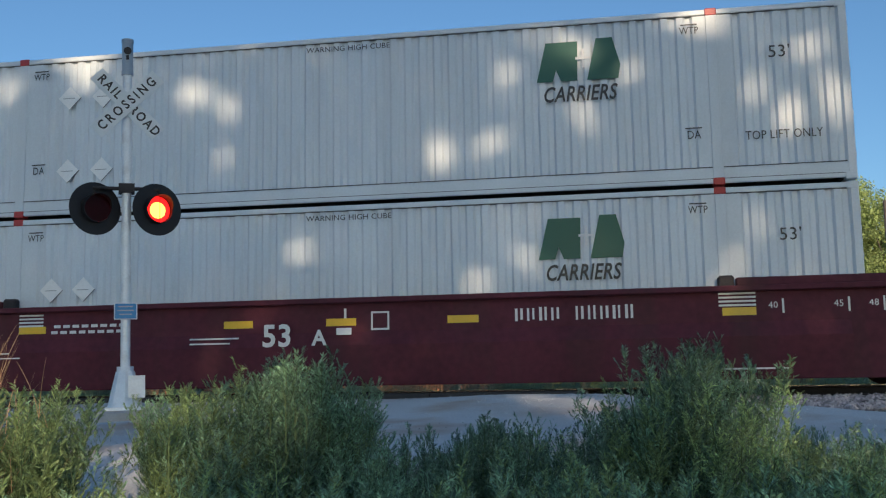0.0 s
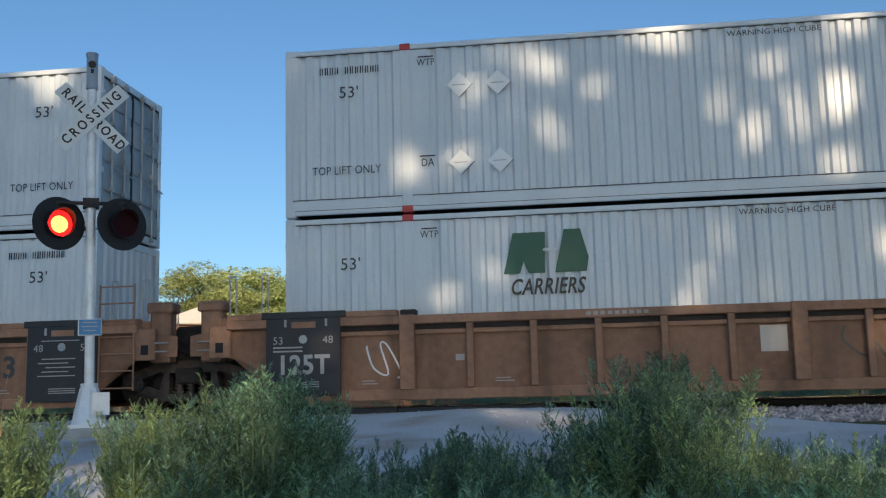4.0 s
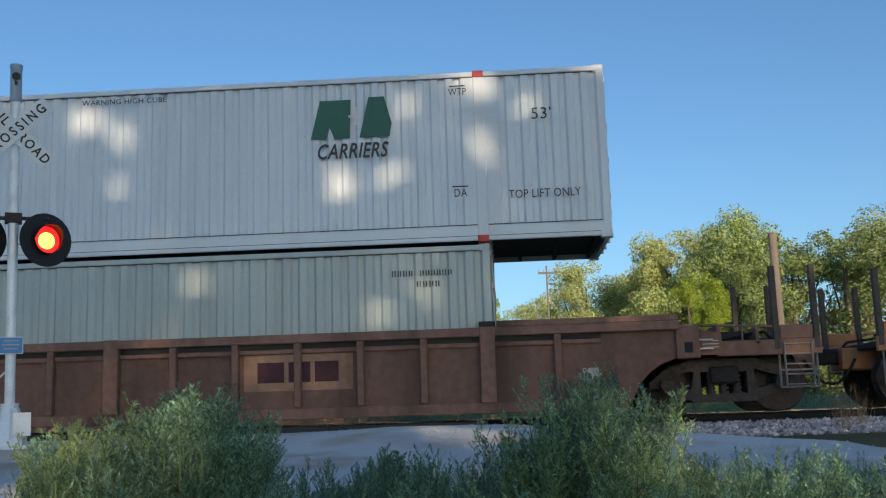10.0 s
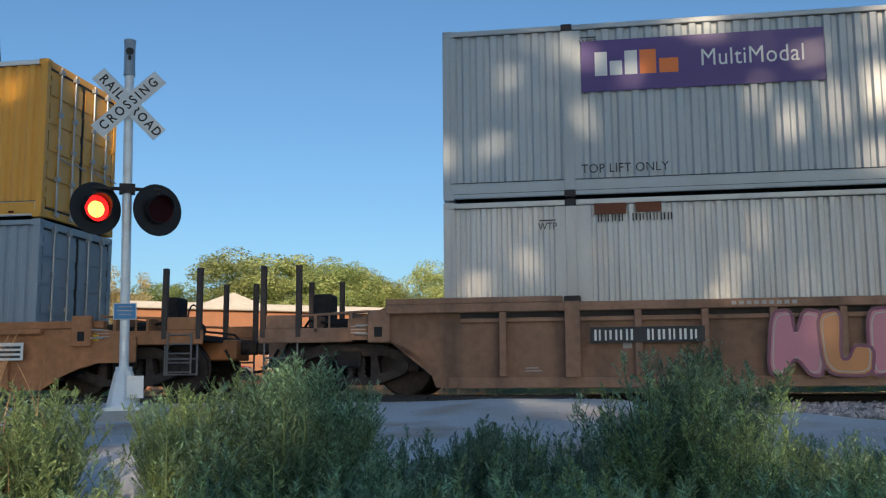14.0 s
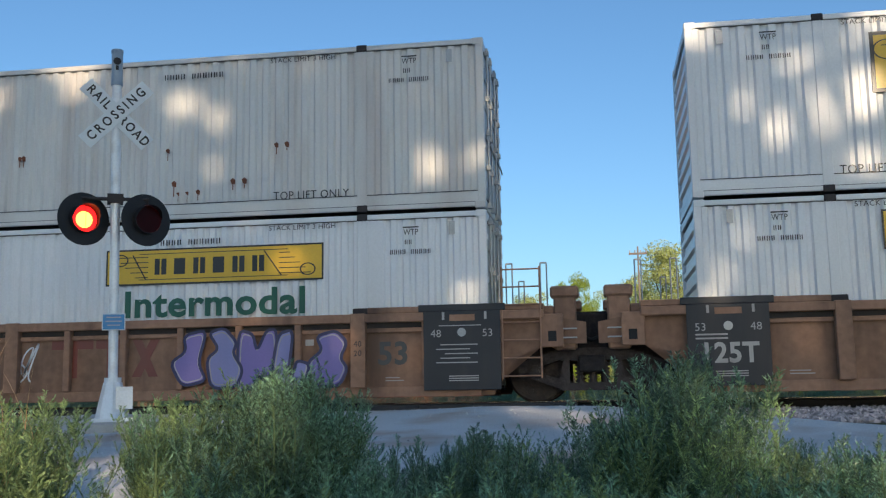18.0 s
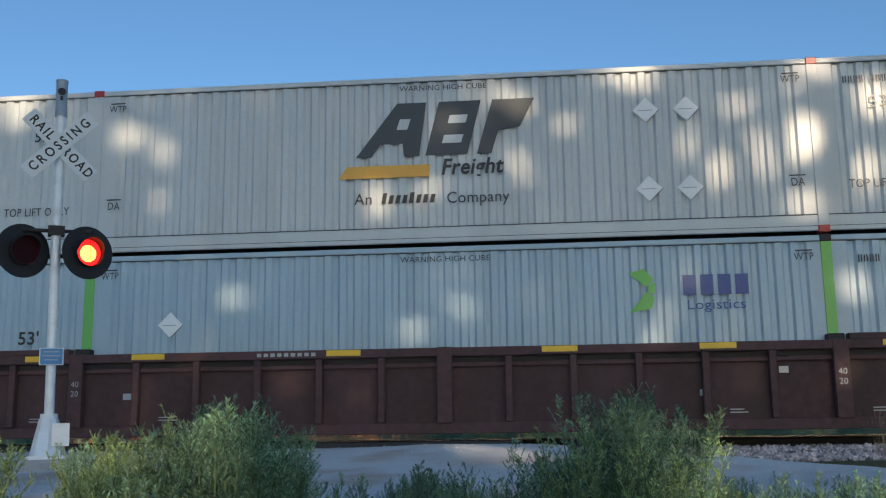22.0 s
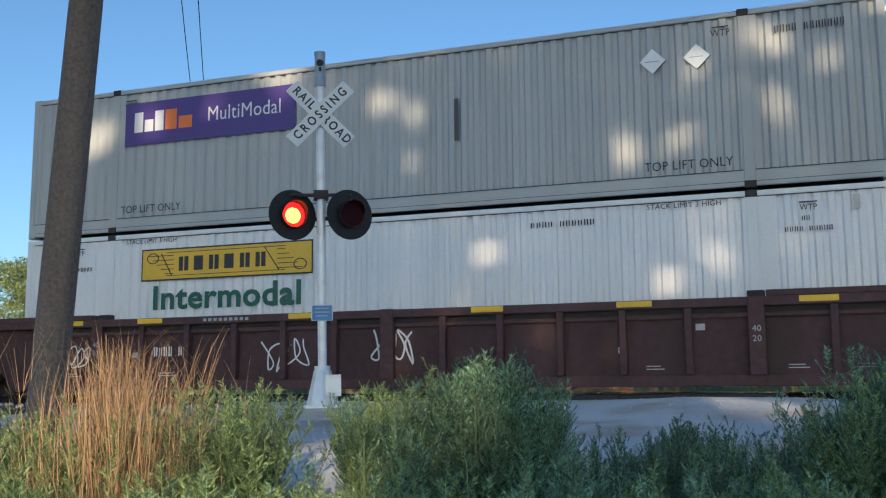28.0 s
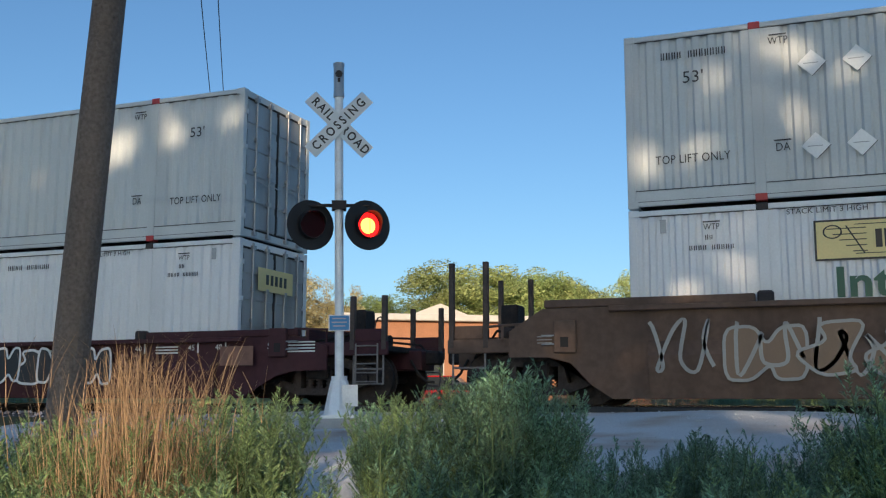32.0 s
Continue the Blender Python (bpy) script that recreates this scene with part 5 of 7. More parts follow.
# B, C, D: an articulated brown car; G, H, I: an articulated tan car
for stacks, paint_mat, word in (("BCD", C_BROWN, "weathered brown"), ("GHI", C_TAN, "weathered tan")):
    for i, s in enumerate(stacks):
        car = well_car("%s ribbed unit of an articulated well car" % word, paint_mat, True, i > 0, i < 2, tall=1.1)
        write("53", LEN - 1.52, Y0, 0.78, 0.5, P_CHAR, car, bold=0.014)
        write("40", LEN - 2.07, Y0 - 0.14, 0.95, 0.13, M_INK, car)
        write("20", LEN - 2.07, Y0 - 0.14, 0.8, 0.13, M_INK, car)
        if s != "H":
            flat("data_sticker", [rect(7.5, 7.9, 0.7, 1.1)], Y0, M_FADED if s in "BCE" else paint_mat, car, "faded sticker")
        small_stencils(car, M_FADED, 200 + i)
        if s in "DI":
            number_board(car, 11.7, 0.82, 1.75, M_BLACK, h=0.17)
            flat("stencil_box", [rect(LEN - 0.8, LEN - 0.3, 0.62, 0.98)], Y0, M_INK, car)
            flat("stencil_box", [rect(LEN - 0.78, LEN - 0.32, 0.64, 0.96)], Y0 - 0.004, paint_mat, car)
            for k in range(3):
                flat("stencil_bar", [rect(LEN - 0.72, LEN - 0.4, 0.68 + k * 0.09, 0.74 + k * 0.09)], Y0 - 0.008, M_INK, car)
        if s in "BG":
            number_board(car, 2.4, 0.82, 1.6, M_BLACK, h=0.17)
        if s == "B":
            for k in range(3):
                scrawl(car, 4.9 + k * 1.15, 5.5 + k * 1.15, 0.5, 1.0, M_DECAL, 40 + k, 0.03, 9)
            scrawl(car, 7.9, 8.7, 0.5, 1.0, M_INK, 44, 0.03, 10)
        if s == "C":
            scrawl(car, 8.6, 9.6, 0.5, 1.05, M_INK, 51, 0.04, 10)
            scrawl(car, 1.4, 2.0, 0.5, 1.0, M_DECAL, 52, 0.03, 9)
        if s == "D":
            scrawl(car, 5.6, 6.4, 0.55, 0.95, M_INK, 53, 0.025, 10)
        if s == "G":
            pink, plum = paint("sprayed pink", (0.50, 0.17, 0.27), amount=0.3), paint("sprayed plum", (0.16, 0.03, 0.10), amount=0.2)
            rust_ = paint("sprayed orange", (0.52, 0.20, 0.07), amount=0.3)
            blobs(car, 5.05, 9.25, 0.24, 1.2, 6, pink, plum, 61, Y0 - 0.125, 1.5, rust_, M_FADED)
        if s == "H":
            mauve, night = paint("sprayed violet", (0.20, 0.16, 0.42), amount=0.2), paint("sprayed navy", (0.03, 0.03, 0.10), amount=0.2)
            dusk = paint("sprayed wine", (0.14, 0.05, 0.09), amount=0.3)
            flat("graffiti", [rect(2.05, 5.35, 0.35, 1.2, 0.3)], Y0 - 0.122, dusk, car, "sprayed dark wine field", 0.003)
            flat("number_bars", [rect(2.6 + k * 0.42 + 0.18 * j, 2.7 + k * 0.42 + 0.18 * j, 0.76, 1.1, 0.05) for k in range(6) for j in range(2)], Y0 - 0.128, M_FADED, car, "pale sprayed block")
            blobs(car, 10.95, 13.9, 0.28, 1.2, 5, mauve, night, 63, Y0 - 0.125, 1.4, paint("sprayed pale blue", (0.26, 0.26, 0.52), amount=0.2), M_FADED)
            flat("graffiti", [rect(8.75, 9.5, 0.98, 1.13), rect(9.05, 9.22, 0.5, 0.98), rect(9.55, 10.1, 0.98, 1.13), rect(9.75, 9.92, 0.5, 0.98), rect(10.2, 10.36, 0.5, 1.12, 0.32), rect(10.5, 10.66, 0.5, 1.12, -0.3)], Y0, paint("faded red paint", (0.19, 0.055, 0.04), amount=0.5), car, "faded red blocks")
            scrawl(car, 8.0, 8.5, 0.4, 1.1, M_DECAL, 71, 0.03, 16)
            scrawl(car, 6.1, 6.9, 0.32, 0.7, M_DECAL, 72, 0.03, 16)
            scrawl(car, 6.0, 6.9, 0.75, 1.1, M_INK, 73, 0.04, 6)
        if s == "I":
            silver = paint("sprayed silver", (0.50, 0.53, 0.56), amount=0.1, rough=0.4)
            for k, (xa, xb, za) in enumerate(((5.2, 5.85, 0.85), (6.06, 6.9, 0.3), (7.1, 7.85, 0.32), (8.4, 9.1, 0.34), (9.3, 10.2, 0.34), (10.4, 11.15, 0.3))):
                blobs(car, xa, xb, za, 1.13, 1, silver, M_INK, 80 + k, Y0 - 0.002)
            flat("graffiti", [rect(10.3, 11.3, 0.62, 1.12)], Y0, paint("sprayed rose", (0.30, 0.12, 0.16), amount=0.4), car, "sprayed rose field", 0.001)
        place_car(car, s)

# E: a russet car
car = well_car("russet brown ribbed well car with open ends", C_RUSSET, True, tall=1.2)
flat("faded_block", [rect(10.42, 10.85, 0.68, 1.0), rect(10.92, 11.27, 0.68, 1.0), rect(11.34, 11.72, 0.68, 1.0)], Y0, C_WINE, car, "faded dark sign blocks")
flat("sign_panel", [rect(10.2, 11.95, 0.55, 1.12)], Y0 + 0.002, C_TAN, car, "lighter repainted panel", 0.002)
scrawl(car, 5.5, 6.6, 0.75, 1.1, M_INKW, 91, 0.03, 12)
flat("data_sticker", [rect(15.55, 15.8, 0.5, 0.75), rect(0.4, 0.62, 0.5, 0.75)], Y0, M_FADED, car, "white sticker")
place_car(car, "E")

# F: the orange car
car = well_car("smooth orange brown well car with yellow reflectors", C_ORANGE, False, tall=1.1, side_top=1.14)
number_board(car, 2.8, 0.83, 2.3, M_BLACK, h=0.15, proud=0.002)
write("53", 15.15, SMOOTH_Y - 0.006, 0.72, 0.44, M_INK, car, bold=0.012)
reflectors(car, (9.52, 11.97, 14.3), 0.83, Y0, 0.46, 0.115)
reflectors(car, (17.0,), 0.94, Y0, 0.46, 0.1)
flat("stencil_band", [rect(10.08, 11.3, 0.80, 0.955), [(11.3, 0.955), (11.42, 0.955), (11.56, 0.84), (11.62, 0.84), (11.82, 0.97), (11.92, 0.97), (11.66, 0.79), (11.6, 0.68), (11.53, 0.68), (11.55, 0.76)]], Y0, M_INKW, car, "white stencilled band")
flat("stencil_box", [rect(15.6, 16.15, 0.62, 0.92)], SMOOTH_Y - 0.006, M_INKW, car)
flat("stencil_bars", [rect(15.64, 16.1, 0.66 + k * 0.08, 0.7 + k * 0.08) for k in range(3)], SMOOTH_Y - 0.01, M_INK, car)
for x, s_ in ((2.07, "40"), (1.2, "45"), (0.6, "48"), (14.1, "40")):
    write(s_, x, Y0, 1.0, 0.14, M_INK, car)
place_car(car, "F")

# J, K, L: dark ribbed cars with yellow strips
for s in "JKL":
    car = well_car("dark umber ribbed well car with yellow reflector strips", C_UMBER, True, tall=0.6)
    reflectors(car, (1.2, 3.0, 6.2, 9.6, 12.0, 14.7), 1.33, -CAR_Y - 0.134, 0.55, 0.09)
    for z, t in ((0.95, "40"), (0.8, "20")):
        write(t, 2.07, Y0 - 0.14, z, 0.13, M_STEEL, car)
        write(t, LEN - 2.07, Y0 - 0.14, z, 0.13, M_STEEL, car)
    small_stencils(car, M_STEEL, ord(s))
    if s == "J":
        flat("data_plate", [rect(15.1, 15.6, 0.75, 1.0)], Y0, C_WINE, car)
    if s == "K":
        scrawl(car, 0.95, 1.8, 0.65, 1.05, M_DECAL, 101, 0.03, 16)
        flat("data_plate", [rect(0.0, 0.5, 0.8, 1.05)], Y0, C_WINE, car)
    if s == "L":
        scrawl(car, 1.2, 1.9, 0.55, 0.95, M_DECAL, 103, 0.025, 16)
        scrawl(car, 5.6, 6.6, 0.45, 1.0, M_DECAL, 104, 0.03, 18)
        scrawl(car, 7.7, 8.6, 0.5, 1.1, M_DECAL, 105, 0.035, 18)
        number_board(car, 3.3, 0.72, 0.75, h=0.18, n=6)
    place_car(car, s)

# M and N: dark smooth cars with sprayed sides
car = well_car("dark wine smooth well car covered in graffiti", C_WINE, False, tall=0.85, side_top=1.21)
number_board(car, 4.2, 0.90, 1.9, h=0.22, n=8)
write("53", 14.0, SMOOTH_Y - 0.006, 0.75, 0.5, C_RUSSET, car, bold=0.01)
blobs(car, 6.1, 9.1, 0.40, 1.12, 5, M_BLACK, M_DECAL, 111, SMOOTH_Y - 0.004)
blobs(car, 10.2, 13.5, 0.42, 1.08, 6, M_BLACK, M_DECAL, 112, SMOOTH_Y - 0.004)
scrawl(car, 9.2, 10.1, 0.5, 1.0, M_STEEL, 117, 0.025, 12, SMOOTH_Y - 0.006)
scrawl(car, -0.3, 1.6, 0.75, 1.1, M_STEEL, 118, 0.03, 14, SMOOTH_Y - 0.006)
for x, t in ((-0.2, "53"), (0.6, "48"), (1.0, "45"), (2.07, "40"), (14.1, "40"), (15.3, "45"), (15.9, "48"), (17.0, "53")):
    write(t, x, Y0, 1.04, 0.15, M_INKW, car)
    flat("stencil_bar", [rect(x + 0.13, x + 0.16, 0.94, 1.13)], Y0, M_INKW, car)
flat("stencil_box", [rect(16.0, 16.7, 0.7, 1.05)], SMOOTH_Y - 0.006, C_RUSSET, car)
flat("stencil_bars", [rect(14.5, 15.0, 0.94 + k * 0.055, 0.965 + k * 0.055) for k in range(3)] + [rect(17.35, 17.9, 0.93 + k * 0.055, 0.955 + k * 0.055) for k in range(4)] + [rect(11.4, 12.7, 1.0, 1.05)], Y0, M_INKW, car)
place_car(car, "M")
car = well_car("sooty tan smooth well car covered in pale graffiti", C_OLD, False, tall=1.35, side_top=1.56)
sand, grey = paint("sprayed sand", (0.20, 0.125, 0.08), amount=0.4), paint("sprayed grey", (0.34, 0.33, 0.31), amount=0.3)
for k in range(5):
    scrawl(car, 0.2 + k * 1.2, 1.5 + k * 1.2, 0.45, 1.3, grey, 130 + k, 0.06, 12, SMOOTH_Y - 0.006)
blobs(car, 1.6, 6.0, 0.4, 1.2, 5, sand, grey, 131, SMOOTH_Y - 0.002)
flat("dark_patch", [rect(6.3, 7.3, 0.85, 1.2)], SMOOTH_Y - 0.004, M_BLACK, car, "black number patch")
number_board(car, 6.45, 0.95, 0.7, h=0.16, n=4)
place_car(car, "N")

# ---- the crossing signal ----
M_MAST = mat("silver painted mast", (0.80, 0.82, 0.84), rough=0.35, metal=0.15, var=0.1, scale=3, fine=40, bump=0.05, dirt=(0.3, 0.26, 0.22), dirt_amount=0.3)
M_BLADE = mat("white reflective sheet", (0.70, 0.74, 0.76), rough=0.35, var=0.05, scale=5, fine=60, bump=0.02)
M_HOOD = mat("black signal paint", (0.014, 0.013, 0.014), rough=0.5, var=0.2, scale=5, fine=50, bump=0.05)
M_BLUE_SIGN = paint("blue sign", (0.03, 0.21, 0.48), amount=0.05)
M_CONCRETE = mat("concrete", (0.42, 0.41, 0.39), rough=0.9, var=0.15, scale=3, fine=40, bump=0.3)
M_LENS = mat("dark red lens", (0.022, 0.001, 0.002), rough=0.35, var=0.2, scale=20, fine=60, bump=0.1, spec=0.1)
M_GLOW = mat("red lamp glow", (1.0, 0.008, 0.006), emit=2.4, var=0.0, bump=0)
M_HOT = mat("lamp filament glow", (1.0, 0.33, 0.04), emit=5.5, var=0.0, bump=0)
M_CAPBLUE = paint("blue grey cap paint", (0.30, 0.36, 0.44), amount=0.3)

def cylinder_hole():
    bm = bmesh.new()
    disc_y(bm, 0, 4.72, 0.05, -0.082, -0.06, 16)
    box(bm, -0.018, 0.018, -0.078, -0.06, 4.60, 4.66)
    return bm


signal = thing("crossing_signal", "silver railroad crossing signal mast with twin red flashing lamps", "crossing signal")
signal.matrix_world = pose(POLE.x + 0.062, POLE.y + 0.032, POLE.z, 0, -1.0, 27.3)
bm = bmesh.new()
tube(bm, (0, 0, 0.3), (0, 0, 4.55), 0.06, 20)
part("mast", bm, M_MAST, signal)
bm = bmesh.new()
tube(bm, (0, 0, 4.40), (0, 0, 4.46), 0.076, 20)
tube(bm, (0, 0, 4.46), (0, 0, 4.88), 0.072, 20)
tube(bm, (0, 0, 4.84), (0, 0, 4.89), 0.078, 20)
part("mast_cap", bm, M_CAPBLUE, signal, "blue grey band cap on the mast")
part("cap_hole", cylinder_hole(), M_HOOD, signal, "dark hole in the cap")
bm = bmesh.new()
box(bm, -0.25, 0.25, -0.25, 0.25, 0.0, 0.05)
tube(bm, (0, 0, 0.05), (0, 0, 0.5), 0.215, 8, 0.115)
tube(bm, (0, 0, 0.5), (0, 0, 0.56), 0.105, 12)
box(bm, 0.04, 0.24, -0.20, 0.02, 0.16, 0.44)
part("base_casting", bm, M_MAST, signal, "flared cast base with a junction box")
part("footing", bevel_box(-0.35, 0.35, -0.35, 0.35, -0.4, 0.01, 0.03), M_CONCRETE, signal, "concrete footing")
for roll, words in ((45, (("RAIL", -0.31), ("ROAD", 0.31))), (-45, (("CROSSING", 0.0),))):
    yy = -0.085 if roll > 0 else -0.10
    blade = part("crossbuck_blade", bevel_box(-0.555, 0.555, -0.006, 0.006, -0.108, 0.108, 0.003), M_BLADE, signal, "white crossbuck blade", at=pose(0, yy, 3.99, 0, roll, 0))
    for w, x in words:
        size = 0.172
        part("lettering", letters(w, size, M_INK, 0.004, 0.0, 0.85, 1.5 if w == "CROSSING" else 1.3), None, blade, at=pose(x, -0.011, 0, 90))
bm = bmesh.new()
tube(bm, (-0.42, -0.02, 2.87), (0.42, -0.02, 2.87), 0.025, 10)
for s in (-1, 1):
    tube(bm, (s * 0.4, -0.02, 2.87), (s * 0.4, 0.02, 2.66), 0.02, 8)
box(bm, -0.1, 0.1, -0.09, 0.09, 2.81, 2.93)
part("lamp_arm", bm, M_DARK, signal)
part("plate_rim", bevel_box(-0.143, 0.143, -0.078, -0.066, 1.157, 1.373, 0.004), M_BLADE, signal, "white rim of the notice plate")
plate = part("notice_plate", bevel_box(-0.13, 0.13, -0.085, -0.07, 1.17, 1.36, 0.004), M_BLUE_SIGN, signal, "small blue notice plate")
flat("notice_bars", [rect(-0.09, 0.09, 1.315, 1.33), rect(-0.10, 0.10, 1.265, 1.28), rect(-0.08, 0.08, 1.215, 1.23)], -0.087, M_CAPBLUE, plate)
SHUTTERS = []
TURN = 25      # degrees by which the lamps are aimed aside
for s in (-1, 1):
    x, z = s * 0.385, 2.60
    lamp = new("signal_lamp")
    lamp.parent = signal
    lamp.matrix_local = pose(x, -0.02, z, 0, 0, TURN)
    bm = bmesh.new()
    disc_y(bm, 0, 0, 0.345, 0.0, 0.03, 40, 0.32)
    part("backboard", bm, M_HOOD, lamp, "round black backboard")
    bm = bmesh.new()
    disc_y(bm, 0, 0, 0.17, 0.02, 0.2, 24)
    part("housing", bm, M_HOOD, lamp)
    hood = bmesh.new()
    n = 30
    rim = []
    for k in range(n + 1):
        a = 2 * math.pi * k / n
        d = -0.082 - 0.10 * max(0.0, math.sin(a)) ** 0.7
        rim.append([hood.verts.new((r * math.cos(a), y, r * math.sin(a))) for r, y in ((0.19, 0.0), (0.185, d), (0.178, d), (0.178, 0.0))])
    for p, q in zip(rim, rim[1:]):
        for i in range(3):
            hood.faces.new((p[i], q[i], q[i + 1], p[i + 1]))
    part("visor", hood, M_HOOD, lamp, "black cowl over the lens")
    bm = bmesh.new()
    disc_y(bm, 0, 0, 0.172, -0.012, 0.0, 32)
    part("lens", bm, M_GLOW, lamp, "glowing red lens")
    bm = bmesh.new()
    disc_y(bm, 0, -0.012, 0.108, -0.02, -0.0125, 24)
    part("bulb", bm, M_HOT, lamp, "bright orange lamp centre")
    # Added part: the shutter hides the always glowing lens while the lamp is off.
    bm = bmesh.new()
    disc_y(bm, 0, 0, 0.1772, -0.001, 0.001, 32)
    sh = part("lamp_shutter", bm, M_LENS, lamp, "added dark red shutter that darkens the lamp", at=pose(0, -0.072, 0))
    SHUTTERS.append((sh, s))

# ---- poles and wires ----
M_WOOD = mat("weathered pole wood", (0.185, 0.15, 0.128), rough=0.9, var=0.45, scale=2.5, fine=35, bump=0.6, streak=True)
M_PALEWOOD = mat("grey brown pole wood", (0.19, 0.16, 0.135), rough=0.9, var=0.25, scale=2.5, fine=35, bump=0.4, streak=True)
M_WIRE = mat("black cable", (0.015, 0.015, 0.015), rough=0.6, var=0.0, bump=0)


def polar(az, r, z=0.0):
    return Vector((-math.sin(radians(az)) * r, math.cos(radians(az)) * r, z))


def utility_pole(label, foot, top, r0, r1, material, arm=None):
    p = thing("utility_pole", label, "utility pole")
    p.location = foot
    d = Vector(top) - Vector(foot)
    bm = bmesh.new()
    tube(bm, (0, 0, -0.4), d, r0, 18, r1)
    part("pole", bm, material, p)
    if arm:
        part("cross_arm", bevel_box(d.x - arm, d.x + arm, d.y - 0.06, d.y + 0.06, d.z - 0.5, d.z - 0.38, 0.01), material, p)
        for k in (-0.9, -0.3, 0.3, 0.9):
            bm = bmesh.new()
            tube(bm, (d.x + k * arm, d.y, d.z - 0.38), (d.x + k * arm, d.y, d.z - 0.22), 0.04, 8)
            part("insulator", bm, M_STEEL, p)
    return p


near_foot = polar(42.2, 8.4, -0.95)
near_top = near_foot + Vector((1.0, -0.2, 12.0))
utility_pole("dark weathered wooden utility pole standing in the weeds", near_foot, near_top, 0.148, 0.098, M_WOOD)
far_foot, far_top = polar(35.1, 31, -0.6), polar(34.75, 31, 9.3)
utility_pole("leaning wooden utility pole beyond the tracks", far_foot, far_top, 0.15, 0.11, M_PALEWOOD)
utility_pole("distant wooden pole with a small crossarm", polar(33.9, 62, -0.6), polar(33.9, 62, 12.4), 0.08, 0.06, M_PALEWOOD, 0.5)
utility_pole("distant power pole with a crossarm", polar(-2.4, 62, -0.6), polar(-2.4, 62, 9.0), 0.075, 0.05, M_PALEWOOD, 0.55)
utility_pole("wooden power pole among the trees", polar(-15.0, 42, -0.6), polar(-15.0, 42, 6.9), 0.2, 0.16, M_PALEWOOD)
utility_pole("slim pale pole among the trees", polar(8.6, 58, -0.6), polar(8.6, 58, 5.0), 0.1, 0.08, M_PALEWOOD)


def cable(a, b, sag):
    cu = bpy.data.curves.new("overhead_wire", "CURVE")
    cu.dimensions, cu.bevel_depth, cu.bevel_resolution = "3D", 0.012, 1
    sp = cu.splines.new("POLY")
    sp.points.add(24)
    for i in range(25):
        f = i / 24
        p = a.lerp(b, f) - Vector((0, 0, sag * 4 * f * (1 - f)))
        sp.points[i].co = (*p, 1)
    cu.materials.append(M_WIRE)
    return tagged(new("overhead_wire", cu), "black overhead wire between utility poles", "wire", "overhead wires")


third_top = polar(33.9, 62, 12.0)
cable(near_top + Vector((-0.75, 0, 0)), far_top, 0.25)
cable(near_top + Vector((-0.35, 0.2, -0.25)), far_top + Vector((0.35, 0.2, -0.05)), 0.3)
for k in (-0.45, 0.45):
    cable(far_top + Vector((k * 0.4, 0, -0.1)), third_top + Vector((k, 0, -0.2)), 0.9)

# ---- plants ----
# Two copies of one leaf colour: the second has sunlight put into it.
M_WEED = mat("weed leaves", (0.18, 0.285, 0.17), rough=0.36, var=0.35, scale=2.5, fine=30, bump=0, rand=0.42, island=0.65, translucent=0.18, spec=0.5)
M_WEED_LIT = mat("yellow green weed leaves", (0.29, 0.385, 0.165), rough=0.4, var=0.3, scale=2.5, fine=30, bump=0, rand=0.3, island=0.55, translucent=0.4, spec=0.4)
M_STALK = mat("weed stalks", (0.12, 0.17, 0.08), rough=0.8, var=0.2, scale=4, fine=30, bump=0, spec=0.2)
M_STRAW = mat("dry straw", (0.46, 0.31, 0.18), rough=0.8, var=0.25, scale=5, fine=30, bump=0, rand=0.15, island=0.35, translucent=0.2, spec=0.2)
M_LEAF = mat("sunlit tree leaves", (0.43, 0.47, 0.17), rough=0.65, var=0.35, scale=0.35, fine=5, bump=0, rand=0.25, island=0.3, translucent=0.3, spec=0.25)
M_LEAF2 = mat("deep green tree leaves", (0.30, 0.37, 0.13), rough=0.65, var=0.45, scale=0.35, fine=5, bump=0, rand=0.2, island=0.35, translucent=0.3, spec=0.25)
M_LEAF3 = mat("thin olive tree leaves", (0.48, 0.41, 0.20), rough=0.65, var=0.35, scale=0.35, fine=5, bump=0, rand=0.2, island=0.35, translucent=0.3, spec=0.25)
M_LEAF4 = mat("bright lime leaves", (0.30, 0.38, 0.04), rough=0.65, var=0.3, scale=0.35, fine=5, bump=0, translucent=0.35, spec=0.25)
M_BARK = mat("tree bark", (0.12, 0.095, 0.075), rough=0.95, var=0.3, scale=2, fine=20, bump=0.7, streak=True)


def quads(name, verts, material):
    """A mesh of loose quads from their corners, four by four: a list, or an array with a row for each corner."""
    co = verts if isinstance(verts, np.ndarray) else np.array([tuple(v) for v in verts], dtype=np.float32)
    n = len(co)
    me = bpy.data.meshes.new(name)
    me.vertices.add(n)
    me.vertices.foreach_set("co", np.ascontiguousarray(co, dtype=np.float32).ravel())
    me.loops.add(n)
    me.loops.foreach_set("vertex_index", np.arange(n, dtype=np.int32))
    me.polygons.add(n // 4)
    me.polygons.foreach_set("loop_start", np.arange(0, n, 4, dtype=np.int32))
    me.update(calc_edges=True)
    me.materials.append(material)
    return me


def placed(me, m):
    """The corners of a mesh after the transform m, as an array."""
    co = np.empty(len(me.vertices) * 3, dtype=np.float32)
    me.vertices.foreach_get("co", co)
    a = np.array(m)
    return co.reshape(-1, 3) @ a[:3, :3].T + a[:3, 3]


def leaf_quad(out, p, d, side, length, width):
    tip = p + d * length
    mid = p + d * length * 0.45
    out += [p, mid + side * width, tip, mid - side * width]


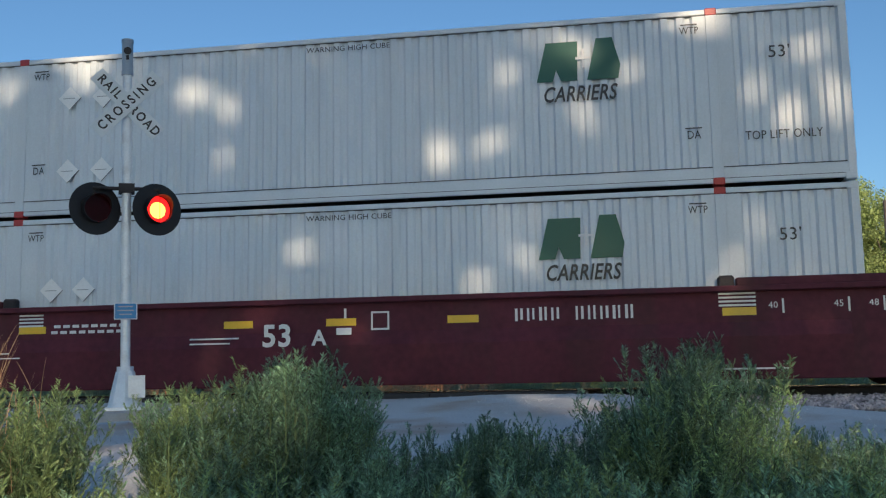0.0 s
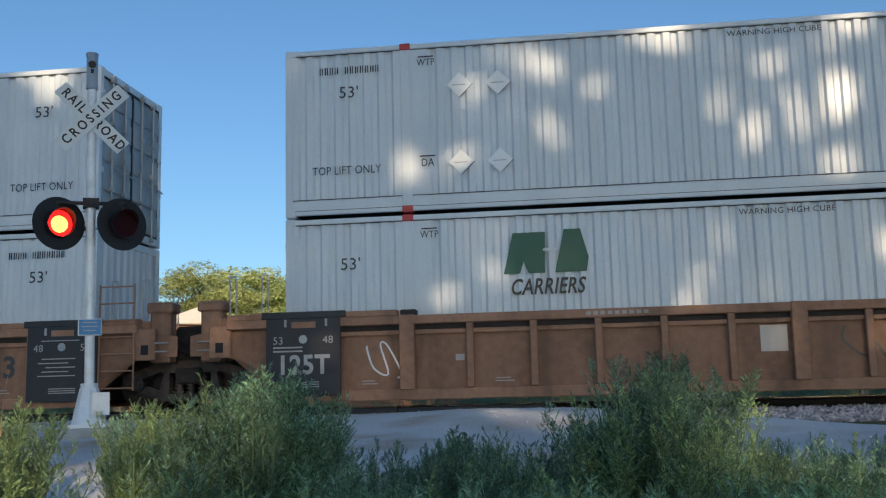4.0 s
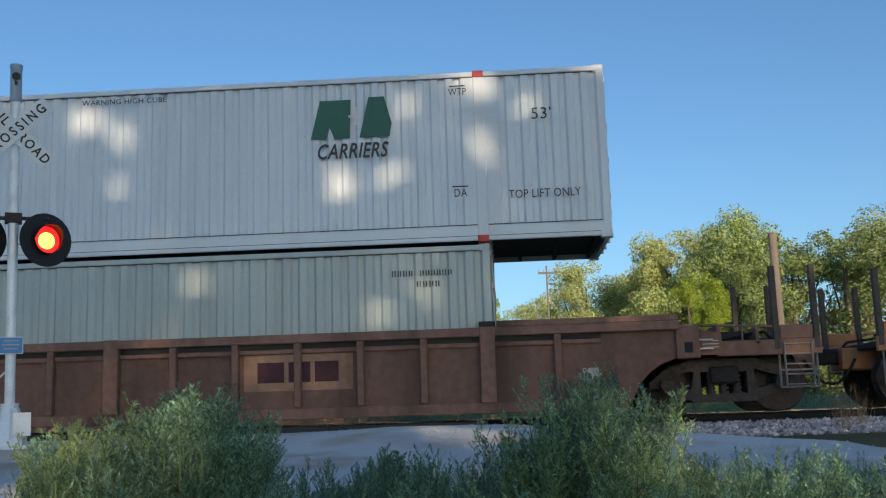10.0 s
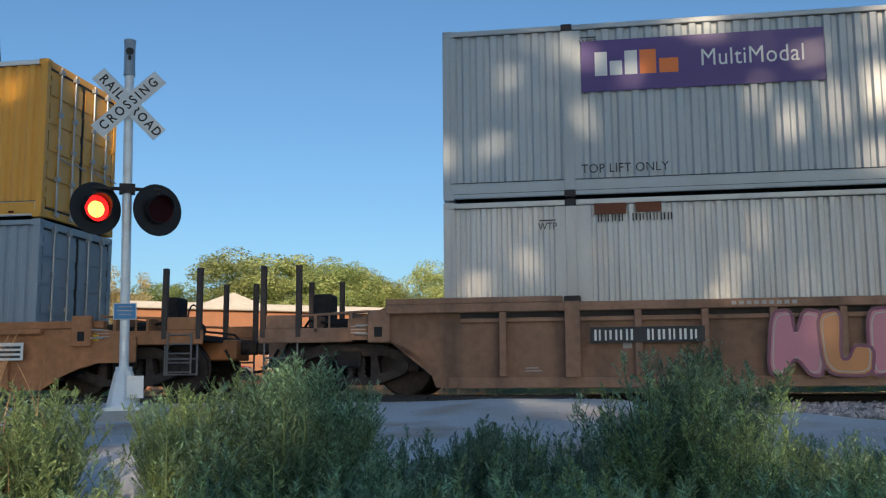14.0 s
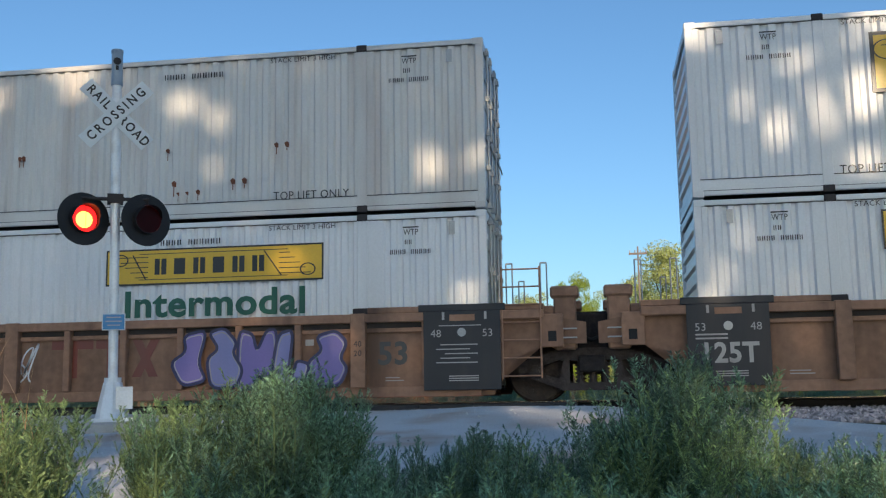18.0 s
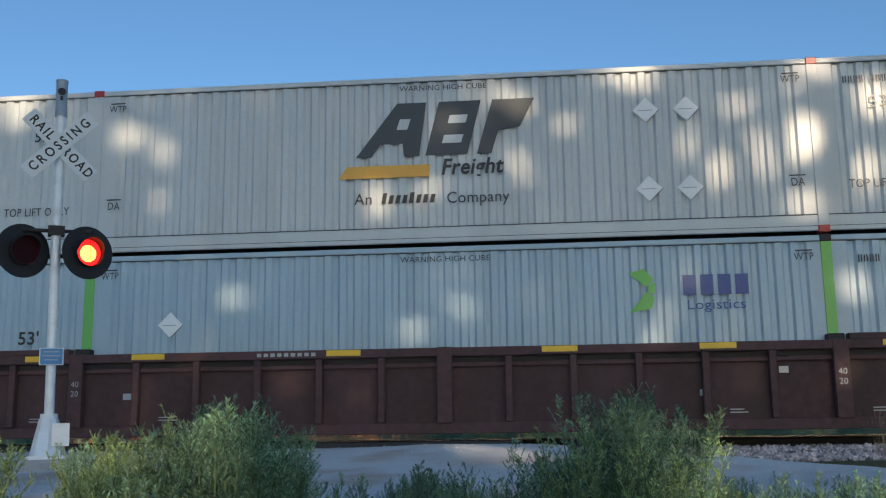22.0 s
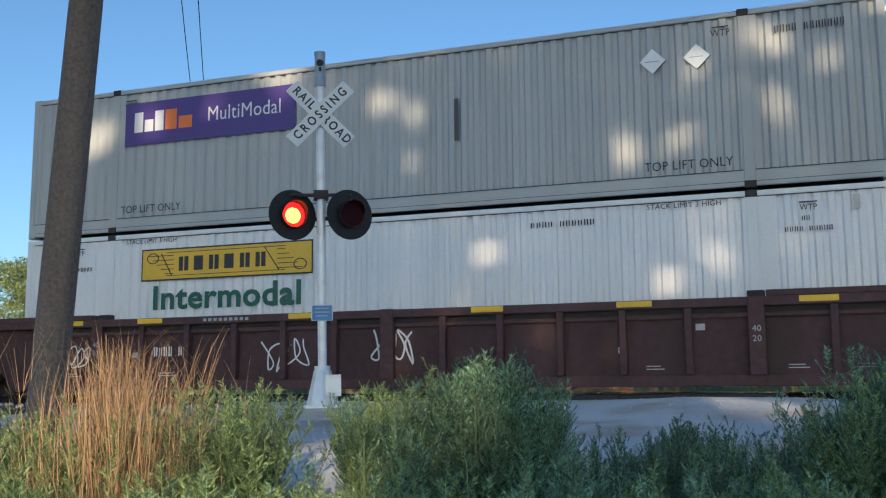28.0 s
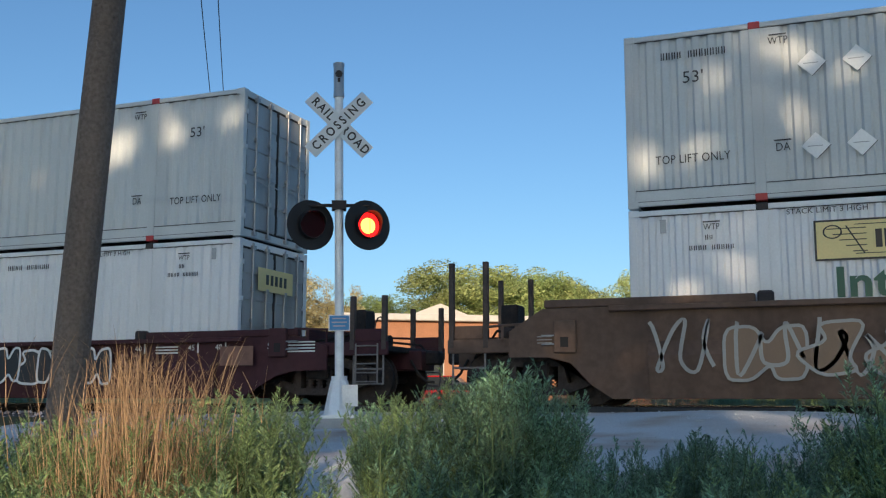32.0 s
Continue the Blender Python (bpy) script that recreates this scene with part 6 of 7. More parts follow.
def weed_mesh(seed, material, height=1.5, stems=12, spread=0.25, shoots=32, pairs=11, size=1.0):
    """Upright stems with ascending side shoots; the leaves crowd into tufts towards the shoot tips."""
    r = random.Random(seed)
    out, stalk = [], []
    up = Vector((0, 0, 1))

    def leaf(q, d, side, s_):
        e = (d * r.uniform(0.5, 1.1) + side * s_ * r.uniform(0.3, 1.1) + up * r.uniform(-0.3, 0.45)).normalized()
        sd = e.cross(up + Vector((r.uniform(-0.9, 0.9), r.uniform(-0.9, 0.9), 0))).normalized()
        leaf_quad(out, q, e, sd, size * r.uniform(0.018, 0.05), size * r.uniform(0.003, 0.006))
    for _ in range(stems):
        a, lean = r.uniform(0, 6.283), r.uniform(0.02, spread)
        foot = Vector((math.cos(a) * r.uniform(0, 0.14), math.sin(a) * r.uniform(0, 0.14), 0))
        h = height * r.choice((r.uniform(0.5, 0.8), r.uniform(0.75, 1.0)))
        top = Vector((math.cos(a) * lean * height, math.sin(a) * lean * height, h))
        w = Vector((-math.sin(a), math.cos(a), 0)) * 0.005
        bend = Vector((math.cos(a), math.sin(a), 0)) * r.uniform(0.0, 0.16)
        pts = [foot.lerp(top, f) + bend * f * f for f in (0, 0.35, 0.7, 1.0)]
        for p, q in zip(pts, pts[1:]):
            stalk += [p - w, p + w, q + w * 0.6, q - w * 0.6]
        for k in range(shoots):
            f = 0.14 + 0.86 * (k + r.random()) / shoots
            i = min(2, int(f * 3))
            p = pts[i].lerp(pts[i + 1], min(1.0, f * 3 - i))
            b = k * 2.4 + r.uniform(-0.6, 0.6)
            d = Vector((math.cos(b), math.sin(b), r.uniform(0.7, 1.5))).normalized()
            reach = (0.05 + 0.30 * (1 - f) ** 0.7) * r.uniform(0.45, 1.25)
            side = d.cross(up).normalized()
            thin = side * 0.002
            end = p + d * reach + up * 0.05
            stalk += [p - thin, p + thin, end + thin * 0.5, end - thin * 0.5]
            for j in range(pairs):
                g = ((j + 0.8) / pairs) ** 0.55
                q = p.lerp(end, g)
                for s_ in (-1, 1):
                    leaf(q, d, side, s_)
        for j in range(10):
            q = pts[3] - up * 0.012 * j
            b = j * 2.4
            leaf(q, Vector((math.cos(b), math.sin(b), 1.6)).normalized(), Vector((-math.sin(b), math.cos(b), 0)), r.choice((-1, 1)))
    return quads("leaves", out, material), quads("stems", stalk, M_STALK)


def grass_mesh(seed, blades=150, height=1.3):
    r = random.Random(seed)
    out = []

    def blade(foot, d, h, lean, w0):
        w = Vector((-d.y, d.x, 0)) * w0
        pts = [foot + Vector((0, 0, h * f)) + d * lean * h * f ** 1.5 for f in (0, 0.3, 0.6, 0.85, 1.0)]
        for i, (p, q) in enumerate(zip(pts, pts[1:])):
            out.extend([p - w * (1 - i * 0.2), p + w * (1 - i * 0.2), q + w * (0.8 - i * 0.2), q - w * (0.8 - i * 0.2)])
        return pts
    for _ in range(blades):
        a = r.uniform(0, 6.283)
        d = Vector((math.cos(a), math.sin(a), 0))
        foot = Vector((r.gauss(0, 0.13), r.gauss(0, 0.13), 0))
        pts = blade(foot, d, height * r.uniform(0.4, 1.0), min(0.34, abs(r.gauss(0, 0.24))), r.uniform(0.002, 0.0042))
        for k in range(r.choice((0, 1, 2, 3))):
            b = r.uniform(0, 6.283)
            i = r.choice((1, 2, 3))
            blade(pts[i], Vector((math.cos(b), math.sin(b), 0)), r.uniform(0.1, 0.3), r.uniform(0.4, 1.2), 0.0018)
    return quads("dry_grass", out, M_STRAW)


WEEDS = [weed_mesh(1, M_WEED, stems=9), weed_mesh(2, M_WEED, stems=12, spread=0.2), weed_mesh(5, M_WEED, stems=8, spread=0.34, shoots=26), weed_mesh(3, M_WEED_LIT, stems=9), weed_mesh(4, M_WEED_LIT, stems=9, spread=0.36)]
ROUGH = [weed_mesh(11, M_WEED, stems=8, shoots=18, pairs=8, size=1.25), weed_mesh(12, M_WEED_LIT, stems=8, shoots=18, pairs=8, size=1.25)]
GRASS = [grass_mesh(7, 95), grass_mesh(8, 75, 1.45)]
# how high the weeds stand against the sky, by bearing in degrees
CREST_AZ = [-30, -14.7, -12.2, -9.9, -7.8, -6.6, -4.3, -2.3, -0.8, 1.7, 3, 6.6, 10.5, 13.6, 14.8, 18.3, 20.6, 22, 23.4, 26, 27, 29.2, 29.8, 31.5, 33.4, 36, 45]
CREST_EL = [-2.6, -2.4, -2.1, -2.6, -1.8, 1.6, 3.1, 1.9, -1.3, -1.9, -2.9, -1.6, -2.6, -2.1, 0.9, 2.0, 1.1, 0.0, 1.2, -0.7, -3.6, -3.8, -0.4, 0.4, -0.4, -0.8, -1.2]
rnd = random.Random(21)


def plant(az, r, el, meshes, name, label, category, group):
    p = polar(az, r)
    z = ground_z(p.x, p.y)
    top = 0.13 + r * math.tan(radians(el))
    h = top - z
    if h < 0.25:
        return
    pick = rnd.choice(meshes)
    if isinstance(pick, tuple):
        ob = new(name)
        for me in pick:
            part("foliage" if me.name.startswith("leaves") else "stem", me, None, ob)
    else:
        ob = new(name, pick)
    ob.matrix_world = pose(p.x, p.y, z - 0.02, rnd.uniform(-5, 5), rnd.uniform(-5, 5), rnd.uniform(0, 360)) @ Matrix.Scale(h / 1.45, 4)
    tagged(ob, label, category, group)


for i in range(270):
    az = rnd.uniform(-26, 46)
    r = rnd.uniform(5.6, 8.3)
    el = float(np.interp(az, CREST_AZ, CREST_EL)) - abs(rnd.gauss(0, 1.3))
    if 26.0 < az < 30.2 or (33.8 < az < 41 and rnd.random() < 0.7):
        continue
    # Sunlit bearings mostly take the leaf colour that has the sunlight in it.
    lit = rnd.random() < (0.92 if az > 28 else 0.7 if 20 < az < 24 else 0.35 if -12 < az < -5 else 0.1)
    plant(az, r, el, WEEDS[3:] if lit else WEEDS[:3], "weed_bush", "tall feathery weed in the verge with sunlight in its yellow green" if lit else "tall feathery dark green weed in the verge", "weed", "roadside weeds")
near = [[], []]
for i in range(300):
    az, r = (rnd.uniform(-27, 48) if i < 260 else rnd.uniform(24, 32)), rnd.uniform(4.2, 5.6)
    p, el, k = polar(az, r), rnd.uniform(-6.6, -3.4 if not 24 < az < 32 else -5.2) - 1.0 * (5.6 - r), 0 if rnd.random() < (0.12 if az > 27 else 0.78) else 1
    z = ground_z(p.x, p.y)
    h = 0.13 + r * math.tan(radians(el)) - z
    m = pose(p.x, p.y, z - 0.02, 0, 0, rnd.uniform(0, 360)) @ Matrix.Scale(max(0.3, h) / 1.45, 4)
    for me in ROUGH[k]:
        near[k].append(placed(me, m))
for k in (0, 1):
    tagged(new("verge_plants", quads("verge_plants", np.concatenate(near[k]), (M_WEED, M_WEED_LIT)[k])), "low feathery weeds covering the verge", "weeds", kind="stuff")
for i in range(24):
    az = rnd.triangular(35.2, 41.0, 37.2)
    r = rnd.uniform(5.6, 7.0)
    plant(az, r, 4.2 - abs(rnd.gauss(0, 1.3)) - 0.45 * abs(az - 36.8), GRASS, "dry_grass", "tall clump of golden dry grass", "grass", "dry grass clumps")
for i in range(5):
    p = Vector((rnd.uniform(4.5, 6.5), rnd.uniform(14.2, 15), -0.4))
    ob = new("dry_grass", GRASS[1])
    ob.matrix_world = pose(*p, 0, 0, rnd.uniform(0, 360)) @ Matrix.Scale(0.55, 4)
    tagged(ob, "sparse dry stalks beside the ballast", "grass", "dry grass clumps")


def crown_leaves(r, blobs_, per, size, clumps=0):
    """Leaves over the skin of the blobs, or of the clumps that stand out of each blob."""
    out, balls = [], []
    for bx, by, bz, br in blobs_:
        if not clumps:
            balls.append((bx, by, bz, br))
        for _ in range(clumps):
            d = Vector((r.gauss(0, 1), r.gauss(0, 1), r.gauss(0, 1) + 0.2)).normalized() * br * r.uniform(0.55, 0.95)
            balls.append((bx + d.x, by + d.y, bz + d.z, br * r.uniform(0.26, 0.5)))
    for bx, by, bz, br in balls:
        for _ in range(int(per * br * br)):
            d = Vector((r.gauss(0, 1), r.gauss(0, 1), r.gauss(0, 1))).normalized()
            q = br * (1 - 0.4 * r.random() ** 2) * (1 + 0.3 * noise.noise(d * 2.3 + Vector((bx, by, bz))))
            p = Vector((bx, by, bz)) + Vector((d.x * q, d.y * q, d.z * q * 0.8))
            s = size * r.uniform(0.5, 1.25)
            nrm = d + Vector((r.gauss(0, 0.5), r.gauss(0, 0.5), r.gauss(0, 0.5) + 0.3))
            u = nrm.cross(Vector((r.gauss(0, 1), r.gauss(0, 1), r.gauss(0, 1)))).normalized()
            v = u.cross(nrm).normalized()
            out += [p - u * s, p + v * s * 0.55, p + u * s, p - v * s * 0.55]
    return out


def tree_meshes(seed, height, width, material, per=620, size=0.082, sparse=False):
    r = random.Random(seed)
    bl = []
    n = 11 if not sparse else 16
    for i in range(n):
        a, f = r.uniform(0, 6.283), r.random()
        ring = width * 0.5 * (0.25 + 0.55 * r.random()) * (1.0 - 0.55 * max(0, f - 0.4))
        bl.append((math.cos(a) * ring, math.sin(a) * ring, height * (0.30 + 0.52 * f), width * r.uniform(0.15, 0.24) * (0.7 if sparse else 1)))
    bl.append((0, 0, height * 0.84, width * 0.17))
    if not sparse:
        for i in range(5):
            a = i * 1.2566 + seed
            bl.append((math.cos(a) * width * 0.3, math.sin(a) * width * 0.3, height * 0.17, width * 0.17))
    bm = bmesh.new()
    tube(bm, (0, 0, -0.4), (0, 0, height * 0.35), width * 0.035, 10, width * 0.025)
    tube(bm, (0, 0, height * 0.35), (0.1, 0, height * 0.8), width * 0.025, 8, 0.03)
    for b in bl:
        tube(bm, (0, 0, height * 0.28), (b[0], b[1], b[2]), width * 0.012, 6, 0.02)
    return mesh_of("trunk", bm, M_BARK), quads("crown", crown_leaves(r, bl, per, size, 10), material)


TREES = dict(
    round=[tree_meshes(31, 10, 10, M_LEAF), tree_meshes(32, 10, 9, M_LEAF), tree_meshes(33, 10, 11, M_LEAF)],
    deep=[tree_meshes(34, 10, 8, M_LEAF2), tree_meshes(35, 10, 9, M_LEAF2)],
    thin=[tree_meshes(36, 10, 9, M_LEAF3, per=420, size=0.085, sparse=True)],
    lime=[tree_meshes(37, 10, 8, M_LEAF4)])
WORDS = dict(round=("sunlit green tree with a full rounded crown", "tree"), deep=("dense dark green tree", "tree"), thin=("thin olive tree with a sparse crown", "tree"), lime=("bright lime green young tree", "tree"))


def tree(kind, az, r, el, wide=1.0, turn=None):
    p = polar(az, r)
    z = ground_z(p.x, p.y)
    h = (0.13 + r * math.tan(radians(el)) - z) / 10 / 0.97
    tr = thing("tree", WORDS[kind][0], "tree", "trees beyond the tracks")
    tr.matrix_world = pose(p.x, p.y, z, 0, 0, rnd.uniform(0, 360)) @ Matrix.Diagonal((h * wide, h * wide, h, 1))
    trunk, crown = rnd.choice(TREES[kind])
    part("trunk", trunk, None, tr)
    part("crown", crown, None, tr)


for row in (("round", 19.0, 92, 7.6, 1.7), ("round", 21.8, 90, 6.9, 1.5), ("round", 16.8, 94, 7.0, 1.4), ("deep", 25.0, 84, 5.6, 1.3), ("deep", 15.6, 86, 6.8, 1.1), ("round", 12.5, 95, 6.0, 1.2),
            ("thin", 30.5, 60, 8.4, 1.0), ("thin", 28.3, 62, 6.6, 0.9), ("round", 38.5, 80, 6.2, 1.4), ("lime", 39.0, 66, 5.0, 1.2), ("deep", 43, 80, 6.5, 1.4), ("round", 34.5, 95, 5.0, 1.3),
            ("round", 9.6, 88, 6.4, 1.3), ("deep", 6.9, 92, 5.8, 1.2), ("round", 3.5, 100, 5.4, 1.0), ("lime", 1.5, 76, 6.9, 0.7), ("round", -1.2, 96, 5.8, 1.2),
            ("round", -4.6, 78, 7.9, 1.05), ("deep", -7.0, 82, 7.2, 1.1), ("round", -9.2, 70, 9.2, 0.9), ("lime", -10.2, 58, 7.6, 0.75), ("deep", -12.6, 66, 10.0, 0.95), ("round", -11.2, 72, 9.8, 0.9),
            ("deep", -15.8, 64, 9.6, 1.0), ("deep", -18.6, 62, 9.8, 1.1), ("round", -22, 70, 9.0, 1.2), ("deep", -26, 72, 9.0, 1.2), ("round", 48, 90, 6.5, 1.4)):
    tree(*row)

# low woods along the horizon
r_ = random.Random(55)
far = []
for i in range(420):
    az, d = r_.uniform(-50, 60), r_.uniform(98, 140)
    p = polar(az, d, 0)
    far += crown_leaves(r_, [(p.x, p.y, r_.choice((0.3, 1.2, 2.6, 4.2)), r_.uniform(2.0, 3.4))], 16, 0.36)
tagged(new("far_woods", quads("far_woods", far, M_LEAF)), "low belt of hazy green woods on the horizon", "trees", kind="stuff")
# scrub and grass beyond the rails
scrub = []
for i in range(120):
    az, d = r_.uniform(-28, 50), r_.uniform(24, 60)
    p = polar(az, d, 0)
    scrub += crown_leaves(r_, [(p.x, p.y, -0.6, r_.uniform(0.4, 1.0))], 140, 0.08)
tagged(new("scrub", quads("scrub", scrub, M_LEAF2)), "low green scrub beyond the tracks", "scrub", kind="stuff")

# rank grass right behind the track
bank = []
TUFTS = [weed_mesh(15, M_WEED, stems=5, shoots=8, pairs=4, size=1.6), weed_mesh(16, M_WEED, stems=6, shoots=7, pairs=4, size=1.6)]
for i in range(2400):
    m = pose(r_.uniform(-36, 26), r_.uniform(19.6, 23.5), -0.65, 0, 0, r_.uniform(0, 360)) @ Matrix.Scale(r_.uniform(0.54, 0.70), 4)
    for me in TUFTS[i % 2]:
        bank.append(placed(me, m))
tagged(new("bank_grass", quads("bank_grass", np.concatenate(bank), M_WEED)), "rank green growth along the far side of the track", "weeds", kind="stuff")

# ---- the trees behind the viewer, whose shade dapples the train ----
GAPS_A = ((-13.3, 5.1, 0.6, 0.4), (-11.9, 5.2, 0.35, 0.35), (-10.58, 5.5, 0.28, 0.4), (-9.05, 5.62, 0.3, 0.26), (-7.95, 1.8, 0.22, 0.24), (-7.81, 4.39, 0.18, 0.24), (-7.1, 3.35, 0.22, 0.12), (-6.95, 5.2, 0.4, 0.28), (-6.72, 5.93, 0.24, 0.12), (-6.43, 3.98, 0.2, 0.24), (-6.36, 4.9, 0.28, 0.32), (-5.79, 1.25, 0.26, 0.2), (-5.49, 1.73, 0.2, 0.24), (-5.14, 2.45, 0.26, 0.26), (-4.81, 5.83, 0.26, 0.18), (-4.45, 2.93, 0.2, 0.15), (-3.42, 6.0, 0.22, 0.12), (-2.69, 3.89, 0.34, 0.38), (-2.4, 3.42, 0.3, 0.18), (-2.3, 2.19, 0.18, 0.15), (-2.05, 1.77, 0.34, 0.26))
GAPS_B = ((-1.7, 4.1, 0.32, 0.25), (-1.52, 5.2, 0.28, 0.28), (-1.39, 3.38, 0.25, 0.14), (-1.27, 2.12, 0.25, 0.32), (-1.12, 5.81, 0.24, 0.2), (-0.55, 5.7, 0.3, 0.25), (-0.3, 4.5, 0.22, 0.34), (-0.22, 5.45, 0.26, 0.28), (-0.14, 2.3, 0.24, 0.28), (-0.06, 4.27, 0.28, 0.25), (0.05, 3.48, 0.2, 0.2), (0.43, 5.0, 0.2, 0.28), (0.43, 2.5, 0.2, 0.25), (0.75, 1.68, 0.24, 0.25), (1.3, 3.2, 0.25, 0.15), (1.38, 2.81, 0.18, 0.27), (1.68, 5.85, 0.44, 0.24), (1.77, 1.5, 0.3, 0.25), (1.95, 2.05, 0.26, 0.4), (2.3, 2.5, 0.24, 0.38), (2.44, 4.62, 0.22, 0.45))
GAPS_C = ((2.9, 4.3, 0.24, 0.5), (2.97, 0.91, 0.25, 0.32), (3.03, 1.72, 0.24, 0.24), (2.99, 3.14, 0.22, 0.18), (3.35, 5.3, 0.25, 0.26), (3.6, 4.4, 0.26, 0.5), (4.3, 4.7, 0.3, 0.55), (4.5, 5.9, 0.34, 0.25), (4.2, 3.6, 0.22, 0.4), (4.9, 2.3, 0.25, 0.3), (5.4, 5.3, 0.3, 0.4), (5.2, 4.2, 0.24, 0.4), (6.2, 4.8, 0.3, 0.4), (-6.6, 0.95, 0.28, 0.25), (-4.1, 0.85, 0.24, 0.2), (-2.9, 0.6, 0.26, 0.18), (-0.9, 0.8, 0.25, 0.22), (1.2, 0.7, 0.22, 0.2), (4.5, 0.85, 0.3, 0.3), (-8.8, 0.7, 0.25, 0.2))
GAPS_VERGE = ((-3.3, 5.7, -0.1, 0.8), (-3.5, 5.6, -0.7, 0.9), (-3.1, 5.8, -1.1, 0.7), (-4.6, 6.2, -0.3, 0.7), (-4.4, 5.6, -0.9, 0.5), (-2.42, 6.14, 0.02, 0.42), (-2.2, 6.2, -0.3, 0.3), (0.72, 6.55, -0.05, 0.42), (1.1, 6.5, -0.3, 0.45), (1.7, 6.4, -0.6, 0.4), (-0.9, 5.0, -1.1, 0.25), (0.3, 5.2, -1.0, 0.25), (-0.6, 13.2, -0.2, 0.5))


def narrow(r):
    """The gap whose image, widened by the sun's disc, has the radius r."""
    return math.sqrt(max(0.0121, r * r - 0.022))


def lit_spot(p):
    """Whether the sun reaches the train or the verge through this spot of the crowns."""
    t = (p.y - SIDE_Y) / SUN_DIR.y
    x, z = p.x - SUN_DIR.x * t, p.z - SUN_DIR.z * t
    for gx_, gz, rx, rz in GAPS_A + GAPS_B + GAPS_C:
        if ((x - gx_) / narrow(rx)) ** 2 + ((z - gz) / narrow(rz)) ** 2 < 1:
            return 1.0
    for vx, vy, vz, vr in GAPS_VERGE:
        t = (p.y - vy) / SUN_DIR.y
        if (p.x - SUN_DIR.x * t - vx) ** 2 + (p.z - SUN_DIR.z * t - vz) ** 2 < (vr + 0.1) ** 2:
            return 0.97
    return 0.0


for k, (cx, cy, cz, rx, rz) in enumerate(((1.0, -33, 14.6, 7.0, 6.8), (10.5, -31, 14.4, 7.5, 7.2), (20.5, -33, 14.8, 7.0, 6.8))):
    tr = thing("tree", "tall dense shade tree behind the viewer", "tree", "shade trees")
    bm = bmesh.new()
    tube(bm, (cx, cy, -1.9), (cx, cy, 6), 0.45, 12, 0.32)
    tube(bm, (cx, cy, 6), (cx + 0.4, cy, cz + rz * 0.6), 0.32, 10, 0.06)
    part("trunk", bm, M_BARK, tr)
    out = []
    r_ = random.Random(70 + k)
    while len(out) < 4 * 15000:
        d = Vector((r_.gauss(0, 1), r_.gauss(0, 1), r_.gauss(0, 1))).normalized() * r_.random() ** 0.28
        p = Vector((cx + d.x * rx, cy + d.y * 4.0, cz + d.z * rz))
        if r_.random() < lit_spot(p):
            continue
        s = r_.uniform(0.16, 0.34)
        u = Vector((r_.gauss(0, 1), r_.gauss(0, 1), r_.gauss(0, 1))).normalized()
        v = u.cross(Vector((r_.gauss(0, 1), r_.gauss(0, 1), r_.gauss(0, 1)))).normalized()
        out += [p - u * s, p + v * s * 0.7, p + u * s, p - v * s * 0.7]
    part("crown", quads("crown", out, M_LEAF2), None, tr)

# ---- beyond the tracks ----
M_BRICK = mat("tan brick", (0.40, 0.19, 0.10), rough=0.9, var=0.15, scale=1.5, fine=12, bump=0.3)
M_ROOF = mat("pale roof edge", (0.62, 0.58, 0.52), rough=0.7, var=0.1)
house = thing("brick_building", "long low orange brick building with a pale roof edge", "building")
house.matrix_world = pose(-26.5, 52.6, 0, 0, 0, 33.5)      # its own x runs along the front, away to its far end
LONG = 23.0
part("wall", bevel_box(0, LONG, 0, 9, -1.2, 4.65, 0.05), M_BRICK, house)
part("roof", bevel_box(-0.4, LONG + 0.4, -0.4, 9.4, 4.65, 5.05, 0.05), M_ROOF, house, "pale flat roof edge")
bm = bmesh.new()
prism(bm, [(3.9, 5.05), (7.3, 5.05), (5.6, 5.7)], -0.35, 2)
part("gable", bm, M_ROOF, house)
M_PANE = mat("dark window glass", (0.03, 0.035, 0.04), rough=0.1, var=0.05, bump=0)
for k in range(7):
    x = 1.6 + k * 3.1
    w = part("window", bevel_box(x, x + 1.2, -0.03, 0.02, 1.2, 2.6, 0.01), M_ROOF, house)
    part("pane", bevel_box(x + 0.08, x + 1.12, -0.04, -0.031, 1.28, 2.52, 0.003), M_PANE, w)
shed = thing("shed", "low white shed beyond the tracks", "shed")
bm = bmesh.new()
box(bm, 4.2, 9.5, 66, 70, -0.8, 1.3)
part("wall", bm, P_WHITE, shed)
bm = bmesh.new()
prism(bm, [(3.9, 1.3), (9.8, 1.3), (6.85, 2.1)], 65.7, 70.3)
part("roof", bm, M_ROOF, shed)

M_REDCAR = mat("red car paint", (0.55, 0.015, 0.02), rough=0.25, var=0.03, bump=0)
M_TYRE = mat("tyre rubber", (0.02, 0.02, 0.02), rough=0.85, var=0.1)
car = thing("car", "red car parked beyond the tracks", "car")
p = polar(20.9, 43)
car.matrix_world = pose(p.x, p.y, ground_z(p.x, p.y), 0, 0, 8) @ Matrix.Scale(1.1, 4)
bm = bmesh.new()
prism(bm, [(-2.2, 0.35), (2.2, 0.35), (2.25, 0.7), (1.5, 0.92), (-2.2, 0.95), (-2.3, 0.6)], -0.85, 0.85)
bmesh.ops.bevel(bm, geom=bm.edges[:], offset=0.06, segments=2, affect="EDGES")
part("body", bm, M_REDCAR, car)
bm = bmesh.new()
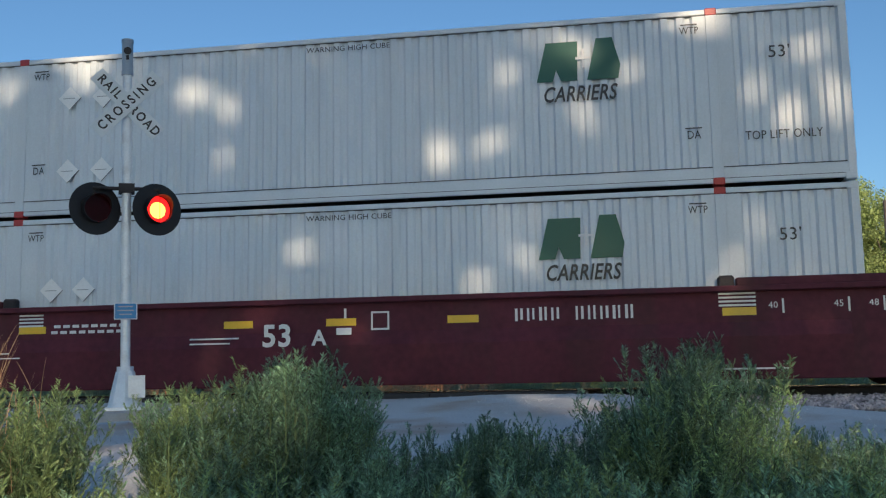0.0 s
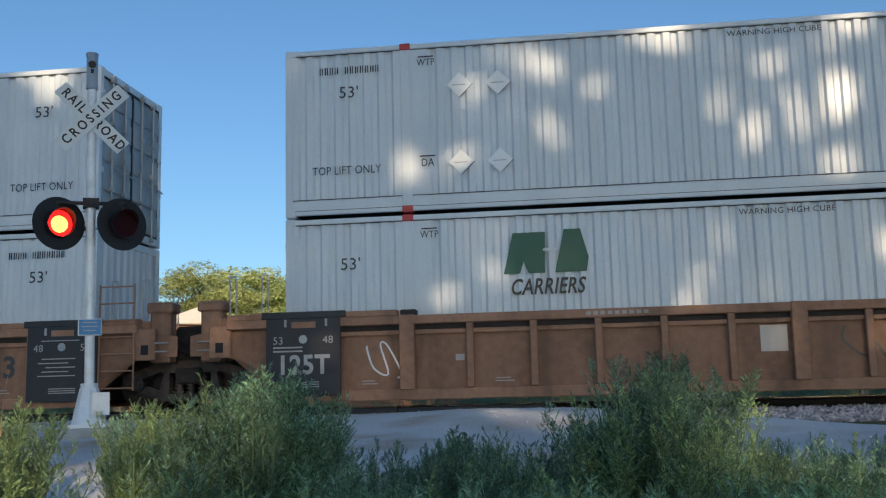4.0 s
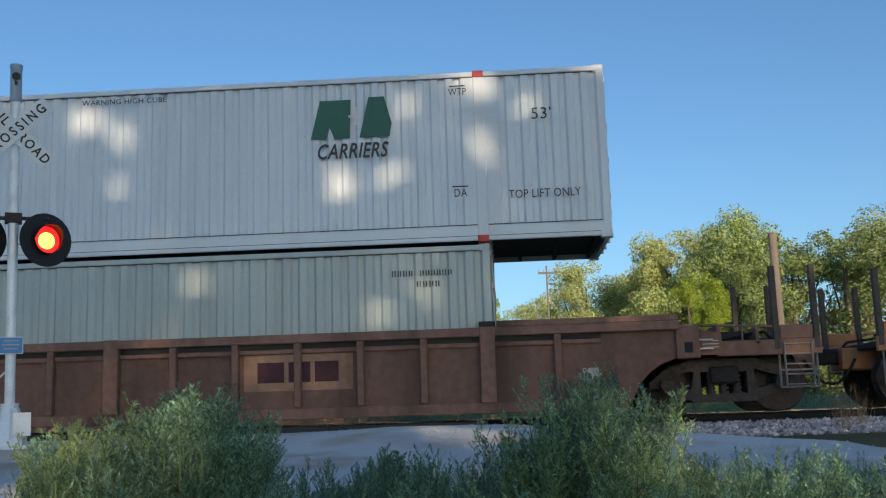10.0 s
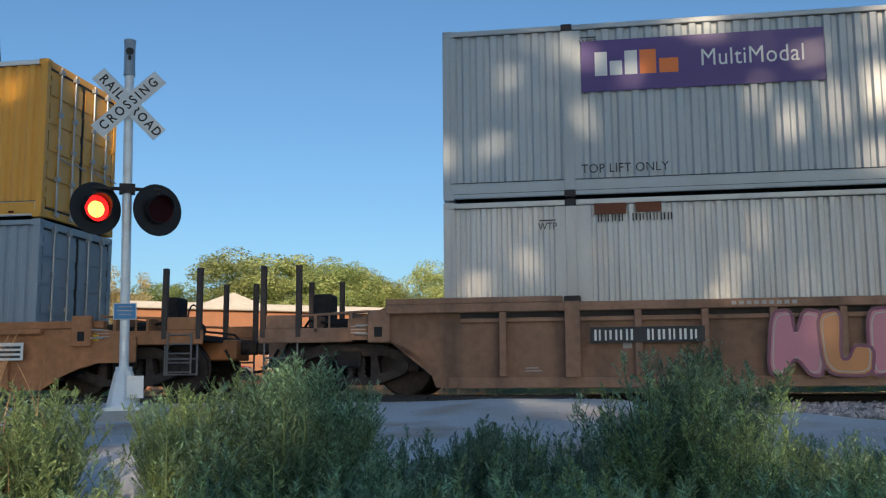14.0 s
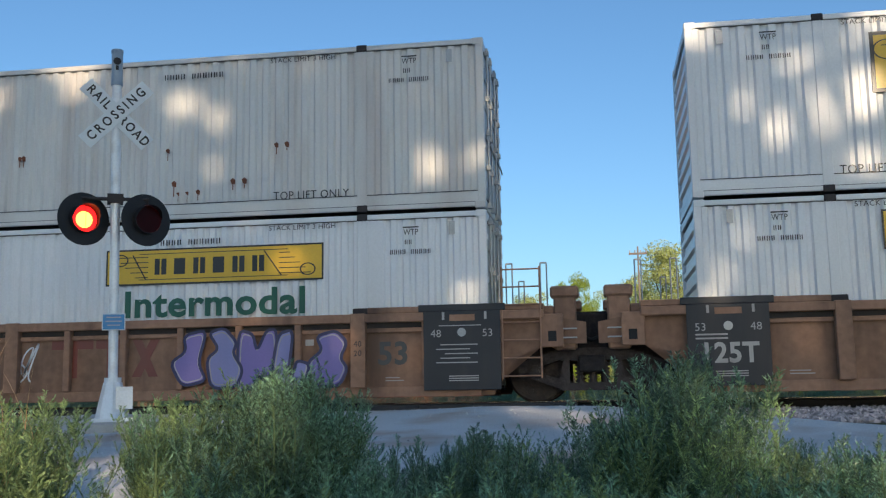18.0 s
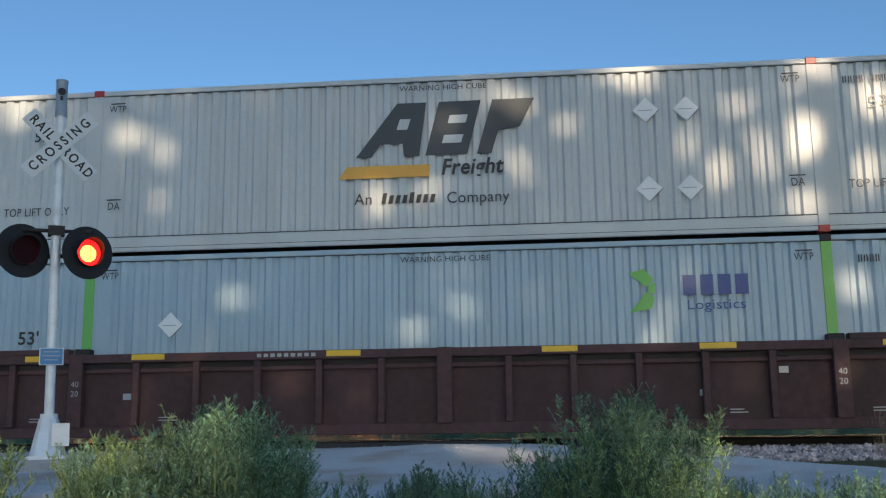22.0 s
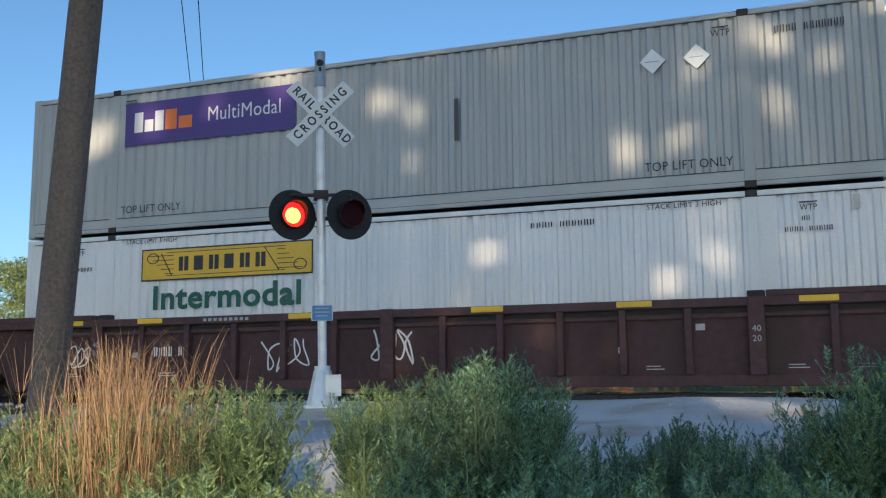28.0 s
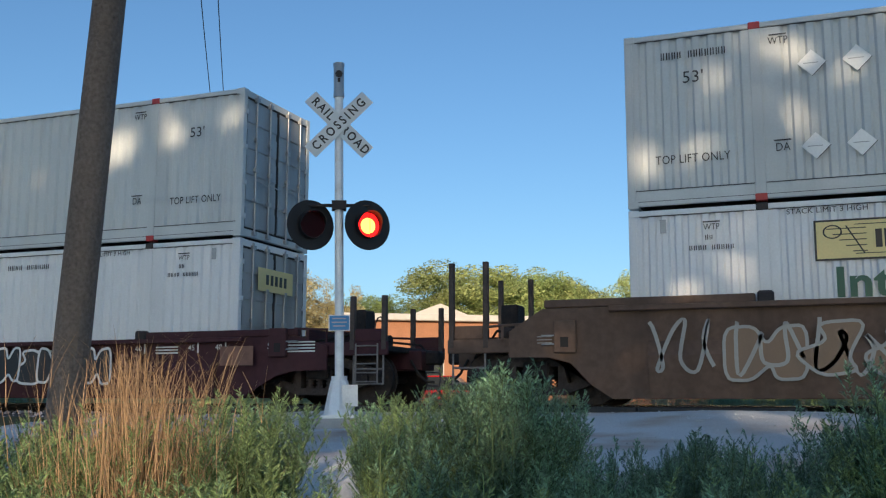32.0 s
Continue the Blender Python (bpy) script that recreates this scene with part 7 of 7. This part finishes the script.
prism(bm, [(-1.7, 0.93), (1.0, 0.93), (0.35, 1.45), (-1.3, 1.45)], -0.72, 0.72)
bmesh.ops.bevel(bm, geom=bm.edges[:], offset=0.05, segments=2, affect="EDGES")
part("cabin", bm, M_PANE, car)
part("roof", bevel_box(-1.25, 0.3, -0.7, 0.7, 1.44, 1.49, 0.02), M_REDCAR, car)
for x in (-1.4, 1.4):
    for y in (-0.85, 0.85):
        bm = bmesh.new()
        disc_y(bm, 0, 0, 0.33, -0.11, 0.11, 20)
        w = part("wheel", bm, M_TYRE, car, at=pose(x, y, 0.33))
        bm = bmesh.new()
        disc_y(bm, 0, 0, 0.2, -0.12, 0.12, 14)
        part("rim", bm, M_STEEL, w)


# ---- what moves ----
def run(t):
    """Metres that the train has rolled after t seconds."""
    late = 0.21 * smooth(30.0, 31.0, t) + 0.07 * max(0.0, t - 31.0)
    return 8.85288 * t - 0.00971309 * t * t + 0.000146078 * t ** 3 + late


def motions():
    times = [float(i) for i in range(33)]
    for ob, x, z in MOVERS:
        walk(ob, [(t, pose(x - run(t), TRACK_Y, z)) for t in times])
    turns = [i / 15 for i in range(481)]
    spin = [(t, Euler((0, -run(t) / 0.457, 0)).to_matrix().to_4x4()) for t in turns]
    for ob, x in WHEELS:
        place = Matrix.Translation((x, 0, 0.457))
        walk(ob, [(t, place @ m) for t, m in spin])
    # the lamps take turns: each added shutter stands edge-on while its lamp shows
    half, period, first = 0.575, 1.0888, -0.1188
    for ob, side in SHUTTERS:
        shut, op = pose(0, -0.072, 0, 0, 0, 0), pose(0, -0.072, 0, 0, 0, 90 - TURN)
        mid = pose(0, -0.072, 0, 0, 0, 45 - TURN / 2)
        rows, t = [], first
        right_on = True
        state = op if side > 0 else shut
        rows.append((0.0, state))
        t = first + half
        while t < 31.9:
            right_on = not right_on
            nxt = op if right_on == (side > 0) else shut
            rows += [(t - 1 / 30, state), (t, mid), (t + 1 / 30, nxt)]
            state = nxt
            t += half if right_on else period - half
        rows.append((32.0, state))
        walk(ob, rows)


motions()
